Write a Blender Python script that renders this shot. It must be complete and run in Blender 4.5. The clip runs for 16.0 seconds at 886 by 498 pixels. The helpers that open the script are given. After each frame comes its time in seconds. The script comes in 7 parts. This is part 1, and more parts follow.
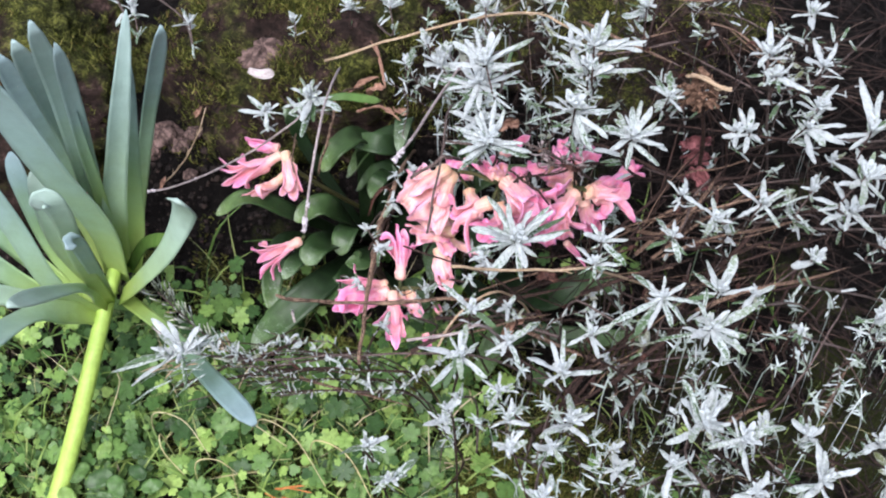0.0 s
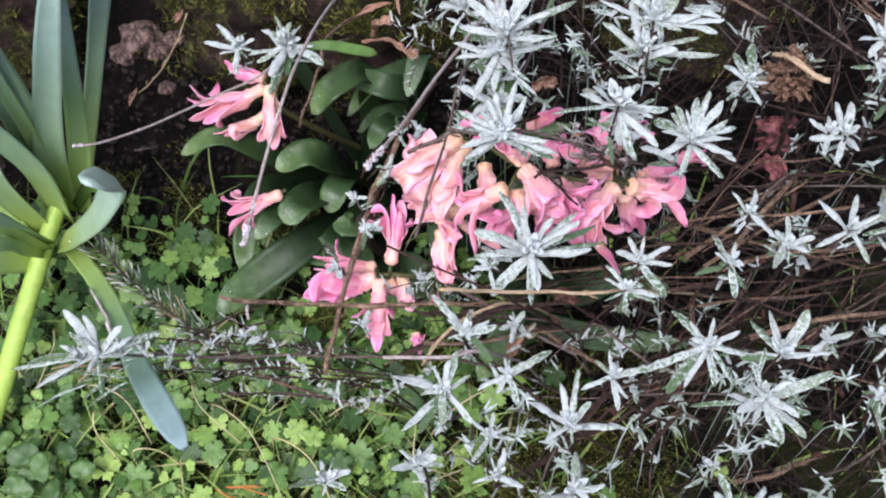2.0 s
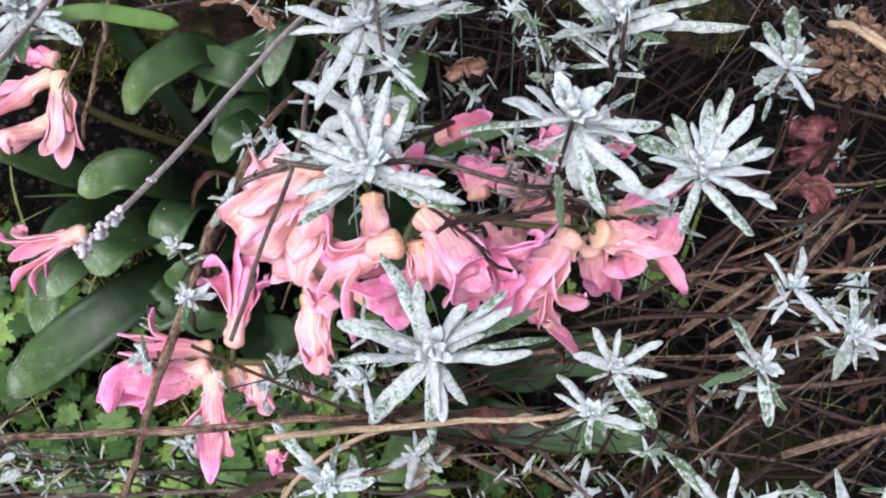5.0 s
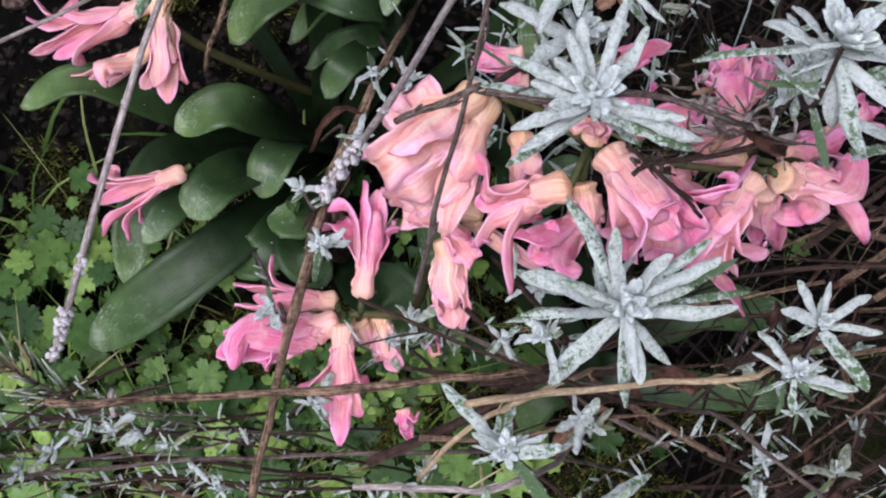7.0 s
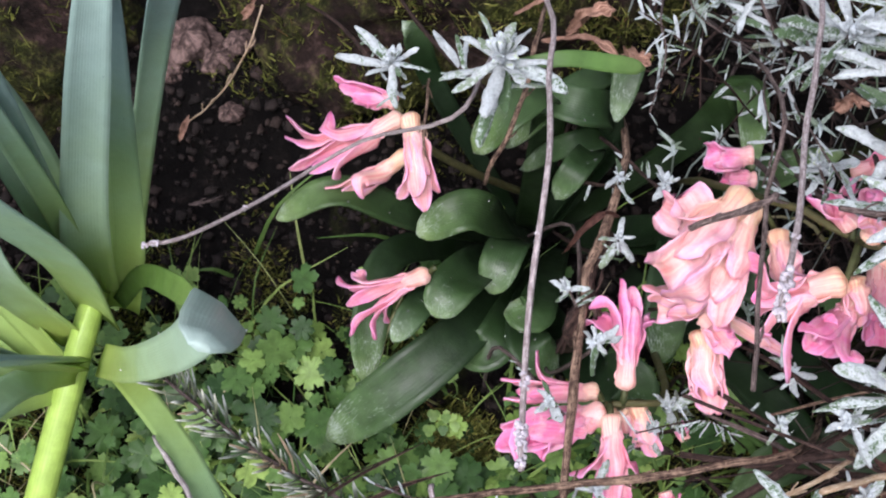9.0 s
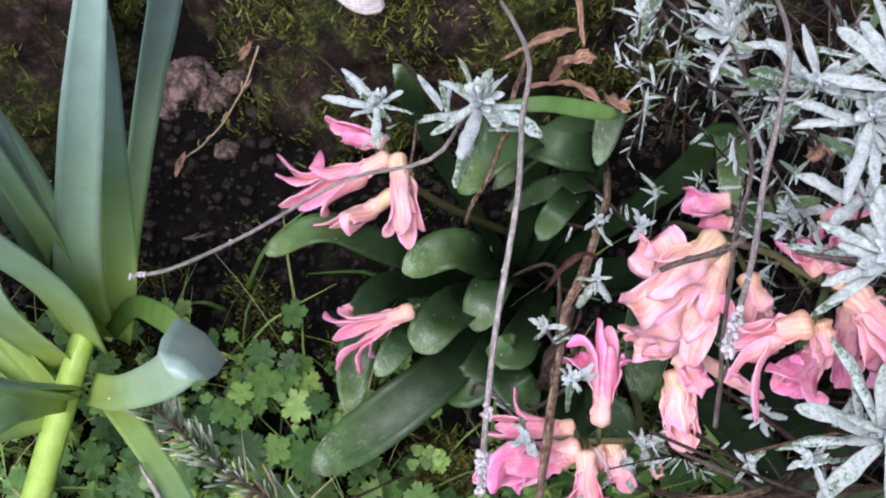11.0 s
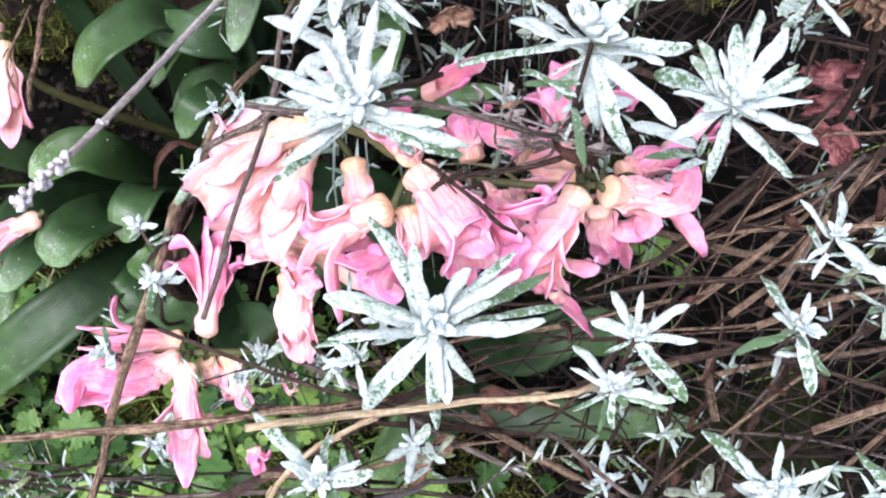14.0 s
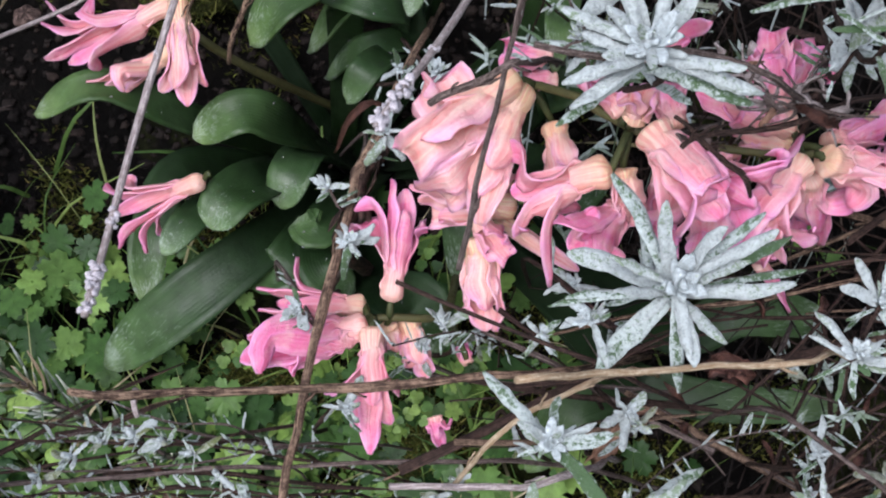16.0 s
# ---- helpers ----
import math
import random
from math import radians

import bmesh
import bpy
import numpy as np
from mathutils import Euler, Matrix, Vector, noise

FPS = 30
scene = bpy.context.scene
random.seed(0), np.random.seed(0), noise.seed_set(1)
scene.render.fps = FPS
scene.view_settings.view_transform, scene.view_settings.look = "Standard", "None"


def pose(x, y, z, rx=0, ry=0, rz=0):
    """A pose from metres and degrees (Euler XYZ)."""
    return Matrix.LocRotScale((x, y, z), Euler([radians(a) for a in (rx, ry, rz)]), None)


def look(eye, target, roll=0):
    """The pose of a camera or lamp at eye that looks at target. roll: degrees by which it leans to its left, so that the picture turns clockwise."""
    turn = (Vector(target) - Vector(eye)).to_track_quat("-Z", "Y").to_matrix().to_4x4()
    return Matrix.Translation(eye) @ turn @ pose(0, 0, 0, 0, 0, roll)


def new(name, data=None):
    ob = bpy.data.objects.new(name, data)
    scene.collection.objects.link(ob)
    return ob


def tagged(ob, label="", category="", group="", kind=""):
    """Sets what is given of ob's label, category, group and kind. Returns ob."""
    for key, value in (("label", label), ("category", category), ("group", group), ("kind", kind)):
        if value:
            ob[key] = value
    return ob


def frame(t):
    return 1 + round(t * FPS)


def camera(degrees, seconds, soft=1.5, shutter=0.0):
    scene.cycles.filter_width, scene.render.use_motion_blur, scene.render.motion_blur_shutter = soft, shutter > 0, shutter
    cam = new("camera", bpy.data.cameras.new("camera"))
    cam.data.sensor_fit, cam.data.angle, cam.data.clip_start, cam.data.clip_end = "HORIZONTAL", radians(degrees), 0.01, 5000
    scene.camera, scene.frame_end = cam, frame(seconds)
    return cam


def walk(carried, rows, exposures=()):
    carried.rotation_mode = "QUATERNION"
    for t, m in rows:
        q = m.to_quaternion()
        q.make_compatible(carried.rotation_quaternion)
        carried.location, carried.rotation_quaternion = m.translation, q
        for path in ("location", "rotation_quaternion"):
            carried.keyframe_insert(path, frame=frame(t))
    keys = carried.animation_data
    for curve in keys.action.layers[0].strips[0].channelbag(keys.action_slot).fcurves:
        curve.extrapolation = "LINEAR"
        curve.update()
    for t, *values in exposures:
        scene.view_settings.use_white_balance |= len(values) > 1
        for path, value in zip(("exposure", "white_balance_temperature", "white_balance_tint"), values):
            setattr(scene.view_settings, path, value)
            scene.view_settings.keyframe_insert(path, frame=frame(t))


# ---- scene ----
cam = camera(36.0, 16.0, 2.1)
PATH = [
    (0, pose(-0.0094, -0.2665, 0.7899, 30.80, 1.95, -5.09)),
    (0.5, pose(-0.0499, -0.2109, 0.7518, 29.44, 1.03, -4.35)),
    (1, pose(-0.0795, -0.1685, 0.7451, 25.91, -0.06, -6.62)),
    (1.5, pose(-0.0342, -0.1545, 0.7281, 23.96, 0.93, -4.67)),
    (2, pose(0.0238, -0.1312, 0.6955, 23.93, 1.82, 0.89)),
    (2.5, pose(0.0221, -0.1014, 0.6394, 22.71, 0.76, 1.15)),
    (3, pose(0.0332, -0.0690, 0.5874, 22.23, 1.74, 0.82)),
    (3.5, pose(0.0451, -0.0472, 0.5552, 22.71, 2.78, 0.94)),
    (3.7, pose(0.0508, -0.0411, 0.5509, 23.51, 2.14, -0.10)),
    (5.8, pose(0.0413, -0.0026, 0.4833, 20.80, 0.54, 0.31)),
    (6, pose(0.0359, -0.0014, 0.4802, 20.43, 0.26, 0.17)),
    (6.5, pose(0.0151, -0.0003, 0.4806, 20.10, -0.08, -0.04)),
    (7, pose(0.0001, -0.0001, 0.4800, 19.98, 0.00, 0.00)),
    (7.5, pose(-0.0136, 0.0019, 0.4837, 19.72, 0.23, -0.11)),
    (8, pose(-0.0309, -0.0017, 0.4876, 19.65, 0.60, -0.54)),
    (8.5, pose(-0.0489, -0.0055, 0.5010, 21.06, 1.16, -1.60)),
    (9, pose(-0.0690, -0.0003, 0.5100, 22.72, 1.56, -1.56)),
    (9.2, pose(-0.0831, 0.0023, 0.5117, 23.19, 1.68, -0.96)),
    (11.3, pose(-0.0494, -0.0106, 0.5214, 24.55, 1.21, -0.54)),
    (11.5, pose(-0.0348, -0.0172, 0.5220, 24.61, 1.18, -1.44)),
    (12, pose(-0.0081, -0.0283, 0.5110, 24.27, 1.41, -3.00)),
    (12.5, pose(0.0141, -0.0284, 0.4978, 23.60, 1.57, -3.39)),
    (13, pose(0.0300, -0.0210, 0.4864, 23.00, 1.45, -2.96)),
    (13.5, pose(0.0398, -0.0119, 0.4781, 22.76, 1.03, -2.70)),
    (14, pose(0.0413, -0.0066, 0.4708, 22.51, 0.67, -2.34)),
    (14.5, pose(0.0319, -0.0067, 0.4581, 22.20, 0.38, -1.79)),
    (15, pose(0.0082, -0.0101, 0.4589, 22.56, 0.01, -1.21)),
    (15.5, pose(-0.0030, -0.0116, 0.4604, 22.52, 0.26, -0.98)),
    (16, pose(-0.0087, -0.0123, 0.4605, 22.81, 0.25, -0.74)),
]
EXPOSURES = [(0, 0.82, 6120, 19), (0.5, 0.74, 6120, 19), (1.5, 0.7, 6120, 19), (2.5, 0.75, 6120, 19), (3, 0.84, 6120, 19), (3.5, 0.86, 6120, 19), (5.8, 0.72, 6120, 19), (6.5, 0.68, 6120, 19), (7, 0.36, 6120, 19), (7.5, 0.42, 6120, 19), (8, 0.26, 6120, 20), (8.5, 0.32, 6120, 22), (9, 0.68, 6120, 22), (9.2, 0.68, 6120, 22), (11.3, 0.62, 5980, 19), (11.5, 0.6, 5980, 19), (12, 0.15, 5980, 19), (12.5, 0.22, 5980, 19), (13, 0.42, 5980, 18), (13.5, 1.18, 5980, 13), (14, 1.33, 5980, 14), (14.5, 1.02, 5980, 13), (15, 0.42, 5980, 16), (15.5, 0.15, 5980, 17), (16, 0.42, 5980, 16)]
walk(cam, PATH, EXPOSURES)

# ---- sky and light: an overcast day ----
world = bpy.data.worlds.new("overcast_sky")
scene.world = world
world.use_nodes = True
wn = world.node_tree.nodes
wl = world.node_tree.links
sky = wn.new("ShaderNodeTexSky")
sky.sky_type = "NISHITA"
sky.sun_disc = False
sky.sun_elevation = radians(62)
sky.sun_rotation = radians(205)
sky.air_density = 2.0
sky.dust_density = 4.0
soft_sky = wn.new("ShaderNodeHueSaturation")
soft_sky.inputs["Saturation"].default_value = 0.6
wl.new(sky.outputs[0], soft_sky.inputs["Color"])
wl.new(soft_sky.outputs[0], wn["Background"].inputs[0])
wn["Background"].inputs[1].default_value = 0.11
sun = new("sun", bpy.data.lights.new("sun", "SUN"))
sun.data.energy = 3.1
sun.data.angle = radians(35)
sun.data.color = (1.0, 0.99, 0.97)
sun.matrix_world = look((-0.4, -0.6, 1.9), (0, 0.05, 0))


# ---- materials ----
def material(name):
    m = bpy.data.materials.new(name)
    m.use_nodes = True
    n = m.node_tree.nodes
    return m, n, m.node_tree.links, n["Principled BSDF"]


def ramp(n, stops):
    r = n.new("ShaderNodeValToRGB")
    els = r.color_ramp.elements
    while len(els) < len(stops):
        els.new(0.5)
    for e, (at, c) in zip(els, stops):
        e.position = at
        e.color = (*c, 1) if len(c) == 3 else c
    return r


def noise_of(n, links, scale, detail=3.0, coords=None, rough=0.6):
    t = n.new("ShaderNodeTexNoise")
    t.inputs["Scale"].default_value = scale
    t.inputs["Detail"].default_value = detail
    t.inputs["Roughness"].default_value = rough
    if coords is not None:
        links.new(coords, t.inputs["Vector"])
    return t


def mix_rgb(n, links, fac, a, b, mode="MIX"):
    m = n.new("ShaderNodeMix")
    m.data_type = "RGBA"
    m.blend_type = mode
    for sock, val in ((m.inputs[0], fac), (m.inputs[6], a), (m.inputs[7], b)):
        if hasattr(val, "links"):
            links.new(val, sock)
        elif isinstance(val, (int, float)):
            sock.default_value = val
        else:
            sock.default_value = (*val, 1)
    return m.outputs[2]


def arith(n, links, op, a, b=0.5):
    m = n.new("ShaderNodeMath")
    m.operation = op
    for sock, val in ((m.inputs[0], a), (m.inputs[1], b)):
        if hasattr(val, "links"):
            links.new(val, sock)
        else:
            sock.default_value = val
    return m.outputs[0]


def bump(n, links, height, strength, distance, bsdf):
    b = n.new("ShaderNodeBump")
    b.inputs["Strength"].default_value = strength
    b.inputs["Distance"].default_value = distance
    links.new(height, b.inputs["Height"])
    links.new(b.outputs[0], bsdf.inputs["Normal"])


def thin(m, n, links, bsdf, colour, share):
    """Lets part of the light through a thin leaf or petal."""
    tr = n.new("ShaderNodeBsdfTranslucent")
    if hasattr(colour, "links"):
        links.new(colour, tr.inputs["Color"])
    mx = n.new("ShaderNodeMixShader")
    mx.inputs[0].default_value = share
    links.new(bsdf.outputs[0], mx.inputs[1])
    links.new(tr.outputs[0], mx.inputs[2])
    links.new(mx.outputs[0], n["Material Output"].inputs[0])


def uv_split(n, links):
    uv = n.new("ShaderNodeUVMap")
    sp = n.new("ShaderNodeSeparateXYZ")
    links.new(uv.outputs[0], sp.inputs[0])
    return sp.outputs[0], sp.outputs[1], uv.outputs[0]


def make_silver(name, felt, green, cover, edge=0.22):
    m, n, l, p = material(name)
    geo = n.new("ShaderNodeNewGeometry")
    info = n.new("ShaderNodeObjectInfo")
    u, v, uv = uv_split(n, l)
    patches = noise_of(n, l, 620, 7, geo.outputs["Position"], 0.85)
    folds = noise_of(n, l, 420, 3, geo.outputs["Position"], 0.7)
    fine = noise_of(n, l, 1500, 4, geo.outputs["Position"])
    worn = arith(n, l, "MULTIPLY_ADD", info.outputs["Random"], 0.12)
    worn.node.inputs[2].default_value = cover
    worn2 = arith(n, l, "POWER", info.outputs["Random"], 5.0)
    level = arith(n, l, "MULTIPLY_ADD", worn2, 0.07)
    l.new(worn, level.node.inputs[2])
    rim = arith(n, l, "MULTIPLY", arith(n, l, "ABSOLUTE", arith(n, l, "SUBTRACT", u, 0.5)), edge)
    tip = arith(n, l, "MULTIPLY_ADD", v, 0.10)
    l.new(level, tip.node.inputs[2])
    level = arith(n, l, "SUBTRACT", tip, rim)
    gap = arith(n, l, "SUBTRACT", level, patches.outputs["Fac"])
    mask = ramp(n, [(0.0, (0, 0, 0)), (0.07, (1, 1, 1))])
    l.new(gap, mask.inputs[0])
    tone = ramp(n, [(0.36, tuple(c * 0.56 for c in felt)), (0.50, tuple(c * 0.9 for c in felt)), (0.64, tuple(c * 1.08 for c in felt))])
    mottle = arith(n, l, "MULTIPLY", arith(n, l, "ADD", fine.outputs["Fac"], folds.outputs["Fac"]), 0.5)
    l.new(mottle, tone.inputs[0])
    col = mix_rgb(n, l, arith(n, l, "MULTIPLY", mask.outputs[0], 0.92), tone.outputs[0], green)
    l.new(col, p.inputs["Base Color"])
    p.inputs["Roughness"].default_value = 0.85
    p.inputs["Specular IOR Level"].default_value = 0.2
    p.inputs["Sheen Weight"].default_value = 0.15
    bump(n, l, mottle, 0.8, 0.0016, p)
    thin(m, n, l, p, col, 0.12)
    return m


M_SILVER = make_silver("felted_silver_leaf", (0.455, 0.505, 0.505), (0.15, 0.21, 0.12), 0.332, 0.05)
M_SILVER_GREEN = make_silver("half_felted_leaf", (0.47, 0.535, 0.525), (0.038, 0.088, 0.018), 0.452, 0.16)
M_OLD = make_silver("old_felted_leaf", (0.33, 0.36, 0.29), (0.10, 0.12, 0.035), 0.42, 0.2)
M_BUD = make_silver("felted_bud", (0.53, 0.595, 0.61), (0.40, 0.50, 0.20), 0.27)


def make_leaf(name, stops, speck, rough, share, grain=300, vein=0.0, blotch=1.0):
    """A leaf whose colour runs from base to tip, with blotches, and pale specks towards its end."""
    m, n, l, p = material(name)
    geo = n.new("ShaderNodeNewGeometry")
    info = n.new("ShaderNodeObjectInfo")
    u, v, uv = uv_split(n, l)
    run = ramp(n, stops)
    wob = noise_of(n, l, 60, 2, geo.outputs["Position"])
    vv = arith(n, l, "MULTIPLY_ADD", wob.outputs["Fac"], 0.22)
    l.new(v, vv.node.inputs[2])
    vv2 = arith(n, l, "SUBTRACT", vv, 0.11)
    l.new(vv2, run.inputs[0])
    grainy = noise_of(n, l, grain, 4, geo.outputs["Position"])
    shade = ramp(n, [(0.28, (1 - 0.38 * blotch,) * 3), (0.72, (1 + 0.25 * blotch,) * 3)])
    l.new(grainy.outputs["Fac"], shade.inputs[0])
    own = ramp(n, [(0.0, (0.78, 0.80, 0.84)), (0.5, (1.0, 1.0, 1.0)), (1.0, (1.22, 1.16, 1.0))])
    l.new(info.outputs["Random"], own.inputs[0])
    col = mix_rgb(n, l, 1.0, run.outputs[0], shade.outputs[0], "MULTIPLY")
    col = mix_rgb(n, l, 1.0, col, own.outputs[0], "MULTIPLY")
    stripes = n.new("ShaderNodeTexWave")
    stripes.inputs["Scale"].default_value = 5.0
    stripes.inputs["Distortion"].default_value = 1.2
    mp = n.new("ShaderNodeMapping")
    mp.inputs["Scale"].default_value = (1.6, 0.12, 1)
    l.new(uv, mp.inputs[0])
    l.new(mp.outputs[0], stripes.inputs[0])
    st = ramp(n, [(0.0, (0.84, 0.85, 0.85)), (1.0, (1.06, 1.06, 1.06))])
    l.new(stripes.outputs["Fac"], st.inputs[0])
    col = mix_rgb(n, l, vein, col, mix_rgb(n, l, 1.0, col, st.outputs[0], "MULTIPLY"))
    if speck:
        streak = n.new("ShaderNodeMapping")
        streak.inputs["Scale"].default_value = (1.3, 1.6, 1)
        l.new(uv, streak.inputs[0])
        dots = noise_of(n, l, 17, 7, streak.outputs[0], 0.85)
        zone = noise_of(n, l, 130, 3, geo.outputs["Position"])
        z1 = arith(n, l, "MULTIPLY", zone.outputs["Fac"], arith(n, l, "POWER", v, 1.8))
        z2 = arith(n, l, "MULTIPLY_ADD", z1, 0.5)
        l.new(dots.outputs["Fac"], z2.node.inputs[2])
        dm = ramp(n, [(0.73, (0, 0, 0)), (0.90, (1, 1, 1))])
        l.new(z2, dm.inputs[0])
        col = mix_rgb(n, l, arith(n, l, "MULTIPLY", dm.outputs[0], speck), col, (0.45, 0.52, 0.47))
    l.new(col, p.inputs["Base Color"])
    p.inputs["Roughness"].default_value = rough
    ribs = n.new("ShaderNodeTexWave")
    ribs.inputs["Scale"].default_value = 2.4
    ribs.inputs["Distortion"].default_value = 1.5
    ribs.inputs["Detail"].default_value = 3
    ribs.inputs["Detail Scale"].default_value = 2
    mr = n.new("ShaderNodeMapping")
    mr.inputs["Scale"].default_value = (2.0, 0.1, 1)
    l.new(uv, mr.inputs[0])
    l.new(mr.outputs[0], ribs.inputs[0])
    hgt = arith(n, l, "MULTIPLY_ADD", ribs.outputs["Fac"], 0.05)
    l.new(grainy.outputs["Fac"], hgt.node.inputs[2])
    bump(n, l, hgt, 0.55, 0.0009, p)
    rv = ramp(n, [(0.3, (rough - 0.1,) * 3), (0.7, (rough + 0.22,) * 3)])
    l.new(wob.outputs["Fac"], rv.inputs[0])
    l.new(rv.outputs[0], p.inputs["Roughness"])
    p.inputs["Specular IOR Level"].default_value = 0.35
    thin(m, n, l, p, col, share)
    return m


M_GLAUCOUS = make_leaf("glaucous_leaf", [(0.0, (0.40, 0.54, 0.13)), (0.14, (0.31, 0.45, 0.16)), (0.30, (0.285, 0.43, 0.26)), (0.6, (0.28, 0.415, 0.38)), (1.0, (0.30, 0.415, 0.425))], 0.2, 0.42, 0.2, 120, 0.2, 0.3)
M_YOUNG = make_leaf("young_glaucous_leaf", [(0.0, (0.42, 0.57, 0.12)), (0.22, (0.33, 0.49, 0.15)), (0.48, (0.21, 0.345, 0.18)), (0.75, (0.205, 0.315, 0.285)), (1.0, (0.225, 0.325, 0.335))], 0.2, 0.42, 0.2, 120, 0.2, 0.3)
M_STALK = make_leaf("green_stalk", [(0.0, (0.24, 0.43, 0.09)), (0.6, (0.36, 0.53, 0.11)), (1.0, (0.37, 0.54, 0.10))], 0, 0.4, 0.1, 200, 0.6, 0.5)
# Near-black bases paint in the shade inside the clump; the tips are paler.
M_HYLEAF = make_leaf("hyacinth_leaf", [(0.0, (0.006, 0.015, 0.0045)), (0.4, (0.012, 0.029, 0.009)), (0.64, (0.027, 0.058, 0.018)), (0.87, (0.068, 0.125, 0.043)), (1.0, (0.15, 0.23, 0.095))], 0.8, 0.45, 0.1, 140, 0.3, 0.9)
M_FLSTEM = make_leaf("flower_stem", [(0.0, (0.035, 0.045, 0.014)), (0.6, (0.055, 0.062, 0.02)), (1.0, (0.085, 0.080, 0.028))], 0, 0.5, 0.0)
M_GREYNEEDLE = make_leaf("grey_needle_leaf", [(0.0, (0.025, 0.024, 0.018)), (0.4, (0.06, 0.075, 0.045)), (0.65, (0.15, 0.18, 0.13)), (0.82, (0.38, 0.42, 0.37)), (1.0, (0.60, 0.62, 0.58))], 0, 0.7, 0.05, 900)


def make_petal(name, hue_shift):
    m, n, l, p = material(name)
    geo = n.new("ShaderNodeNewGeometry")
    info = n.new("ShaderNodeObjectInfo")
    u, v, uv = uv_split(n, l)
    run = ramp(n, [(0.0, (0.93, 0.58, 0.37)), (0.2, (0.93, 0.55, 0.42)), (0.45, (0.93, 0.51, 0.455)), (0.7, (0.92, 0.385, 0.43)), (1.0, (0.87, 0.215, 0.43))])
    wob = noise_of(n, l, 110, 3, geo.outputs["Position"])
    a = arith(n, l, "MULTIPLY_ADD", wob.outputs["Fac"], 0.4)
    l.new(v, a.node.inputs[2])
    r = arith(n, l, "MULTIPLY_ADD", info.outputs["Random"], 0.14)
    l.new(a, r.node.inputs[2])
    l.new(arith(n, l, "SUBTRACT", r, 0.32 - hue_shift), run.inputs[0])
    fibre = n.new("ShaderNodeTexNoise")
    fibre.inputs["Scale"].default_value = 14
    fibre.inputs["Detail"].default_value = 5
    mp = n.new("ShaderNodeMapping")
    mp.inputs["Scale"].default_value = (0.9, 0.10, 1)
    off = n.new("ShaderNodeVectorMath")
    off.operation = "ADD"
    l.new(uv, off.inputs[0])
    l.new(info.outputs["Random"], off.inputs[1])
    l.new(off.outputs[0], mp.inputs[0])
    l.new(mp.outputs[0], fibre.inputs["Vector"])
    st = ramp(n, [(0.32, (0.95, 0.68, 0.71)), (0.5, (1.0, 1.0, 1.0)), (0.68, (1.05, 1.36, 1.34))])
    l.new(fibre.outputs["Fac"], st.inputs[0])
    col = mix_rgb(n, l, 1.0, run.outputs[0], st.outputs[0], "MULTIPLY")
    edge = arith(n, l, "ABSOLUTE", arith(n, l, "SUBTRACT", u, 0.5))
    er = ramp(n, [(0.16, (0, 0, 0)), (0.48, (0.95, 0.95, 0.95))])
    l.new(edge, er.inputs[0])
    mauve = noise_of(n, l, 70, 2, geo.outputs["Position"])
    mz = ramp(n, [(0.40, (0.45, 0.45, 0.45)), (0.54, (1, 1, 1))])
    l.new(mauve.outputs["Fac"], mz.inputs[0])
    em = arith(n, l, "MULTIPLY", er.outputs[0], arith(n, l, "POWER", v, 1.6))
    col = mix_rgb(n, l, arith(n, l, "MULTIPLY", em, mz.outputs[0]), col, (0.90, 0.455, 0.755))
    pale = noise_of(n, l, 190, 5, geo.outputs["Position"], 0.7)
    pm = ramp(n, [(0.46, (0, 0, 0)), (0.68, (0.55, 0.55, 0.55))])
    l.new(pale.outputs["Fac"], pm.inputs[0])
    col = mix_rgb(n, l, pm.outputs[0], col, (0.95, 0.70, 0.66))
    l.new(col, p.inputs["Base Color"])
    p.inputs["Roughness"].default_value = 0.28
    p.inputs["Specular IOR Level"].default_value = 0.5
    crepe = noise_of(n, l, 560, 5, geo.outputs["Position"], 0.7)
    hh = arith(n, l, "ADD", crepe.outputs["Fac"], arith(n, l, "MULTIPLY", fibre.outputs["Fac"], 0.9))
    bump(n, l, hh, 0.65, 0.0012, p)
    thin(m, n, l, p, col, 0.25)
    return m


M_PETAL = make_petal("pink_petal", 0.05)
M_PEACH = make_petal("peach_petal", -0.24)
M_DEEP = make_petal("deep_pink_petal", 0.27)


def make_bark(name, dark, light, scale=500, rough=0.8):
    m, n, l, p = material(name)
    u, v, uv = uv_split(n, l)
    geo = n.new("ShaderNodeNewGeometry")
    mp = n.new("ShaderNodeMapping")
    mp.inputs["Scale"].default_value = (2.4, 0.5, 1)
    l.new(uv, mp.inputs[0])
    grain = noise_of(n, l, 4, 5, mp.outputs[0], 0.7)
    spots = noise_of(n, l, scale, 4, geo.outputs["Position"], 0.7)
    s = arith(n, l, "MULTIPLY_ADD", spots.outputs["Fac"], 0.32)
    l.new(arith(n, l, "MULTIPLY", grain.outputs["Fac"], 0.74), s.node.inputs[2])
    r = ramp(n, [(0.44, dark), (0.53, tuple(a * 0.65 + b * 0.35 for a, b in zip(dark, light))), (0.61, light)])
    l.new(s, r.inputs[0])
    l.new(r.outputs[0], p.inputs["Base Color"])
    p.inputs["Roughness"].default_value = rough
    p.inputs["Specular IOR Level"].default_value = 0.2
    bump(n, l, s, 0.8, 0.0012, p)
    return m


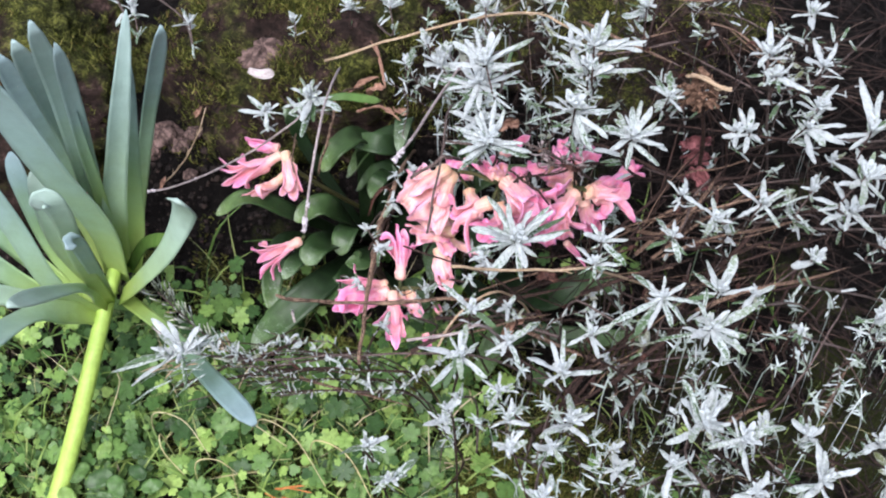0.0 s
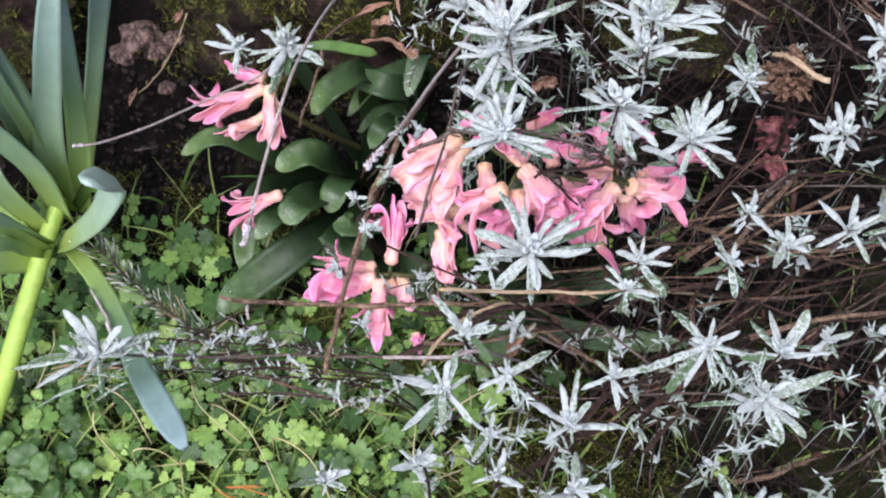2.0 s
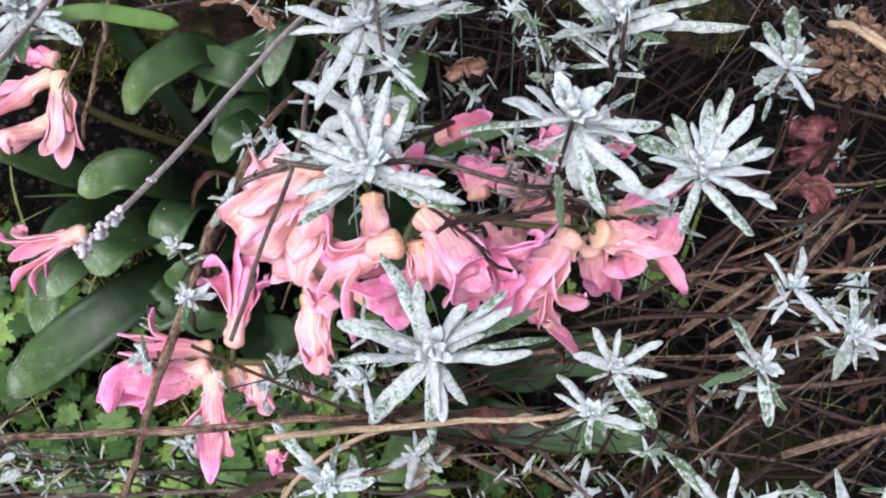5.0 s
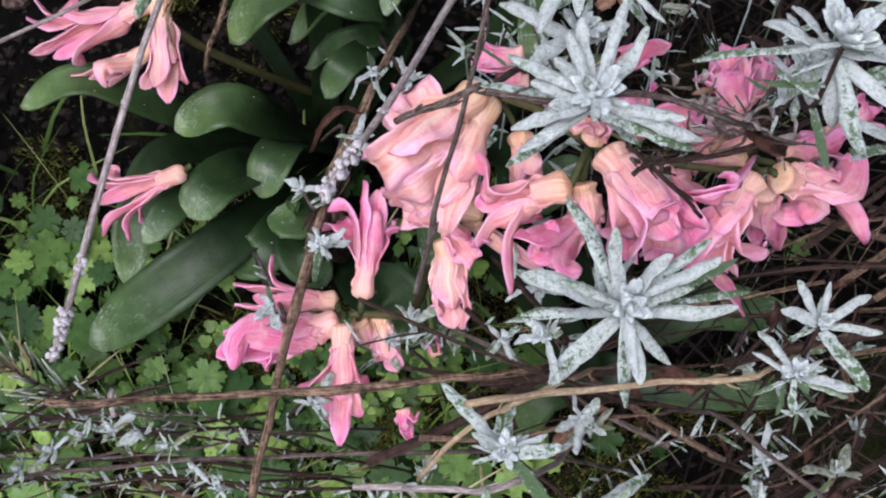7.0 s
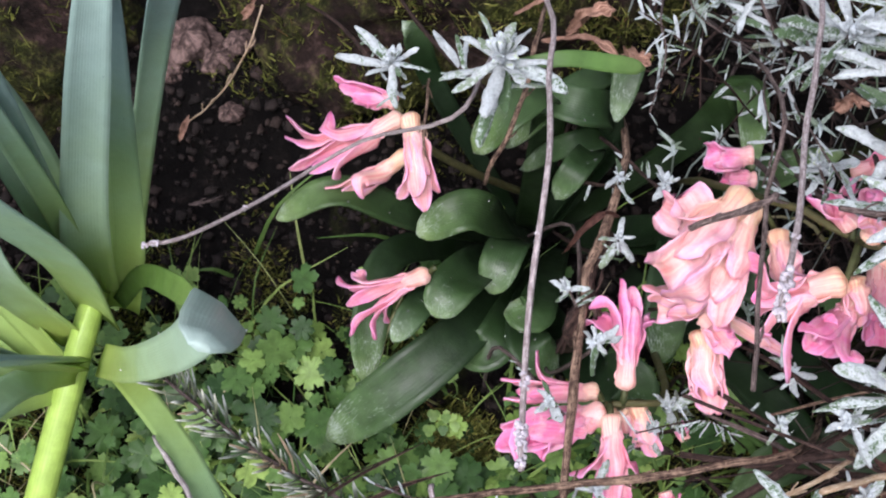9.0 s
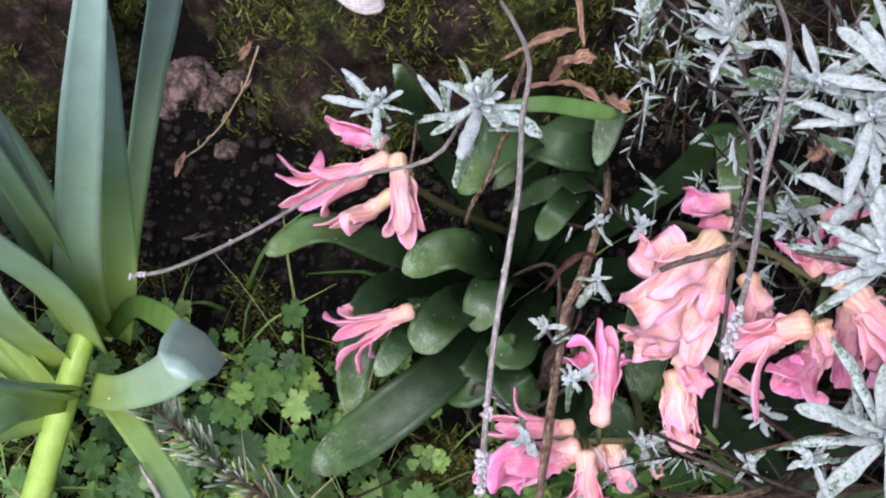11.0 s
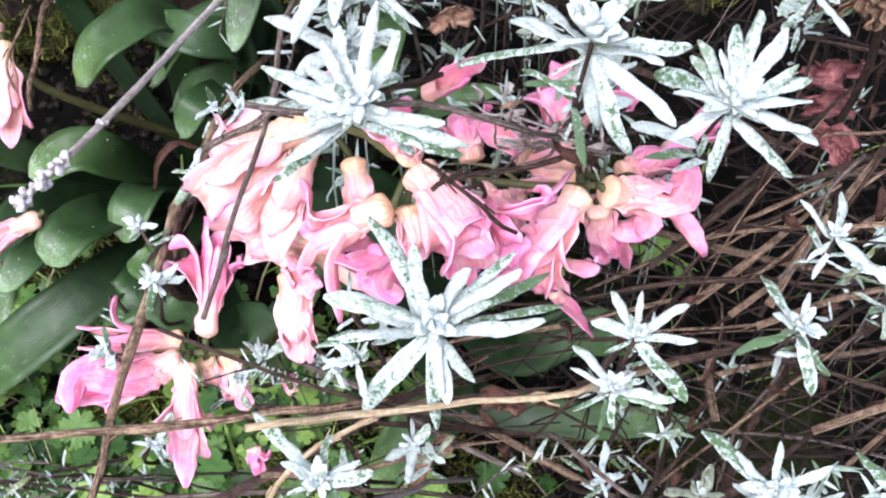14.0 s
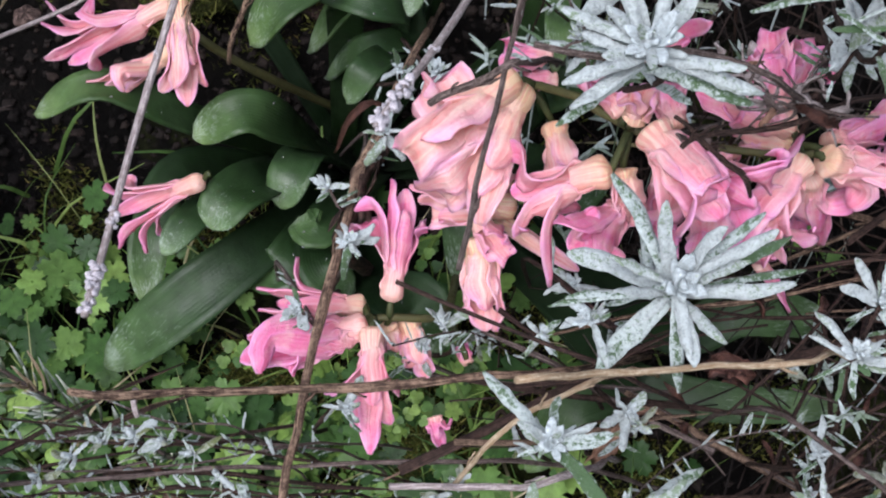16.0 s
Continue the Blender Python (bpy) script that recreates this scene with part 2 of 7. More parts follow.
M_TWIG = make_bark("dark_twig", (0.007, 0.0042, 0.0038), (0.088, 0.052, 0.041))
M_TWIG_GREY = make_bark("grey_twig", (0.04, 0.027, 0.024), (0.20, 0.155, 0.14))
M_STICK = make_bark("dry_stick", (0.022, 0.010, 0.008), (0.34, 0.23, 0.16))
M_STRAW = make_bark("straw", (0.28, 0.19, 0.11), (0.52, 0.42, 0.30))
M_LAV = make_bark("dried_lavender", (0.20, 0.16, 0.155), (0.50, 0.44, 0.43), 800)
M_LAVBUD = make_bark("lavender_bud", (0.46, 0.42, 0.46), (0.80, 0.76, 0.80), 1200)
M_DEADLEAF = make_bark("dead_leaf", (0.15, 0.075, 0.05), (0.46, 0.28, 0.20), 250, 0.7)
M_WILT = make_bark("wilted_petal", (0.07, 0.022, 0.024), (0.34, 0.13, 0.135), 420, 0.6)
M_DRYHEAD = make_bark("dried_bract", (0.05, 0.026, 0.017), (0.27, 0.165, 0.11), 500, 0.8)
M_BROWNLEAF = make_bark("brown_curled_leaf", (0.02, 0.008, 0.007), (0.13, 0.06, 0.045), 300, 0.5)
M_NEEDLE = make_bark("orange_needle", (0.35, 0.11, 0.03), (0.6, 0.25, 0.08), 400, 0.5)


def make_soil():
    m, n, l, p = material("damp_soil")
    geo = n.new("ShaderNodeNewGeometry")
    big = noise_of(n, l, 14, 4, geo.outputs["Position"])
    mid = noise_of(n, l, 90, 6, geo.outputs["Position"], 0.7)
    fine = noise_of(n, l, 700, 5, geo.outputs["Position"], 0.75)
    earth = ramp(n, [(0.4, (0.004, 0.003, 0.0026)), (0.58, (0.010, 0.008, 0.0068)), (0.8, (0.050, 0.037, 0.032))])
    l.new(mid.outputs["Fac"], earth.inputs[0])
    moss = ramp(n, [(0.3, (0.012, 0.015, 0.005)), (0.7, (0.075, 0.088, 0.024))])
    l.new(fine.outputs["Fac"], moss.inputs[0])
    mk = ramp(n, [(0.50, (0, 0, 0)), (0.58, (1, 1, 1))])
    place = n.new("ShaderNodeSeparateXYZ")
    l.new(geo.outputs["Position"], place.inputs[0])
    away = n.new("ShaderNodeVectorMath")
    away.operation = "LENGTH"
    l.new(geo.outputs["Position"], away.inputs[0])
    near = ramp(n, [(0.45, (1, 1, 1)), (0.95, (0, 0, 0))])
    l.new(away.outputs["Value"], near.inputs[0])
    bed = arith(n, l, "MULTIPLY", arith(n, l, "SUBTRACT", 0.1, arith(n, l, "MULTIPLY", place.outputs[1], 0.8)), near.outputs[0])
    wide = noise_of(n, l, 2.2, 4, geo.outputs["Position"], 0.6)
    rest = arith(n, l, "MULTIPLY", arith(n, l, "SUBTRACT", wide.outputs["Fac"], 0.5), arith(n, l, "SUBTRACT", 1.0, near.outputs[0]))
    l.new(arith(n, l, "ADD", arith(n, l, "ADD", bed, rest), big.outputs["Fac"]), mk.inputs[0])
    col = mix_rgb(n, l, mk.outputs[0], earth.outputs[0], moss.outputs[0])
    l.new(col, p.inputs["Base Color"])
    p.inputs["Roughness"].default_value = 0.75
    p.inputs["Specular IOR Level"].default_value = 0.12
    h = arith(n, l, "ADD", mid.outputs["Fac"], fine.outputs["Fac"])
    bump(n, l, h, 1.0, 0.007, p)
    return m


M_SOIL = make_soil()


def make_stone():
    m, n, l, p = material("mossy_rock")
    geo = n.new("ShaderNodeNewGeometry")
    big = noise_of(n, l, 22, 5, geo.outputs["Position"], 0.65)
    fine = noise_of(n, l, 600, 5, geo.outputs["Position"], 0.75)
    mid = noise_of(n, l, 120, 5, geo.outputs["Position"], 0.7)
    rock = ramp(n, [(0.35, (0.007, 0.005, 0.004)), (0.55, (0.035, 0.022, 0.018)), (0.75, (0.16, 0.10, 0.085))])
    l.new(mid.outputs["Fac"], rock.inputs[0])
    moss = ramp(n, [(0.38, (0.008, 0.009, 0.003)), (0.5, (0.04, 0.046, 0.012)), (0.60, (0.19, 0.20, 0.045))])
    l.new(arith(n, l, "MULTIPLY", arith(n, l, "ADD", fine.outputs["Fac"], mid.outputs["Fac"]), 0.5), moss.inputs[0])
    mk = ramp(n, [(0.47, (0, 0, 0)), (0.56, (1, 1, 1))])
    l.new(big.outputs["Fac"], mk.inputs[0])
    l.new(mix_rgb(n, l, mk.outputs[0], rock.outputs[0], moss.outputs[0]), p.inputs["Base Color"])
    p.inputs["Roughness"].default_value = 0.85
    p.inputs["Specular IOR Level"].default_value = 0.12
    bump(n, l, arith(n, l, "ADD", mid.outputs["Fac"], fine.outputs["Fac"]), 1.0, 0.003, p)
    return m


M_ROCK = make_stone()


def make_small(name, stops, rough=0.55, share=0.2, scale=300):
    """Many small leaves in one mesh, each of its own shade."""
    m, n, l, p = material(name)
    geo = n.new("ShaderNodeNewGeometry")
    r = ramp(n, stops)
    l.new(geo.outputs["Random Per Island"], r.inputs[0])
    g = noise_of(n, l, scale, 3, geo.outputs["Position"])
    sh = ramp(n, [(0.3, (0.7, 0.7, 0.7)), (0.7, (1.15, 1.15, 1.15))])
    l.new(g.outputs["Fac"], sh.inputs[0])
    col = mix_rgb(n, l, 1.0, r.outputs[0], sh.outputs[0], "MULTIPLY")
    l.new(col, p.inputs["Base Color"])
    p.inputs["Roughness"].default_value = rough
    p.inputs["Specular IOR Level"].default_value = 0.25
    thin(m, n, l, p, col, share)
    return m


M_CLOVER = make_small("ground_cover_leaf", [(0.0, (0.026, 0.066, 0.018)), (0.4, (0.07, 0.15, 0.036)), (0.72, (0.13, 0.235, 0.06)), (0.9, (0.21, 0.345, 0.08)), (1.0, (0.29, 0.42, 0.11))], 0.45)
M_CLOVERLEAF = make_leaf("clover_leaf", [(0.0, (0.024, 0.06, 0.018)), (0.5, (0.07, 0.145, 0.038)), (1.0, (0.18, 0.30, 0.072))], 0, 0.4, 0.2)
_n, _l = M_CLOVERLEAF.node_tree.nodes, M_CLOVERLEAF.node_tree.links
for _node in list(_n):
    if _node.bl_idname == "ShaderNodeValToRGB" and len(_node.color_ramp.elements) == 3 and _node.color_ramp.elements[0].color[0] < 0.1:
        _info = _n.new("ShaderNodeObjectInfo")
        _l.new(_info.outputs["Random"], _node.inputs[0])
M_GRASS = make_small("grass_blade", [(0.0, (0.05, 0.11, 0.025)), (0.6, (0.18, 0.275, 0.06)), (0.80, (0.26, 0.34, 0.10)), (0.93, (0.36, 0.32, 0.17)), (1.0, (0.52, 0.44, 0.30))])
M_MOSS = make_small("moss_shoot", [(0.0, (0.02, 0.025, 0.006)), (0.4, (0.085, 0.10, 0.018)), (0.75, (0.21, 0.225, 0.045)), (0.93, (0.33, 0.32, 0.09)), (1.0, (0.18, 0.10, 0.04))], 0.8)
# Brown twigs taken mostly near-black: shade under the shrub is in their colour.
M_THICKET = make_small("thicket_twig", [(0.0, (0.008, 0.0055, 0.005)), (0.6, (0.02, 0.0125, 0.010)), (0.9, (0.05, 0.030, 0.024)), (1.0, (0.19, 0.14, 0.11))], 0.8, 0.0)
M_SMALLSILVER = make_small("small_silver_leaf", [(0.0, (0.12, 0.17, 0.10)), (0.4, (0.3, 0.36, 0.32)), (1.0, (0.52, 0.6, 0.6))], 0.8, 0.1, 900)
M_GRASSLEAF = make_leaf("smooth_green_leaf", [(0.0, (0.07, 0.14, 0.03)), (0.6, (0.10, 0.20, 0.045)), (1.0, (0.13, 0.22, 0.06))], 0, 0.45, 0.25, 160, 0.3, 0.6)
M_BENT = make_leaf("grass_bent", [(0.0, (0.20, 0.26, 0.10)), (0.5, (0.34, 0.38, 0.16)), (1.0, (0.42, 0.38, 0.22))], 0, 0.5, 0.1, 200, 0.2, 0.5)
M_DROP, _n, _l, _p = material("water_drop")
_p.inputs["Base Color"].default_value = (0.95, 0.97, 0.97, 1)
_p.inputs["Roughness"].default_value = 0.05
_p.inputs["Transmission Weight"].default_value = 0.85
_p.inputs["IOR"].default_value = 1.33
M_CRUMB = make_small("soil_crumb", [(0.0, (0.007, 0.005, 0.004)), (0.7, (0.018, 0.013, 0.011)), (0.9, (0.024, 0.016, 0.013)), (1.0, (0.04, 0.027, 0.022))], 0.9, 0.0, 900)
M_STONE = make_bark("pinkish_stone", (0.02, 0.013, 0.011), (0.17, 0.115, 0.10), 260, 0.9)
M_SHELL = make_bark("pale_scrap", (0.30, 0.26, 0.25), (0.58, 0.53, 0.52), 300, 0.7)


# ---- building blocks ----
rng = random.Random(7)
ORIGIN = {}
STEM_LINE = {}
WET = []


def empty(name, at, label, category, group="", kind=""):
    ob = new(name)
    ob.empty_display_size = 0.01
    ob.location = at
    ORIGIN[ob] = Vector(at)
    return tagged(ob, label, category, group, kind)


def mesh_from(name, verts, faces, mat, uvs=None, smooth=True):
    me = bpy.data.meshes.new(name)
    me.from_pydata([tuple(v) for v in verts], [], faces)
    if uvs is not None:
        layer = me.uv_layers.new(name="UVMap")
        idx = np.zeros(len(me.loops), dtype=np.int32)
        me.loops.foreach_get("vertex_index", idx)
        layer.data.foreach_set("uv", np.asarray(uvs, dtype=np.float32)[idx].ravel())
    me.materials.append(mat)
    if smooth:
        me.polygons.foreach_set("use_smooth", [True] * len(me.polygons))
    me.update()
    return me


def part(name, shape, mat, parent, label=""):
    """One mesh under a thing or a part; the shape is given in world places."""
    verts, faces, uvs = shape
    o = ORIGIN[parent]
    ob = new(name, mesh_from(name, [Vector(v) - o for v in verts], faces, mat, uvs))
    ob.parent = parent
    ORIGIN[ob] = o
    return tagged(ob, label)


def thing(name, shape, mat, label, category, group="", kind=""):
    """One mesh that stands alone."""
    verts, faces, uvs = shape
    o = Vector(verts[0])
    ob = new(name, mesh_from(name, [Vector(v) - o for v in verts], faces, mat, uvs))
    ob.location = o
    ORIGIN[ob] = o
    return tagged(ob, label, category, group, kind)


def smooth_line(points, n):
    """n + 1 points on a curve that passes through the given ones."""
    p = [Vector(q) for q in points]
    p = [p[0] * 2 - p[1]] + p + [p[-1] * 2 - p[-2]]
    out = []
    spans = len(p) - 3
    for i in range(n + 1):
        s = min(i / n * spans, spans - 1e-6)
        k = int(s)
        t = s - k
        a, b, c, d = p[k : k + 4]
        out.append(0.5 * (2 * b + (c - a) * t + (2 * a - 5 * b + 4 * c - d) * t * t + (3 * b - a - 3 * c + d) * t**3))
    return out


def tube(points, r0, r1, sides=6, n=10, knots=(), rough=0.0):
    line = smooth_line(points, n)
    if rough >= 0.12:
        line = line[:1] + [q + noise.noise_vector(q * 70) * (r0 + r1) * 0.8 for q in line[1:-1]] + line[-1:]
    verts, faces, uvs = [], [], []
    length = sum((b - a).length for a, b in zip(line, line[1:]))
    side = None
    for i, q in enumerate(line):
        d = (line[min(i + 1, n)] - line[max(i - 1, 0)]).normalized()
        if side is None:
            side = d.orthogonal().normalized()
        side = (side - d * side.dot(d)).normalized()
        other = d.cross(side)
        t = i / n
        r = r0 + (r1 - r0) * t
        for at, grow in knots:
            r *= 1 + grow * math.exp(-(((t - at) * n / 0.7) ** 2))
        for j in range(sides):
            a = 2 * math.pi * j / sides
            rr = r * (1 + rng.uniform(-rough, rough))
            verts.append(q + (side * math.cos(a) + other * math.sin(a)) * rr)
            uvs.append((j / sides, t * length * 40))
    for i in range(n):
        for j in range(sides):
            k = (j + 1) % sides
            faces.append((i * sides + j, i * sides + k, (i + 1) * sides + k, (i + 1) * sides + j))
    faces.append(tuple(range(sides))[::-1])
    faces.append(tuple(n * sides + j for j in range(sides)))
    return verts, faces, uvs


def join(*shapes):
    verts, faces, uvs = [], [], []
    for v, f, u in shapes:
        b = len(verts)
        verts += list(v)
        faces += [tuple(b + i for i in q) for q in f]
        uvs += list(u)
    return verts, faces, uvs


STRAP = ((0.0, 0.7), (0.25, 0.85), (0.6, 1.0), (0.82, 0.97), (0.92, 0.8), (0.97, 0.56), (1.0, 0.2))
TONGUE = ((0.0, 0.6), (0.3, 0.84), (0.58, 1.0), (0.76, 0.95), (0.87, 0.78), (0.94, 0.56), (0.98, 0.36), (1.0, 0.14))
SPOON = ((0.0, 0.75), (0.3, 0.72), (0.6, 0.84), (0.8, 1.0), (0.92, 0.92), (0.98, 0.6), (1.0, 0.3))
LANCE = ((0.0, 0.35), (0.2, 0.7), (0.5, 1.0), (0.75, 0.8), (0.92, 0.4), (1.0, 0.06))
BLUNT = ((0.0, 0.5), (0.3, 0.8), (0.62, 1.0), (0.86, 0.90), (0.95, 0.66), (1.0, 0.30))
FELT = ((0.0, 0.62), (0.15, 0.82), (0.4, 1.0), (0.7, 0.92), (0.86, 0.76), (0.95, 0.52), (1.0, 0.2))
TAPER = ((0.0, 1.0), (0.3, 0.96), (0.6, 0.75), (0.85, 0.42), (0.96, 0.22), (1.0, 0.05))


def blade(points, width, face=(0, -0.3, 1), shape=STRAP, fold=0.25, thick=0.0012, n=14, m=4, wave=0.0, twist=0.0, frill=0.0):
    """A leaf along the points: width at its widest, channelled by fold, with a real thickness."""
    line = smooth_line(points, n)
    top, low, uv = [], [], []
    face = Vector(face)
    at, val = [s[0] for s in shape], [s[1] for s in shape]
    ph = rng.uniform(0, 6)
    for i, q in enumerate(line):
        d = (line[min(i + 1, n)] - line[max(i - 1, 0)]).normalized()
        f = (face - d * face.dot(d)).normalized()
        t = i / n
        if twist:
            f = Matrix.Rotation(twist * t, 3, d) @ f
        side = d.cross(f).normalized()
        w = width / 2 * float(np.interp(t, at, val))
        for j in range(m + 1):
            s = 2 * j / m - 1
            rise = fold * abs(s) ** 1.6 * w + wave * w * math.sin(9 * t + ph) * s + frill * w * s * s * math.sin(19 * t + ph * 3 + 1.7 * s)
            c = q + side * (s * w * (1 - 0.25 * fold)) + f * rise
            th = thick * (1 - 0.75 * abs(s)) / 2 + 0.0001
            top.append(c + f * th)
            low.append(c - f * th)
            uv.append((j / m, t))
    k = m + 1
    cnt = len(top)
    faces = []
    for i in range(n):
        for j in range(m):
            a = i * k + j
            faces.append((a, a + 1, a + k + 1, a + k))
            faces.append((cnt + a, cnt + a + k, cnt + a + k + 1, cnt + a + 1))
        for a, b in ((i * k, (i + 1) * k), ((i + 1) * k + m, i * k + m)):
            faces.append((a, b, cnt + b, cnt + a))
    for j in range(m):
        faces.append((j + 1, j, cnt + j, cnt + j + 1))
        a = n * k + j
        faces.append((a, a + 1, cnt + a + 1, cnt + a))
    return top + low, faces, uv + uv


def blob(centre, r, stretch=(1, 1, 1), rings=5, seg=7, rough=0.1):
    verts, faces, uvs = [], [], []
    c = Vector(centre)
    for i in range(rings + 1):
        a = math.pi * i / rings
        for j in range(seg):
            b = 2 * math.pi * j / seg
            q = Vector((math.sin(a) * math.cos(b) * stretch[0], math.sin(a) * math.sin(b) * stretch[1], math.cos(a) * stretch[2]))
            verts.append(c + q * r * (1 + rng.uniform(-rough, rough)))
            uvs.append((j / seg, i / rings))
    for i in range(rings):
        for j in range(seg):
            k = (j + 1) % seg
            faces.append((i * seg + j, (i + 1) * seg + j, (i + 1) * seg + k, i * seg + k))
    return verts, faces, uvs


# ---- ground ----
def ground_height(x, y):
    bank = min(max((y - 0.205) / 0.075, 0), 1)
    bank = bank * bank * (3 - 2 * bank) * 0.045
    far = 1 / (1 + max(0, abs(x) - 1) + max(0, abs(y) - 1))
    lumps = noise.noise(Vector((x * 18, y * 18, 3))) * 0.006 + noise.noise(Vector((x * 60, y * 60, 9))) * 0.004 + noise.noise(Vector((x * 150, y * 150, 5))) * 0.004
    return -0.004 + bank * far + lumps * far


def build_ground():
    near = np.linspace(-0.5, 0.5, 241)
    xs = np.concatenate(([-400, -60, -10, -3, -1.2, -0.7], near, [1.4, 3, 10, 60, 400]))
    ny = np.linspace(-0.3, 0.6, 217)
    ys = np.concatenate(([-400, -60, -10, -3, -1.2, -0.7], ny, [1.4, 3, 10, 60, 400]))
    verts = [(x, y, ground_height(x, y)) for y in ys for x in xs]
    k = len(xs)
    faces = [(j * k + i, j * k + i + 1, (j + 1) * k + i + 1, (j + 1) * k + i) for j in range(len(ys) - 1) for i in range(k - 1)]
    ob = new("ground", mesh_from("ground", verts, faces, M_SOIL))
    tagged(ob, "dark damp garden soil with patches of moss", "ground", "", "structure")


def build_rock(name, at, size, label, seed, mat=None):
    v, f, u = blob((0, 0, 0), 1.0, (1, 1, 1), 60, 90, 0.0)
    out = []
    for q in v:
        n1 = noise.noise(q * 1.6 + Vector((seed, 0, 0))) * 0.28 + noise.noise(q * 5 + Vector((0, seed, 0))) * 0.1 + noise.noise(q * 14 + Vector((0, 0, seed))) * 0.07 + noise.noise(q * 34 + Vector((0, 0, seed))) * 0.035
        q = q * (1 + n1)
        out.append(Vector((q.x * size[0], q.y * size[1], q.z * size[2])) + Vector(at))
    ob = new(name, mesh_from(name, [p - Vector(at) for p in out], f, mat or M_ROCK, u))
    ob.location = at
    tagged(ob, label, "rock")
    return ob, out


# ---- silver-leaved shrub ----
def silver_leaf_mesh(k):
    r = random.Random(40 + k)
    bend = r.uniform(-0.3, 0.18)
    pts = [(0, 0, 0), (0.35, r.uniform(-0.02, 0.02), bend * 0.4 + 0.03), (0.7, r.uniform(-0.03, 0.03), bend * 0.7 + 0.03), (1.0, r.uniform(-0.07, 0.07), bend)]
    wide = (0.20, 0.18, 0.25, 0.16, 0.22, 0.19, 0.27, 0.17)[k]
    v, f, u = blade(pts, wide, (0, 0, 1), FELT, -0.32 if k % 2 else 0.2, 0.055, 12, 4, 0.2, r.uniform(-0.5, 0.5))
    half = len(v) // 2
    shift = [noise.noise_vector(q * 7 + Vector((k, 0, 0))) * 0.03 for q in v[:half]]
    v = [q + s for q, s in zip(v, shift + shift)]
    return v, f, u


LEAF_SHAPES = [silver_leaf_mesh(k) for k in range(8)]
SILVER_LEAVES = [mesh_from("leaf", *s[:2], M_SILVER, s[2]) for s in LEAF_SHAPES]
GREEN_LEAVES = [mesh_from("leaf", *s[:2], M_SILVER_GREEN, s[2]) for s in LEAF_SHAPES]
OLD_LEAVES = [mesh_from("leaf", *s[:2], M_OLD, s[2]) for s in LEAF_SHAPES]


def turn_to(axis, spin):
    a = Vector(axis).normalized()
    return a.to_track_quat("Z", "Y").to_matrix().to_4x4() @ Matrix.Rotation(spin, 4, "Z")


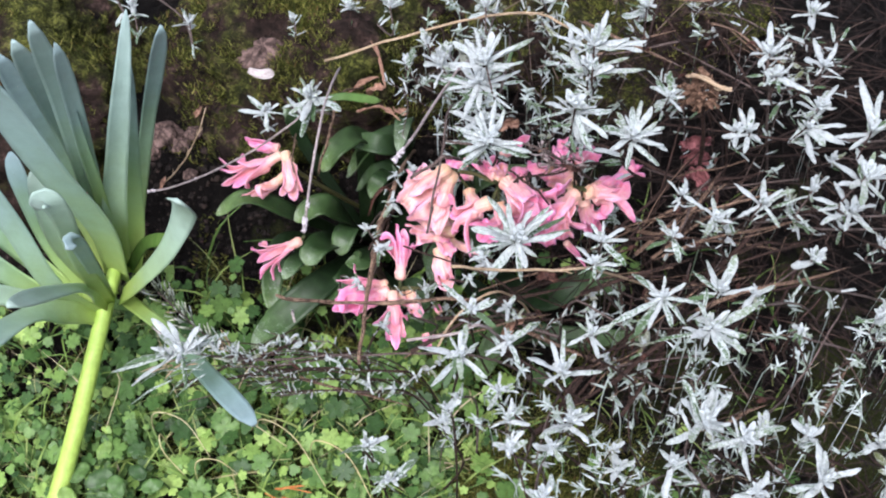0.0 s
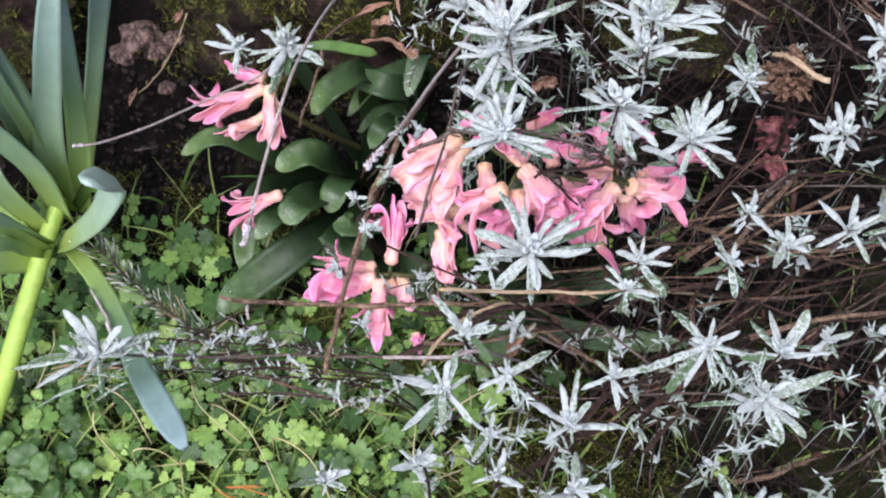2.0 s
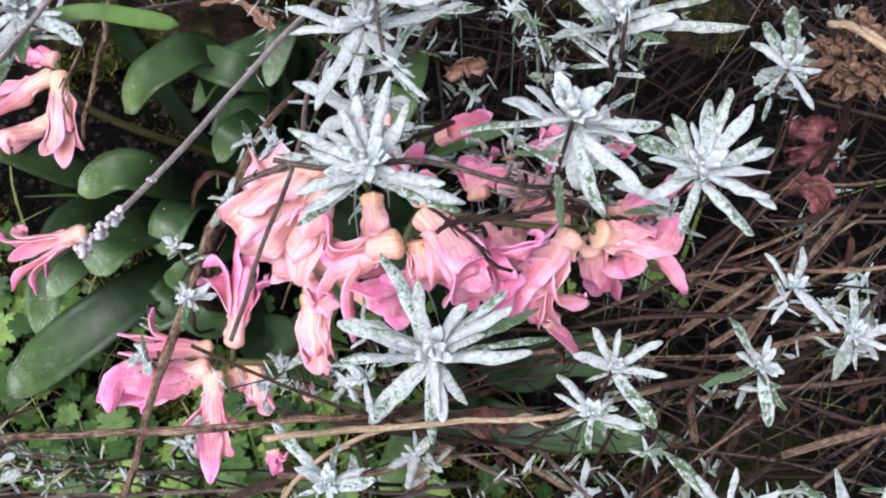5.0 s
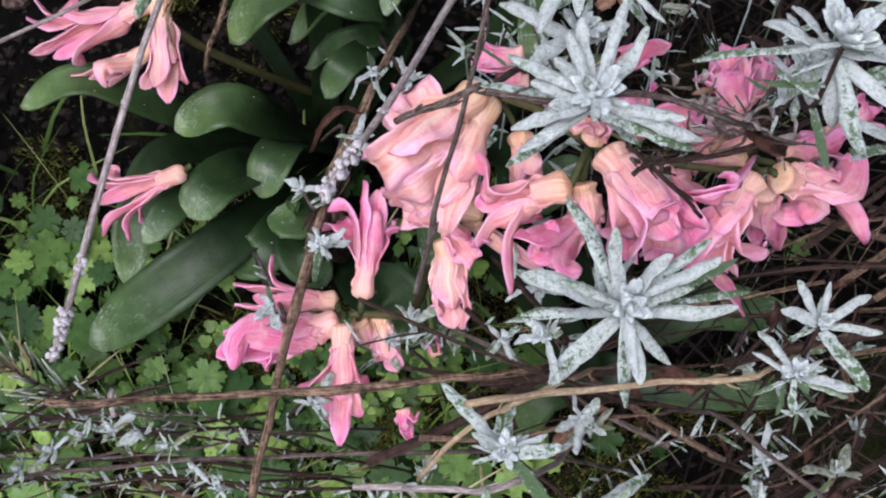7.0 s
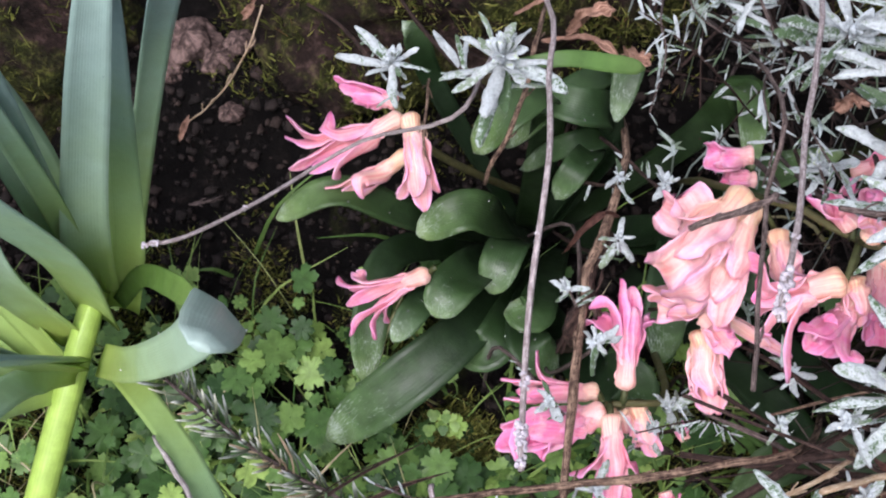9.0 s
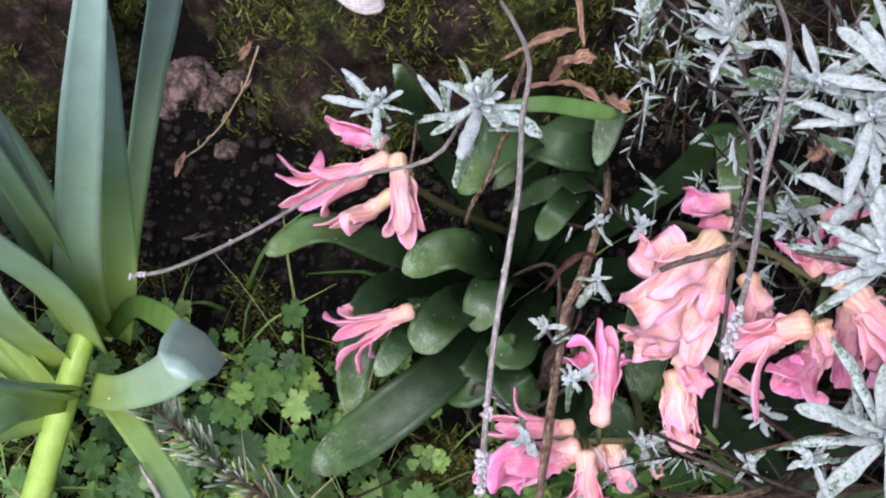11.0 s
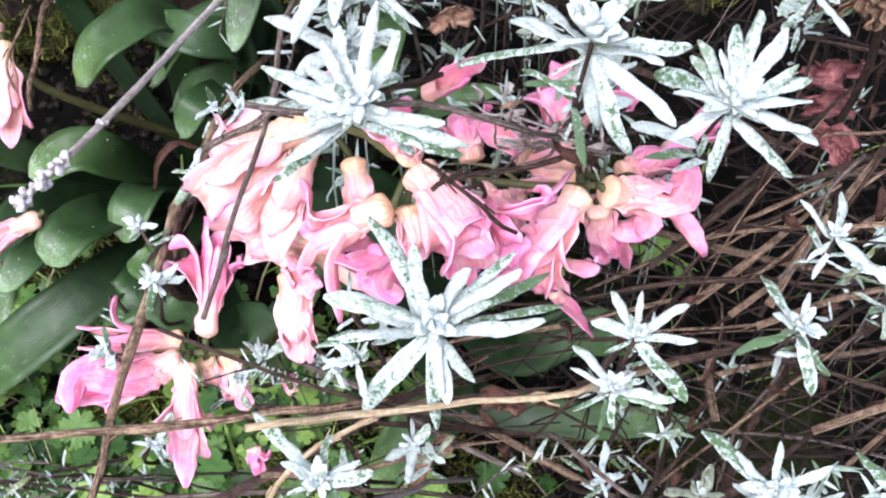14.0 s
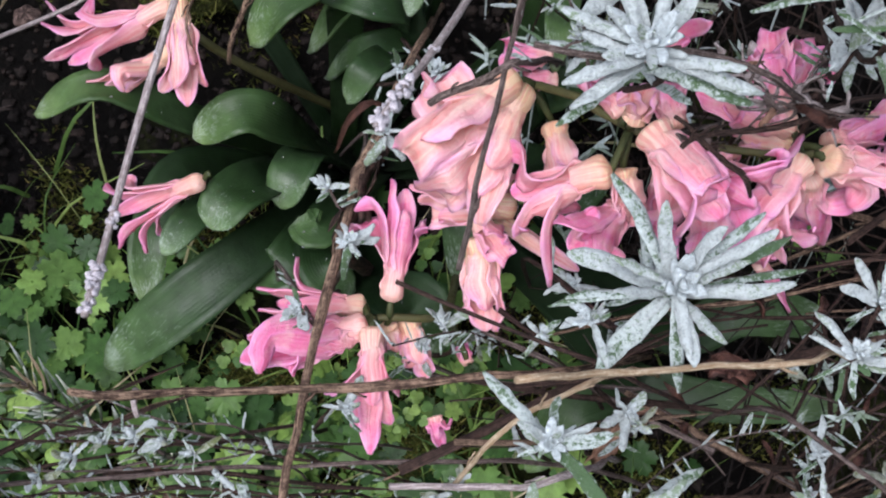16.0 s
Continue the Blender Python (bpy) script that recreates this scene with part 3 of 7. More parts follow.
def rosette(shrub, at, size, leaves=16, lean=(0.0, -0.15, 1.0), lift=12, core=1.0, root=None, stem=True, old=0.0, tips=()):
    """A felted shoot tip: a core of small buds, ringed by leaves, on its own stem."""
    at = Vector(at)
    rng.seed(round(at.x * 9973) * 31 + round(at.y * 9973) * 17 + round(at.z * 9973))
    m = turn_to(Vector(lean) + Vector((rng.uniform(-0.12, 0.12), rng.uniform(-0.12, 0.12), 0)), rng.uniform(0, 6.3))
    buds = []
    for i in range(int(8 * core) + 3):
        az, el = i * 2.4, radians(rng.uniform(20, 80))
        o = Vector((math.cos(az) * math.cos(el), math.sin(az) * math.cos(el), math.sin(el)))
        ln = size * rng.uniform(0.2, 0.46)
        q = Vector((0, 0, -0.05 * size))
        buds.append(blade([q, q + o * ln * 0.55, q + o * ln + Vector((0, 0, ln * 0.1))], ln * 0.42, (0.1, 0.1, 1), BLUNT, 0.4, ln * 0.16, 5, 4, 0.1))
    for i in range(4):
        az = i * 1.9
        buds.append(blob((size * 0.05 * math.cos(az), size * 0.05 * math.sin(az), size * 0.1), size * rng.uniform(0.035, 0.055), (1, 1, 1.6), 4, 6))
    if not stem:
        buds = [blob((0, 0, size * 0.1), size * 0.12, (1, 1, 1.9), 8, 9, 0.22)]
        leaves += 4
    v, f, u = join(*buds)
    head = new("rosette", mesh_from("rosette", v, f, M_BUD, u))
    head.parent = shrub
    head.matrix_basis = Matrix.Translation(at - ORIGIN[shrub]) @ m
    leaves = round(leaves * (0.72 if size > 0.0125 else 0.95))
    if tips:
        leaves, lift = round(leaves * 0.95), lift + 26
    for x, y, z, green in tips:
        way = Vector((x, y, z)) - at
        start = at - Vector((0, 0, size * rng.uniform(0.05, 0.35))) + way * 0.06
        d = Vector((x, y, z)) - start
        leaf = new("leaf", (GREEN_LEAVES if green else SILVER_LEAVES)[rng.randrange(8)])
        leaf.parent = head
        turn = d.to_track_quat("X", "Z").to_matrix().to_4x4() @ Matrix.Rotation(rng.uniform(-0.4, 0.4), 4, "X")
        broad = min(1.0, 0.0160 / d.length) * rng.uniform(0.75, 1.2)
        leaf.matrix_basis = head.matrix_basis.inverted() @ Matrix.Translation(start - ORIGIN[shrub]) @ turn @ Matrix.Diagonal((d.length, d.length * broad, d.length * broad, 1))
    heavy, tip_over = rng.uniform(0, 6.3), rng.uniform(6, 22)
    for i in range(leaves):
        t = i / max(leaves - 1, 1)
        az = i * 2.399 + rng.uniform(-0.9, 0.9)
        elev = radians(lift + rng.uniform(-34, 30) + 62 * t**1.2 + tip_over * math.cos(az - heavy))
        length = size * (0.62 if tips else 1.0) * (1.10 - 0.55 * t) * rng.uniform(0.45, 1.15)
        green = t < 0.5 and rng.random() < (0.38 if size > 0.0185 else 0.3)
        k = rng.randrange(8)
        leaf = new("leaf", (OLD_LEAVES if rng.random() < old else GREEN_LEAVES if green else SILVER_LEAVES)[k])
        leaf.parent = head
        drop = Matrix.Translation((0, 0, -size * (0.5 * (1 - t)) * rng.uniform(0.1, 1.0)))
        spin = Matrix.Rotation(az, 4, "Z")
        roll = Matrix.Rotation(rng.uniform(-0.5, 0.5) + (math.pi * 0.85 if green and rng.random() < 0.4 else 0), 4, "X")
        wide = rng.uniform(0.8, 1.25) * (1.0 if size > 0.017 else 1.1) * min(1.3, (0.017 / size) ** 0.3)
        leaf.matrix_basis = drop @ spin @ Matrix.Rotation(-elev, 4, "Y") @ roll @ Matrix.Diagonal((length, length * wide, length * wide, 1))
    if not stem:
        return head
    axis = (m.to_3x3() @ Vector((0, 0, 1))).normalized()
    root = Vector(root) if root else Vector((at.x + at.x * at.z / (0.5 - at.z) + rng.uniform(-0.012, 0.012), at.y + (at.y + 0.03) * at.z / (0.5 - at.z) + rng.uniform(-0.012, 0.012), 0))
    below = at - axis * size * 1.3
    mid = below.lerp(root, 0.45) + Vector((rng.uniform(-0.015, 0.015), rng.uniform(-0.015, 0.015), rng.uniform(0.0, 0.02)))
    end = Vector((root.x, root.y, ground_height(root.x, root.y) - 0.004))
    way = [at + axis * size * 0.05, below, mid, end]
    part("stem", tube(way, 0.0004, 0.0008, 6, 14, ((0.3, 0.4), (0.5, 0.4)), 0.1), M_TWIG_GREY if rng.random() < 0.4 else M_TWIG, shrub)
    line = smooth_line(way, 90)
    for i in range(rng.randrange(4, 9)):
        q = line[rng.randrange(14, 50)]
        leaf = new("leaf", rng.choice((GREEN_LEAVES, GREEN_LEAVES, SILVER_LEAVES))[rng.randrange(8)])
        leaf.parent = head
        length = size * rng.uniform(0.35, 0.85)
        inv = head.matrix_basis.inverted() @ Matrix.Translation(q - ORIGIN[shrub])
        leaf.matrix_basis = inv @ Matrix.Rotation(rng.uniform(0, 6.3), 4, "Z") @ Matrix.Rotation(-rng.uniform(-0.2, 0.9), 4, "Y") @ Matrix.Diagonal((length, length * 0.75, length * 0.75, 1))
    return head


def leafy_twig(name, pts, r, count, size, label, green=0.4, slim=0.75, mats=None):
    """A thin trailing shoot, set with narrow felted leaves all along."""
    ob = thing(name, tube(pts, r * 0.5, r * 0.7, 6, 20, (), 0.25), rng.choice((M_TWIG_GREY, M_TWIG)), label, "shoot", "trailing silver shoots")
    line = smooth_line(pts, 60)
    for i in range(count):
        k = int(i / count * 46)
        q, d = line[k], (line[k + 1] - line[k]).normalized()
        o = Matrix.Rotation(rng.uniform(0, 6.3), 3, d) @ d.orthogonal().normalized()
        o = (o + Vector((0, 0, 0.35)) - d * rng.uniform(0.1, 1.1)).normalized()
        leaf = new("leaf", (GREEN_LEAVES if rng.random() < green else SILVER_LEAVES)[rng.randrange(8)])
        leaf.parent = ob
        ln = size * rng.uniform(0.5, 1.1)
        m = o.to_track_quat("X", "Z").to_matrix().to_4x4() @ Matrix.Rotation(rng.uniform(-0.8, 0.8), 4, "X")
        leaf.matrix_basis = Matrix.Translation(q - ORIGIN[ob]) @ m @ Matrix.Diagonal((ln, ln * slim, ln * slim, 1))
    return ob


# ---- hyacinth ----
LOBE = ((0.0, 0.42), (0.2, 0.56), (0.36, 0.78), (0.58, 1.0), (0.76, 0.95), (0.89, 0.72), (0.96, 0.46), (1.0, 0.16))


def lobe(throat, d, r, way, width, back):
    """One lobe of a floret: it leaves the throat along the tube, then bends out through the points of its way."""
    tip = Vector(way[-1])
    out = tip - throat - d * (tip - throat).dot(d)
    if out.length < r * 0.4:
        out = out + Vector((rng.gauss(0, 1), rng.gauss(0, 1), 0.6)).normalized() * r * 0.5
        out = out - d * out.dot(d)
    out.normalize()
    reach = (tip - throat).length
    loose = 0.25 if (tip - throat).normalized().dot(d) > 0.95 else 1.0
    ring = throat + out * r * 0.72
    ring += out * r * 0.14
    pts = [throat - d * back + out * r * 0.66, throat - d * back * 0.45 + out * r * 0.80, ring]
    if len(way) == 1:
        straight = max(0.0, (tip - ring).normalized().dot(d))
        pts.append(ring + d * reach * (0.42 - 0.08 * straight) + (tip - ring) * (0.18 + 0.10 * straight) + out * r * 0.15)
    pts += [Vector(q) for q in way]
    if r * 2.2 < reach < r * 5 and loose == 1.0 and rng.random() < 0.6:
        pts.append(tip + (out * rng.uniform(0.04, 0.12) - d * rng.uniform(0.04, 0.14)) * reach)
    v, f, uv = blade(pts, width, d * 0.8 - out * 0.7, LOBE, rng.uniform(0.15, 0.5), 0.0008, 26, 8, rng.uniform(0.1, 0.35) * loose, rng.uniform(-0.5, 0.5) * loose, rng.uniform(0.10, 0.28))
    v = [q + noise.noise_vector(q * 240) * width * 0.07 + noise.noise_vector(q * 800) * width * 0.02 for q in v]
    return v, f, [(p, 0.22 + 0.78 * q) for p, q in uv]


def floret(parent, base, throat, ways, r, mat=M_PETAL, wide=1.0, count=6, lone=None):
    """A bell floret: a fluted tube swollen at its base, and lobes. ways: where the lobes that show reach to; the rest
    fill the ring up to count. lone: label of one that has dropped off."""
    base, throat = Vector(base), Vector(throat)
    d = throat - base
    length = d.length
    d.normalize()
    u = Matrix.Rotation(rng.uniform(0, 6.3), 3, d) @ d.orthogonal()
    u.normalize()
    w = d.cross(u)
    arch = Vector((rng.uniform(-0.05, 0.05), rng.uniform(-0.05, 0.05), 0.06)) * length
    prof = ((0.0, 0.22), (0.04, 0.52), (0.10, 0.84), (0.18, 0.99), (0.28, 1.0), (0.40, 0.92), (0.54, 0.84), (0.68, 0.78), (0.84, 0.76), (0.96, 0.74))
    verts, faces, uvs = [], [], []
    seg = 24
    for s, k in prof:
        for j in range(seg):
            a = 2 * math.pi * j / seg
            rr = r * k * (1 + (0.01 + 0.05 * s) * math.cos(6 * a))
            q = base + d * (s * length) + (u * math.cos(a) + w * math.sin(a)) * rr + arch * math.sin(math.pi * s)
            verts.append(q + noise.noise_vector(q * 300) * r * 0.10)
            uvs.append((0.5 + 0.14 * math.cos(6 * a), 0.06 + s * 0.45))
    for i in range(len(prof) - 1):
        for j in range(seg):
            k = (j + 1) % seg
            faces.append((i * seg + j, i * seg + k, (i + 1) * seg + k, (i + 1) * seg + j))
    faces.append(tuple(range(seg))[::-1])
    if lone:
        ob = thing("fallen_floret", (verts, faces, uvs), mat, lone, "flower")
    else:
        ob = part("floret", (verts, faces, uvs), mat, parent)
    if parent in STEM_LINE:
        near = min(STEM_LINE[parent], key=lambda q: (q - base).length)
        if 0.0015 < (near - base).length < 0.017:
            pedicel(parent, near, base + d * length * 0.04)
    reach = sum((Vector(way[-1]) - throat).length for way in ways) / len(ways)
    for way in ways:
        part("tepal", lobe(throat, d, r, way, r * 2.25 * wide, length * 0.8), mat, ob)
    taken = []
    for way in ways:
        o = Vector(way[-1]) - throat
        taken.append(math.atan2(o.dot(w), o.dot(u)))
    tries = [k * 0.26 for k in range(24)]
    for i in range(max(0, count - len(ways))):
        turn = max(tries, key=lambda q: min(abs((q - t + math.pi) % (2 * math.pi) - math.pi) for t in taken) - (0.5 if (u * math.cos(q) + w * math.sin(q)).z > 0.3 else 0.0))
        taken.append(turn)
        out = u * math.cos(turn) + w * math.sin(turn)
        tip = throat + d * reach * rng.uniform(0.55, 0.8) + out * r * rng.uniform(0.5, 1.1)
        part("tepal", lobe(throat, d, r, (tip,), r * 2.1 * wide, length * 0.8), mat, ob)
    return ob


def flower_stem(parent, pts, r0, r1):
    STEM_LINE[parent] = smooth_line(pts, 60)[12:]
    return part("flower_stem", tube(pts, r0, r1, 8, 12, (), 0.05), M_FLSTEM, parent)


def pedicel(parent, a, b):
    return part("pedicel", tube([a, (Vector(a) + Vector(b)) / 2 + Vector((0, 0, 0.001)), b], 0.0011, 0.0009, 6, 4), M_FLSTEM, parent)


def wet(shape, count, lo=0.3):
    """Notes places for drops on the upper side of a leaf."""
    v, f, u = shape
    half = len(v) // 2
    for _ in range(count):
        k = rng.randrange(int(half * lo), half)
        WET.append(Vector(v[k]))


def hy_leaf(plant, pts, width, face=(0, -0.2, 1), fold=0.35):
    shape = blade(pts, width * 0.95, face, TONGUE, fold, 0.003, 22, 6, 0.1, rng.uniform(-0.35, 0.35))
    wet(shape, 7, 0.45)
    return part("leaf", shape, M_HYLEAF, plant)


# ---- dried stems ----
def dry_stem(name, pts, r0, r1, mat, label, category="stem", knots=(), sides=7, n=18, group="", bits=5):
    """A dead stalk with side stubs and flakes of loose bark."""
    ob = thing(name, tube(pts, r0, r1, sides, n, knots, 0.12), mat, label, category, group)
    line = smooth_line(pts, 60)
    for i in range(bits):
        k = rng.randrange(3, 44)
        q, d = line[k], (line[k + 1] - line[k]).normalized()
        o = Matrix.Rotation(rng.uniform(0, 6.3), 3, d) @ d.orthogonal().normalized()
        s = max(r0, 0.0007)
        if i % 2:
            part("side_stub", tube([q, q + (o + d) * s * 2, q + (o * 1.6 + d * 2.6) * s * 2], s * 0.5, s * 0.3, 5, 4, (), 0.2), mat, ob)
        else:
            e = q + d * s * rng.uniform(5, 9)
            part("bark_flake", blade([q + o * s * 0.9, (q + e) / 2 + o * s * 1.3, e + o * s * rng.uniform(1.4, 2.2)], s * 1.3, o, LANCE, 0.4, 0.0002, 6, 2, 0.3), mat, ob)
    return ob


def lavender_stem(pts, r0, r1, whorls, label):
    """A dried lavender stalk whose calyces sit in whorls near its end: whorls are shares of its length."""
    ob = thing("lavender_stem", tube(pts, r0, r1, 7, 24, (), 0.06), M_LAV, label, "stem", "dried lavender stems")
    line = smooth_line(pts, 60)
    for at, size, count in whorls:
        k = min(int(at * 60), 59)
        c, d = line[k], (line[k + 1] - line[k]).normalized()
        side = d.orthogonal().normalized()
        for i in range(round(count * 1.8)):
            a = i * 2.4
            o = Matrix.Rotation(a, 3, d) @ side
            q = c + d * rng.uniform(-0.6, 0.6) * size
            s = size * rng.uniform(0.45, 0.85)
            part("calyx", blob(q + o * s * 0.36 + d * s * 0.3, s * 0.27, (rng.uniform(0.8, 1.3), rng.uniform(0.8, 1.3), rng.uniform(0.8, 1.3)), 5, 6, 0.4), M_LAVBUD, ob, "pale mauve grey dried calyx")
    return ob


# ---- loose cover ----
def stuff(name, shapes, mat, label, category):
    verts, faces, uvs = join_fast(shapes)
    ob = new(name, mesh_from(name, verts, faces, mat))
    return tagged(ob, label, category, "", "stuff")


def join_fast(shapes):
    verts, faces = [], []
    for v, f in shapes:
        b = len(verts)
        verts.extend(v)
        faces.extend([tuple(b + i for i in q) for q in f])
    return verts, faces, None


def lobed_leaf(c, normal, r, lobes, spin):
    """A small leaf with rounded lobes and a dished middle."""
    z = Vector(normal).normalized()
    x = Matrix.Rotation(spin, 3, z) @ z.orthogonal().normalized()
    y = z.cross(x)
    n = lobes * 6
    verts = [c - z * r * 0.12]
    for ring in (0.5, 1.0):
        for i in range(n):
            a = 2 * math.pi * i / n
            lob = 0.66 + 0.34 * abs(math.cos(a * lobes / 2)) ** 0.55
            if lobes > 3:
                lob *= 1 + 0.07 * math.cos(a * lobes * 3)
            k = r * ring * (lob if ring == 1.0 else 0.5 + 0.5 * lob)
            verts.append(c + x * math.cos(a) * k + y * math.sin(a) * k + z * r * (0.05 if ring < 1 else rng.uniform(-0.12, 0.06)))
    faces = [(0, 1 + i, 1 + (i + 1) % n) for i in range(n)]
    faces += [(1 + i, 1 + n + i, 1 + n + (i + 1) % n, 1 + (i + 1) % n) for i in range(n)]
    return verts, faces


def strip(pts, w, n=5, up=None):
    line = smooth_line(pts, n)
    verts, faces = [], []
    for i, q in enumerate(line):
        d = (line[min(i + 1, n)] - line[max(i - 1, 0)]).normalized()
        s = d.cross(Vector(up or (0, -0.4, 1))).normalized()
        f = s.cross(d)
        k = w * (1 - 0.9 * (i / n) ** 2) / 2
        verts += [q - s * k, q + f * k * 0.5, q + s * k]
    for i in range(n):
        a = 3 * i
        faces += [(a, a + 1, a + 4, a + 3), (a + 1, a + 2, a + 5, a + 4)]
    return verts, faces


# ---- the bed ----
build_ground()
rock_a, rock_pts = build_rock("mossy_rock", (-0.07, 0.335, 0.055), (0.095, 0.085, 0.085), "rough dark rock grown over with yellow green moss", 2.0)
rock_b, rock_pts_b = build_rock("mossy_rock", (-0.305, 0.335, 0.045), (0.12, 0.09, 0.08), "rough dark rock grown over with yellow green moss", 5.0)
rock_c, rock_pts_c = build_rock("mossy_rock", (0.12, 0.36, 0.03), (0.12, 0.08, 0.06), "low dark rock with thin moss under the shrub", 8.0)

# ---- hyacinth: leaves and three flower spikes from one clump ----
hyacinth = empty("hyacinth_leaf_clump", (-0.045, 0.165, 0.0), "clump of dark green strap hyacinth leaves wet with specks", "plant")
hy_leaf(hyacinth, [(-0.0495, 0.2131, 0.0050), (-0.0841, 0.1912, 0.0800), (-0.1090, 0.1908, 0.1050), (-0.1300, 0.1854, 0.0980)], 0.0135)
hy_leaf(hyacinth, [(-0.0438, 0.2129, 0.0050), (-0.0567, 0.1912, 0.0750), (-0.0684, 0.1870, 0.0950), (-0.0839, 0.1824, 0.0880)], 0.017)
hy_leaf(hyacinth, [(-0.0484, 0.2106, 0.0050), (-0.0630, 0.1816, 0.0600), (-0.0731, 0.1657, 0.0800), (-0.0796, 0.1565, 0.0780)], 0.019)
hy_leaf(hyacinth, [(-0.0553, 0.2089, 0.0040), (-0.0773, 0.1757, 0.0600), (-0.0858, 0.1587, 0.0780), (-0.0936, 0.1480, 0.0780)], 0.012)
hy_leaf(hyacinth, [(-0.0620, 0.2120, 0.0030), (-0.0937, 0.1913, 0.0500), (-0.1028, 0.1657, 0.0550), (-0.1057, 0.1448, 0.0450)], 0.016)
hy_leaf(hyacinth, [(-0.0439, 0.2088, 0.0030), (-0.0678, 0.1619, 0.0500), (-0.0944, 0.1398, 0.0500), (-0.1199, 0.1287, 0.0300)], 0.0225)
hy_leaf(hyacinth, [(-0.0392, 0.2132, 0.0040), (-0.0506, 0.1899, 0.0600), (-0.0552, 0.1794, 0.0700), (-0.0592, 0.1688, 0.0650)], 0.017)
hy_leaf(hyacinth, [(-0.0414, 0.2157, 0.0040), (-0.0236, 0.2151, 0.0750), (-0.0303, 0.1987, 0.1000), (-0.0367, 0.1932, 0.0900)], 0.0115)
hy_leaf(hyacinth, [(-0.0391, 0.2156, 0.0040), (-0.0137, 0.2213, 0.0700), (-0.0307, 0.2127, 0.0900), (-0.0461, 0.2189, 0.0600)], 0.0105)
hy_leaf(hyacinth, [(-0.0458, 0.2184, 0.0040), (-0.0101, 0.2415, 0.0800), (-0.0323, 0.2266, 0.1000), (-0.0512, 0.2233, 0.0700)], 0.012)
hy_leaf(hyacinth, [(-0.0434, 0.2208, 0.0040), (-0.0150, 0.2350, 0.0800), (-0.0120, 0.2280, 0.1180), (-0.0174, 0.2095, 0.1125)], 0.0125)
hy_leaf(hyacinth, [(-0.0303, 0.2104, 0.0040), (-0.0416, 0.1700, 0.0600), (-0.0468, 0.1563, 0.0750), (-0.0531, 0.1625, 0.0700)], 0.016)
hy_leaf(hyacinth, [(-0.0374, 0.2057, 0.0040), (-0.0475, 0.1654, 0.0500), (-0.0466, 0.1493, 0.0600), (-0.0375, 0.1460, 0.0500)], 0.018)
hy_leaf(hyacinth, [(-0.0372, 0.2082, 0.0040), (-0.0534, 0.1674, 0.0450), (-0.0621, 0.1532, 0.0500), (-0.0721, 0.1612, 0.0400)], 0.018)
hy_leaf(hyacinth, [(-0.0277, 0.2152, 0.0040), (0.0039, 0.1899, 0.0600), (-0.0004, 0.1628, 0.0750), (-0.0022, 0.1436, 0.0600)], 0.018)
hy_leaf(hyacinth, [(-0.0256, 0.2126, 0.0040), (0.0197, 0.1914, 0.0500), (0.0276, 0.1639, 0.0800), (0.0449, 0.1798, 0.0700)], 0.018)
hy_leaf(hyacinth, [(-0.0297, 0.2202, 0.0040), (0.0157, 0.2280, 0.0600), (0.0291, 0.2262, 0.1000), (0.0253, 0.1916, 0.1100)], 0.014)
hy_leaf(hyacinth, [(-0.0457, 0.2209, 0.0040), (-0.0753, 0.2508, 0.0600), (-0.0833, 0.2574, 0.0900), (-0.0868, 0.2583, 0.1000)], 0.011)
hy_leaf(hyacinth, [(-0.0477, 0.1981, 0.0040), (-0.0270, 0.1444, 0.0500), (-0.0149, 0.1339, 0.0700), (-0.0118, 0.1249, 0.0500)], 0.02)
hy_leaf(hyacinth, [(0.0035, 0.1981, 0.0040), (0.0419, 0.1307, 0.0300), (0.0694, 0.1135, 0.0350), (0.1252, 0.1099, 0.0300)], 0.016)
hy_leaf(hyacinth, [(-0.0051, 0.1981, 0.0040), (0.0446, 0.1239, 0.0400), (0.0303, 0.1060, 0.0500), (0.0181, 0.0916, 0.0300)], 0.018)
hy_leaf(hyacinth, [(0.0248, 0.1981, 0.0040), (0.0589, 0.1326, 0.0500), (0.0830, 0.1302, 0.0700), (0.1121, 0.1296, 0.0600)], 0.018)
hy_leaf(hyacinth, [(0.0143, 0.2168, 0.0040), (0.0275, 0.2012, 0.0700), (0.0317, 0.1973, 0.0900), (0.0643, 0.2107, 0.0800)], 0.016)

hy_leaf(hyacinth, [(-0.0440, 0.2170, 0.0040), (-0.0382, 0.2221, 0.1050), (-0.0522, 0.2075, 0.1250), (-0.0637, 0.2007, 0.1120)], 0.0165)
hy_leaf(hyacinth, [(-0.0380, 0.2190, 0.0040), (-0.0179, 0.2190, 0.0900), (-0.0292, 0.2142, 0.1150), (-0.0485, 0.2258, 0.1050)], 0.0150)
spike_a = empty("hyacinth_spike", (-0.0314, 0.2304, 0.0040), "slim hyacinth spike with four peach and pink florets", "flower", "hyacinth spikes")
flower_stem(spike_a, [(-0.0311, 0.2322, 0.0000), (-0.0599, 0.2112, 0.0700), (-0.0771, 0.2044, 0.1050), (-0.0860, 0.2106, 0.1120), (-0.0896, 0.2203, 0.1120)], 0.0016, 0.0011)
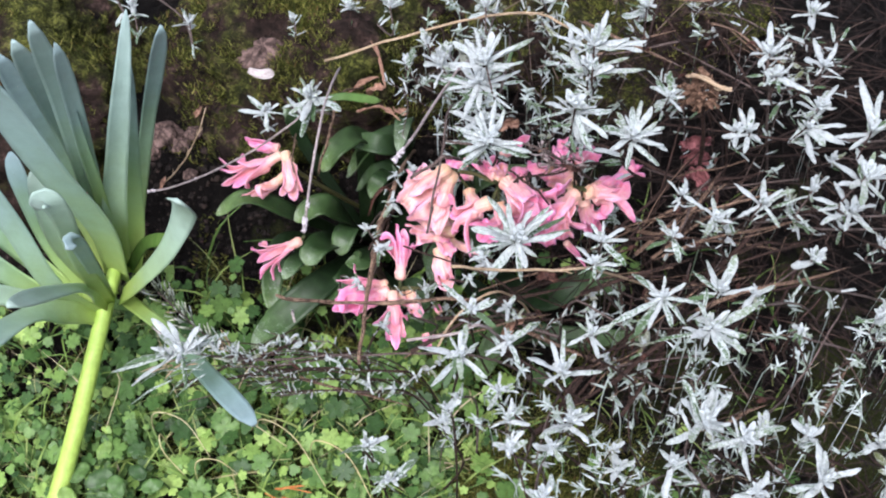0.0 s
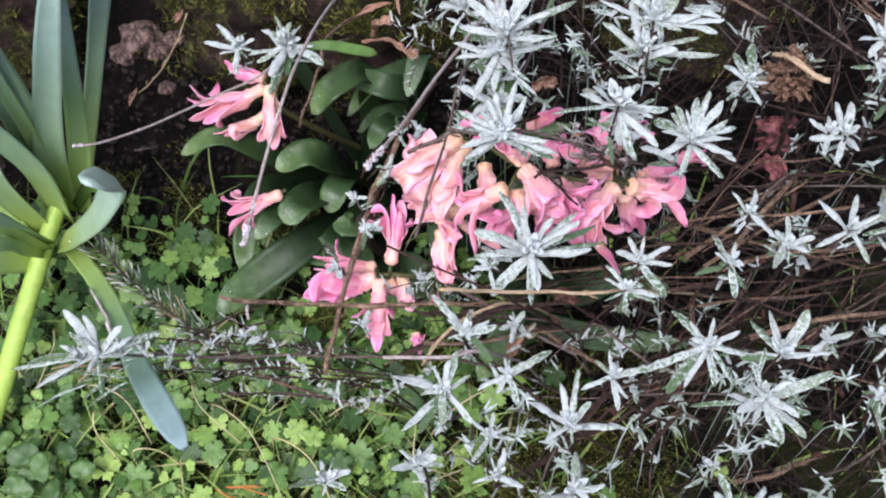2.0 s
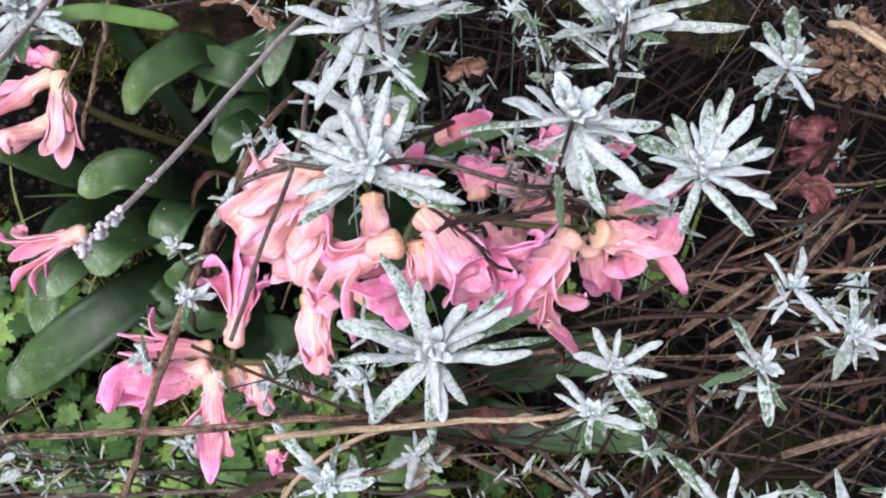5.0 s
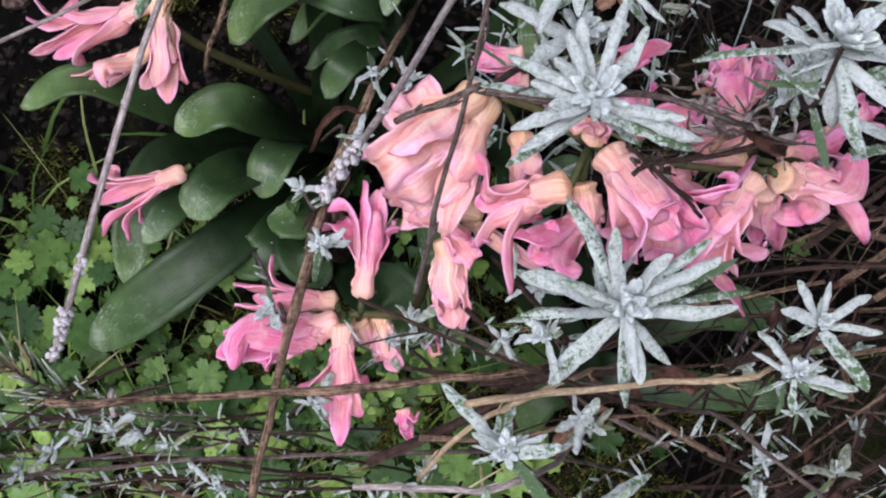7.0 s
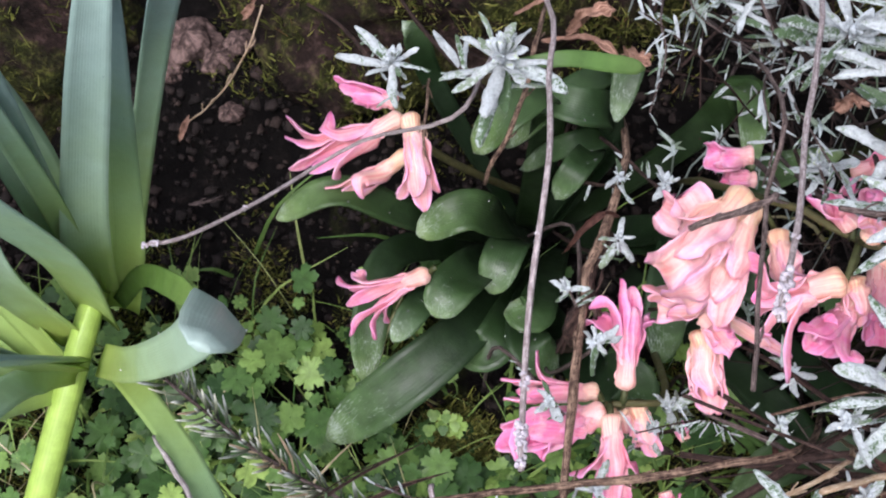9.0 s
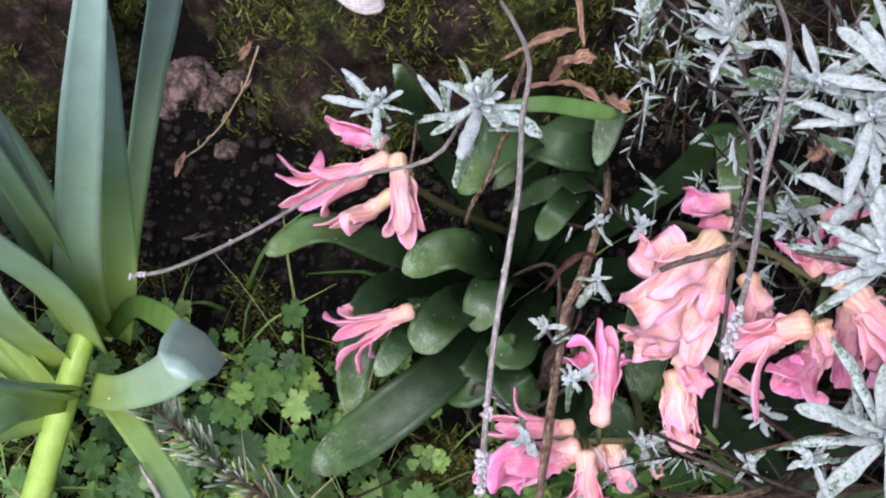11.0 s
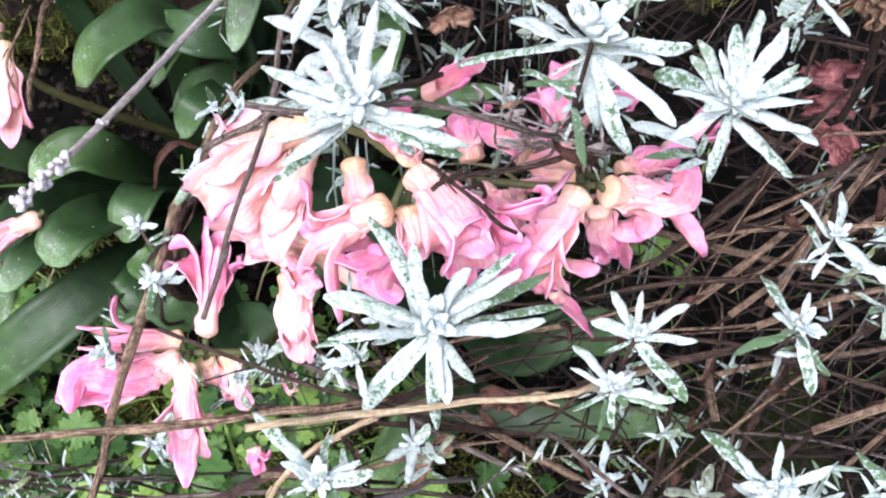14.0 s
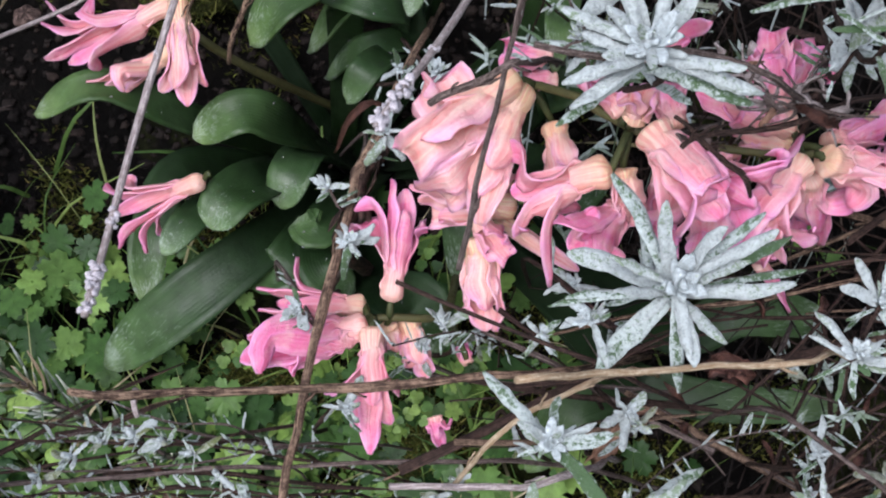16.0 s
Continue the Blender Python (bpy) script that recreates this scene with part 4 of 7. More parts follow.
floret(spike_a, (-0.0867, 0.2111, 0.1190), (-0.0976, 0.2057, 0.1176), [((-0.1254, 0.2141, 0.1160),), ((-0.1254, 0.2054, 0.1180),), ((-0.1241, 0.1955, 0.1140),), ((-0.1185, 0.1962, 0.1100),), ((-0.1098, 0.2033, 0.1250), (-0.1103, 0.2119, 0.1220)), ((-0.1076, 0.1929, 0.1200), (-0.1077, 0.1929, 0.1130))], 0.0031, M_PETAL, 1.0, 6)
floret(spike_a, (-0.0846, 0.2104, 0.1220), (-0.0832, 0.1989, 0.1213), [((-0.0891, 0.1824, 0.1170),), ((-0.0806, 0.1773, 0.1180),), ((-0.0758, 0.1845, 0.1160),), ((-0.0832, 0.1789, 0.1250),)], 0.0034, M_PEACH, 1.05, 6)
floret(spike_a, (-0.0855, 0.2019, 0.1100), (-0.0943, 0.1961, 0.1093), [((-0.1133, 0.1917, 0.1070),), ((-0.1005, 0.1892, 0.1180), (-0.1001, 0.1845, 0.1140)), ((-0.1091, 0.1905, 0.1040),), ((-0.1020, 0.1933, 0.1000),)], 0.0028, M_PEACH, 1.0, 6)
floret(spike_a, (-0.0887, 0.2198, 0.1120), (-0.0944, 0.2215, 0.1120), [((-0.1101, 0.2306, 0.1120),), ((-0.1086, 0.2283, 0.1100),), ((-0.1042, 0.2225, 0.1130),), ((-0.0990, 0.2182, 0.1120),)], 0.003, M_DEEP, 0.9, 5)

fallen = floret(None, (-0.0801, 0.1683, 0.0880), (-0.0895, 0.1656, 0.0853), [((-0.1063, 0.1658, 0.0840), (-0.1116, 0.1705, 0.0820)), ((-0.1092, 0.1613, 0.0790),), ((-0.1085, 0.1517, 0.0740),), ((-0.0998, 0.1505, 0.0730),), ((-0.1012, 0.1657, 0.0880), (-0.1039, 0.1692, 0.0850)), ((-0.0952, 0.1568, 0.0720),)], 0.0032, M_PETAL, 0.9, 6, lone='dropped salmon pink floret lying on hyacinth leaves')
pedicel(fallen, (-0.0780, 0.1690, 0.0910), (-0.0803, 0.1682, 0.0882))

spike_b = empty("hyacinth_spike", (-0.0050, 0.1822, 0.0040), "small hyacinth spike with pink florets hanging low", "flower", "hyacinth spikes")
flower_stem(spike_b, [(-0.0050, 0.1837, 0.0000), (-0.0044, 0.1469, 0.0600), (-0.0087, 0.1174, 0.1050), (-0.0211, 0.1132, 0.1150), (-0.0289, 0.1129, 0.1160)], 0.0015, 0.0009)
floret(spike_b, (-0.0225, 0.1159, 0.1190), (-0.0210, 0.1271, 0.1217), [((-0.0219, 0.1479, 0.1280),), ((-0.0179, 0.1473, 0.1240),), ((-0.0259, 0.1389, 0.1280), (-0.0321, 0.1402, 0.1260)), ((-0.0283, 0.1370, 0.1220), (-0.0345, 0.1368, 0.1190)), ((-0.0165, 0.1342, 0.1180), (-0.0132, 0.1375, 0.1190))], 0.0031, M_DEEP, 1.1, 6)
floret(spike_b, (-0.0284, 0.1094, 0.1180), (-0.0384, 0.1068, 0.1200), [((-0.0601, 0.1056, 0.1230),), ((-0.0618, 0.0998, 0.1220),), ((-0.0515, 0.1026, 0.1320), (-0.0554, 0.0935, 0.1280)), ((-0.0481, 0.0955, 0.1210),), ((-0.0558, 0.1003, 0.1170),)], 0.0039, M_DEEP, 1.25, 6)
floret(spike_b, (-0.0293, 0.1175, 0.1130), (-0.0368, 0.1175, 0.1137), [((-0.0591, 0.1217, 0.1160),), ((-0.0586, 0.1159, 0.1150),), ((-0.0463, 0.1212, 0.1190), (-0.0479, 0.1293, 0.1190)), ((-0.0540, 0.1202, 0.1080),)], 0.0029, M_PETAL, 0.9, 6)
floret(spike_b, (-0.0274, 0.1088, 0.1210), (-0.0273, 0.0996, 0.1196), [((-0.0284, 0.0771, 0.1110),), ((-0.0336, 0.0940, 0.1190), (-0.0398, 0.0927, 0.1140)), ((-0.0228, 0.0933, 0.1190), (-0.0207, 0.0948, 0.1160)), ((-0.0228, 0.0860, 0.1080),), ((-0.0329, 0.0857, 0.1060),)], 0.0033, M_PETAL, 1.0, 6)
floret(spike_b, (-0.0180, 0.1161, 0.1080), (-0.0164, 0.1085, 0.1073), [((-0.0146, 0.1011, 0.1060),), ((-0.0131, 0.0992, 0.1040),), ((-0.0180, 0.1028, 0.1030),)], 0.0034, M_PEACH, 1.0, 6)
floret(spike_b, (-0.0114, 0.0890, 0.1040), (-0.0107, 0.0867, 0.1033), [((-0.0091, 0.0796, 0.1000),), ((-0.0066, 0.0881, 0.1040),), ((-0.0125, 0.0876, 0.1010),)], 0.0022, M_DEEP, 0.9, 4)
floret(spike_b, (-0.0014, 0.1072, 0.0920), (-0.0022, 0.1092, 0.0920), [((-0.0047, 0.1127, 0.0920),), ((-0.0026, 0.1136, 0.0900),)], 0.0018, M_DEEP, 0.8, 3)
floret(spike_b, (-0.0238, 0.1125, 0.1120), (-0.0229, 0.1106, 0.1093), [((-0.0214, 0.1066, 0.1060),), ((-0.0238, 0.1072, 0.1050),)], 0.0026, M_PEACH, 0.8, 5)

spike_c = empty("hyacinth_spike", (0.0189, 0.2360, 0.0040), "large leaning hyacinth spike crowded with pink and peach florets", "flower", "hyacinth spikes")
flower_stem(spike_c, [(0.0190, 0.2380, 0.0000), (0.0105, 0.1980, 0.0900), (0.0130, 0.1620, 0.1550), (0.0260, 0.1500, 0.1680), (0.0368, 0.1380, 0.1740), (0.0629, 0.1345, 0.1690), (0.0823, 0.1345, 0.1670), (0.0934, 0.1416, 0.1550)], 0.0014, 0.0008)
floret(spike_c, (0.0097, 0.1578, 0.1650), (0.0000, 0.1471, 0.1698), [((-0.0115, 0.1364, 0.1740), (-0.0159, 0.1356, 0.1680)), ((-0.0118, 0.1345, 0.1660),), ((-0.0055, 0.1370, 0.1620),), ((-0.0054, 0.1462, 0.1700), (-0.0077, 0.1509, 0.1660), (-0.0118, 0.1559, 0.1630)), ((-0.0031, 0.1506, 0.1650), (-0.0063, 0.1573, 0.1650)), ((-0.0128, 0.1352, 0.1760),)], 0.0046, M_PEACH, 1.3, 6)
floret(spike_c, (0.0122, 0.1583, 0.1600), (0.0066, 0.1435, 0.1627), [((0.0008, 0.1236, 0.1520),), ((-0.0061, 0.1307, 0.1660), (-0.0144, 0.1315, 0.1580)), ((-0.0063, 0.1321, 0.1520),), ((-0.0019, 0.1309, 0.1600),), ((0.0069, 0.1406, 0.1500),)], 0.0046, M_PEACH, 1.05, 6)
floret(spike_c, (0.0117, 0.1394, 0.1280), (0.0012, 0.1389, 0.1294), [((-0.0172, 0.1425, 0.1360),), ((-0.0149, 0.1409, 0.1310),), ((-0.0108, 0.1393, 0.1240),)], 0.0036, M_PEACH, 1.1, 5)
floret(spike_c, (0.0014, 0.1329, 0.1240), (0.0018, 0.1247, 0.1213), [((0.0023, 0.1093, 0.1140),), ((0.0055, 0.1093, 0.1140),), ((-0.0005, 0.1123, 0.1160),)], 0.0043, M_PEACH, 1.05, 6)
floret(spike_c, (0.0003, 0.1337, 0.1340), (0.0029, 0.1300, 0.1340), [((0.0084, 0.1234, 0.1310),), ((0.0059, 0.1231, 0.1300),), ((0.0026, 0.1241, 0.1320),)], 0.0034, M_PETAL, 0.9, 5)
floret(spike_c, (0.0314, 0.1274, 0.1740), (0.0215, 0.1263, 0.1713), [((0.0118, 0.1268, 0.1700), (0.0108, 0.1356, 0.1680), (0.0070, 0.1386, 0.1620)), ((0.0083, 0.1269, 0.1640),), ((0.0122, 0.1275, 0.1580),), ((0.0133, 0.1193, 0.1700), (0.0101, 0.1166, 0.1660)), ((0.0168, 0.1164, 0.1680), (0.0172, 0.1062, 0.1550)), ((0.0255, 0.1267, 0.1550),)], 0.004, M_PETAL, 0.9, 6)
floret(spike_c, (0.0375, 0.1267, 0.1600), (0.0317, 0.1207, 0.1614), [((0.0250, 0.1171, 0.1700), (0.0277, 0.1190, 0.1710)), ((0.0218, 0.1134, 0.1760), (0.0189, 0.1167, 0.1720)), ((0.0222, 0.1138, 0.1580),), ((0.0293, 0.1077, 0.1720), (0.0333, 0.1063, 0.1720)), ((0.0275, 0.1117, 0.1580),)], 0.0036, M_DEEP, 1.05, 6)
floret(spike_c, (0.0346, 0.1311, 0.1680), (0.0354, 0.1270, 0.1660), [((0.0349, 0.1179, 0.1600),), ((0.0329, 0.1187, 0.1600),), ((0.0373, 0.1202, 0.1580),)], 0.0036, M_PEACH, 0.9, 5)
floret(spike_c, (0.0205, 0.1528, 0.1500), (0.0216, 0.1456, 0.1500), [((0.0241, 0.1350, 0.1460),), ((0.0206, 0.1338, 0.1470),)], 0.0035, M_PEACH, 0.9, 5)
floret(spike_c, (0.0062, 0.1398, 0.1200), (0.0119, 0.1355, 0.1200), [((0.0283, 0.1249, 0.1180),), ((0.0227, 0.1302, 0.1150),)], 0.0026, M_PEACH, 0.8, 3)
floret(spike_c, (0.0355, 0.1347, 0.1850), (0.0364, 0.1357, 0.1884), [((0.0395, 0.1367, 0.1940),), ((0.0341, 0.1370, 0.1950),), ((0.0311, 0.1352, 0.1920),)], 0.003, M_PEACH, 1.0, 4)
floret(spike_c, (0.0350, 0.1417, 0.1750), (0.0316, 0.1451, 0.1770), [((0.0223, 0.1495, 0.1800),), ((0.0279, 0.1518, 0.1800),), ((0.0359, 0.1523, 0.1760),)], 0.003, M_DEEP, 1.0, 4)
floret(spike_c, (0.0403, 0.1627, 0.1650), (0.0444, 0.1615, 0.1718), [((0.0548, 0.1584, 0.1880),), ((0.0511, 0.1588, 0.1800),), ((0.0492, 0.1649, 0.1760),)], 0.0026, M_DEEP, 0.9, 3)
floret(spike_c, (0.0377, 0.1286, 0.1920), (0.0419, 0.1216, 0.1934), [((0.0464, 0.1114, 0.1960), (0.0421, 0.1038, 0.1890)), ((0.0526, 0.1097, 0.1860),), ((0.0427, 0.1146, 0.1860), (0.0405, 0.1141, 0.1800)), ((0.0499, 0.1098, 0.1800),), ((0.0535, 0.1136, 0.1920),)], 0.0046, M_PETAL, 1.15, 6)
floret(spike_c, (0.0515, 0.1295, 0.1760), (0.0556, 0.1226, 0.1801), [((0.0627, 0.1178, 0.1920), (0.0737, 0.1300, 0.1850)), ((0.0616, 0.1157, 0.1920), (0.0657, 0.1218, 0.1900)), ((0.0609, 0.1122, 0.1860),), ((0.0552, 0.1112, 0.1720),), ((0.0592, 0.1106, 0.1760),), ((0.0515, 0.1148, 0.1800),)], 0.0042, M_DEEP, 1.0, 6)
floret(spike_c, (0.0771, 0.1313, 0.1710), (0.0724, 0.1252, 0.1703), [((0.0688, 0.1157, 0.1700), (0.0780, 0.1167, 0.1600)), ((0.0672, 0.1110, 0.1600),), ((0.0710, 0.1120, 0.1580),), ((0.0634, 0.1171, 0.1740), (0.0594, 0.1093, 0.1640)), ((0.0635, 0.1146, 0.1650),)], 0.0043, M_PETAL, 1.05, 6)
floret(spike_c, (0.0826, 0.1326, 0.1680), (0.0896, 0.1329, 0.1639), [((0.0995, 0.1286, 0.1600), (0.1091, 0.1213, 0.1500)), ((0.0987, 0.1315, 0.1640), (0.1043, 0.1402, 0.1600)), ((0.1082, 0.1405, 0.1540),), ((0.0944, 0.1294, 0.1580), (0.0921, 0.1274, 0.1520)), ((0.0984, 0.1370, 0.1620),)], 0.0042, M_PETAL, 1.1, 6)
floret(spike_c, (0.0818, 0.1340, 0.1580), (0.0839, 0.1328, 0.1492), [((0.0935, 0.1310, 0.1200),), ((0.0819, 0.1325, 0.1400),), ((0.0942, 0.1321, 0.1480),), ((0.0881, 0.1308, 0.1250),)], 0.0036, M_DEEP, 1.0, 6)
floret(spike_c, (0.0700, 0.1156, 0.1450), (0.0731, 0.1146, 0.1416), [((0.0819, 0.1095, 0.1250),), ((0.0784, 0.1137, 0.1320),)], 0.002, M_DEEP, 0.9, 2)
floret(spike_c, (0.0759, 0.1512, 0.1580), (0.0748, 0.1556, 0.1607), [((0.0692, 0.1662, 0.1660),), ((0.0760, 0.1701, 0.1640),), ((0.0832, 0.1636, 0.1600),), ((0.0653, 0.1626, 0.1620),), ((0.0802, 0.1696, 0.1580),)], 0.004, M_DEEP, 1.15, 6)
floret(spike_c, (0.0770, 0.1432, 0.1650), (0.0706, 0.1437, 0.1684), [((0.0528, 0.1483, 0.1740),), ((0.0597, 0.1462, 0.1700),), ((0.0607, 0.1453, 0.1760),), ((0.0638, 0.1416, 0.1650),)], 0.0038, M_PETAL, 1.0, 6)
floret(spike_c, (0.0790, 0.1407, 0.1600), (0.0742, 0.1422, 0.1600), [((0.0636, 0.1439, 0.1600),), ((0.0664, 0.1403, 0.1580),), ((0.0647, 0.1400, 0.1550),)], 0.004, M_PEACH, 1.1, 5)
floret(spike_c, (0.0897, 0.1446, 0.1500), (0.0948, 0.1478, 0.1486), [((0.1096, 0.1542, 0.1460),), ((0.0962, 0.1542, 0.1480),), ((0.1073, 0.1498, 0.1420),), ((0.1015, 0.1520, 0.1500),)], 0.0036, M_DEEP, 1.1, 6)
floret(spike_c, (0.0780, 0.1586, 0.1500), (0.0819, 0.1650, 0.1486), [((0.0959, 0.1765, 0.1450),), ((0.0912, 0.1794, 0.1460),), ((0.0954, 0.1683, 0.1440),)], 0.0034, M_DEEP, 1.1, 6)
floret(spike_c, (0.1038, 0.1540, 0.1420), (0.1089, 0.1586, 0.1406), [((0.1224, 0.1671, 0.1360),), ((0.1181, 0.1706, 0.1360),), ((0.1216, 0.1611, 0.1340),)], 0.0032, M_DEEP, 1.0, 6)
floret(spike_c, (0.0486, 0.1422, 0.1500), (0.0477, 0.1348, 0.1466), [((0.0447, 0.1228, 0.1380),), ((0.0494, 0.1219, 0.1360),), ((0.0520, 0.1237, 0.1400),)], 0.0036, M_DEEP, 1.0, 6)
floret(spike_c, (0.0620, 0.1422, 0.1500), (0.0607, 0.1340, 0.1486), [((0.0563, 0.1205, 0.1400),), ((0.0626, 0.1196, 0.1380),), ((0.0664, 0.1206, 0.1420),)], 0.0036, M_DEEP, 1.0, 6)
floret(spike_c, (0.0519, 0.1503, 0.1500), (0.0510, 0.1553, 0.1514), [((0.0481, 0.1653, 0.1500),), ((0.0557, 0.1645, 0.1500),), ((0.0449, 0.1603, 0.1500),)], 0.0034, M_DEEP, 1.0, 6)
floret(spike_c, (0.0082, 0.1474, 0.1280), (0.0078, 0.1445, 0.1280), [((0.0070, 0.1388, 0.1260),), ((0.0105, 0.1388, 0.1260),)], 0.003, M_PEACH, 0.9, 4)
floret(spike_c, (0.0244, 0.1917, 0.1200), (0.0190, 0.1915, 0.1200), [((0.0081, 0.1905, 0.1170),), ((0.0102, 0.1980, 0.1180),), ((0.0122, 0.1902, 0.1140),)], 0.0032, M_DEEP, 1.1, 5)
floret(spike_c, (0.0263, 0.1869, 0.1120), (0.0226, 0.1871, 0.1120), [((0.0143, 0.1870, 0.1100),), ((0.0161, 0.1903, 0.1100),)], 0.0028, M_DEEP, 1.0, 4)



# ---- glaucous plant ----
glauc = empty("glaucous_plant", (-0.2418, 0.0564, 0.0100), "plant with blue green waxy strap leaves on yellow green stalk", "plant")
part("stalk", tube([(-0.2618, -0.0218, 0.0000), (-0.2424, 0.0352, 0.0200), (-0.2236, 0.0788, 0.0450), (-0.2082, 0.1184, 0.0680), (-0.1980, 0.1501, 0.0800), (-0.1918, 0.1726, 0.0840)], 0.0062, 0.0042, 12, 20, (), 0.02), M_STALK, glauc)


def glauc_leaf(pts, width, face=(0, -0.5, 1), fold=0.3, shape=STRAP, mat=M_GLAUCOUS, twist=0.0):
    made = blade(pts, width, face, shape, fold, 0.0022, 20, 6, 0.03, twist)
    wet(made, 5, 0.1)
    return part("leaf", made, mat, glauc)


glauc_leaf([(-0.1930, 0.1623, 0.0750), (-0.1875, 0.1575, 0.1400), (-0.1964, 0.1525, 0.2050), (-0.2041, 0.1516, 0.2650), (-0.2106, 0.1481, 0.3050)], 0.0245, (-0.3, -0.8, 0.6), 0.25, STRAP, M_GLAUCOUS)
glauc_leaf([(-0.1945, 0.1652, 0.0800), (-0.1867, 0.1625, 0.1800), (-0.1758, 0.1507, 0.2700), (-0.1669, 0.1319, 0.3440)], 0.0115, (0.3, -1, 0.4), 0.3, STRAP, M_GLAUCOUS)
glauc_leaf([(-0.1938, 0.1669, 0.0800), (-0.1829, 0.1621, 0.1800), (-0.1718, 0.1511, 0.2600), (-0.1633, 0.1390, 0.3200)], 0.0095, (0.5, -1, 0.3), 0.35, STRAP, M_GLAUCOUS)
glauc_leaf([(-0.1923, 0.1677, 0.0850), (-0.1827, 0.1614, 0.1700), (-0.1753, 0.1527, 0.2400), (-0.1704, 0.1517, 0.2750)], 0.0085, (0.3, -1, 0.4), 0.5, TAPER, M_YOUNG)
glauc_leaf([(-0.1959, 0.1689, 0.0750), (-0.1942, 0.1852, 0.1500), (-0.1928, 0.1768, 0.2350), (-0.1897, 0.1604, 0.3000)], 0.0135, (0.3, -1, 0.3), 0.3, STRAP, M_GLAUCOUS)
glauc_leaf([(-0.1974, 0.1704, 0.0700), (-0.2047, 0.1988, 0.1400), (-0.2131, 0.2004, 0.2000), (-0.2156, 0.1962, 0.2500)], 0.014, (0.3, -1, 0.3), 0.3, STRAP, M_GLAUCOUS)
glauc_leaf([(-0.1993, 0.1720, 0.0650), (-0.2214, 0.2130, 0.1100), (-0.2411, 0.2291, 0.1500), (-0.2583, 0.2385, 0.1800)], 0.016, (0.3, -1, 0.3), 0.3, STRAP, M_GLAUCOUS)
glauc_leaf([(-0.1945, 0.1690, 0.0760), (-0.1835, 0.1639, 0.1300), (-0.1755, 0.1650, 0.1640), (-0.1599, 0.1722, 0.2200), (-0.1493, 0.1850, 0.2560), (-0.1440, 0.1960, 0.2750)], 0.0165, (0.25, -1, 0.3), 0.35, TAPER, M_GLAUCOUS)
glauc_leaf([(-0.1860, 0.1660, 0.0740), (-0.1760, 0.1734, 0.1100), (-0.1701, 0.1812, 0.1420), (-0.1628, 0.1830, 0.1780), (-0.1545, 0.1830, 0.2150), (-0.1480, 0.1840, 0.2450)], 0.0130, (-0.1, -1, 0.4), 0.35, TAPER, M_YOUNG)
glauc_leaf([(-0.1851, 0.1740, 0.0740), (-0.1720, 0.1950, 0.1200), (-0.1570, 0.2060, 0.1700), (-0.1465, 0.2050, 0.2040), (-0.1376, 0.2000, 0.2340), (-0.1285, 0.1910, 0.2660)], 0.0105, (0.5, -1, 0.3), 0.35, STRAP, M_GLAUCOUS)
glauc_leaf([(-0.1971, 0.1398, 0.0850), (-0.1890, 0.1154, 0.1700), (-0.1775, 0.0950, 0.2500), (-0.1801, 0.0926, 0.2680), (-0.1867, 0.0940, 0.2580)], 0.0115, (0.2, -0.9, 0.6), 0.2, STRAP, M_GLAUCOUS)
glauc_leaf([(-0.1959, 0.1429, 0.0850), (-0.1861, 0.1183, 0.1600), (-0.1779, 0.0961, 0.2250), (-0.1784, 0.0848, 0.2350)], 0.009, (0.2, -0.9, 0.6), 0.2, STRAP, M_GLAUCOUS)
glauc_leaf([(-0.1993, 0.1406, 0.0800), (-0.1971, 0.1167, 0.1400), (-0.1980, 0.0804, 0.2000), (-0.2026, 0.0531, 0.2400)], 0.0115, (0.1, -0.4, 1), 0.25, STRAP, M_GLAUCOUS)
glauc_leaf([(-0.2030, 0.1405, 0.0700), (-0.2190, 0.1345, 0.1200), (-0.2289, 0.1468, 0.1700), (-0.2391, 0.1547, 0.2200), (-0.2472, 0.1576, 0.2500)], 0.0165, (-0.2, -0.8, 0.6), 0.3, STRAP, M_GLAUCOUS)
glauc_leaf([(-0.2051, 0.1407, 0.0700), (-0.2247, 0.1150, 0.1200), (-0.2364, 0.0741, 0.1700), (-0.2516, 0.0475, 0.2000)], 0.018, (-0.1, -0.5, 1), 0.3, STRAP, M_GLAUCOUS)
glauc_leaf([(-0.2092, 0.1438, 0.0600), (-0.2381, 0.1423, 0.0900), (-0.2675, 0.1370, 0.1200), (-0.2862, 0.1331, 0.1400)], 0.014, (-0.1, -0.7, 0.8), 0.3, STRAP, M_GLAUCOUS)
glauc_leaf([(-0.2047, 0.1457, 0.0700), (-0.2269, 0.1710, 0.1000), (-0.2333, 0.1871, 0.1400), (-0.2367, 0.2006, 0.1600)], 0.0135, (-0.3, -0.9, 0.5), 0.3, STRAP, M_YOUNG)
glauc_leaf([(-0.2008, 0.1554, 0.0700), (-0.2123, 0.1593, 0.1200), (-0.2117, 0.1640, 0.1600), (-0.2088, 0.1670, 0.1900)], 0.021, (-0.2, -0.9, 0.5), 0.3, STRAP, M_GLAUCOUS)
glauc_leaf([(-0.2101, 0.1439, 0.0600), (-0.2420, 0.1555, 0.0800), (-0.2667, 0.1689, 0.1000), (-0.2829, 0.1756, 0.1200)], 0.017, (-0.2, -0.9, 0.6), 0.3, STRAP, M_YOUNG)
glauc_leaf([(-0.2085, 0.1471, 0.0600), (-0.2436, 0.1761, 0.0800), (-0.2688, 0.1962, 0.1000), (-0.2840, 0.2076, 0.1200)], 0.017, (-0.2, -0.9, 0.6), 0.3, STRAP, M_YOUNG)
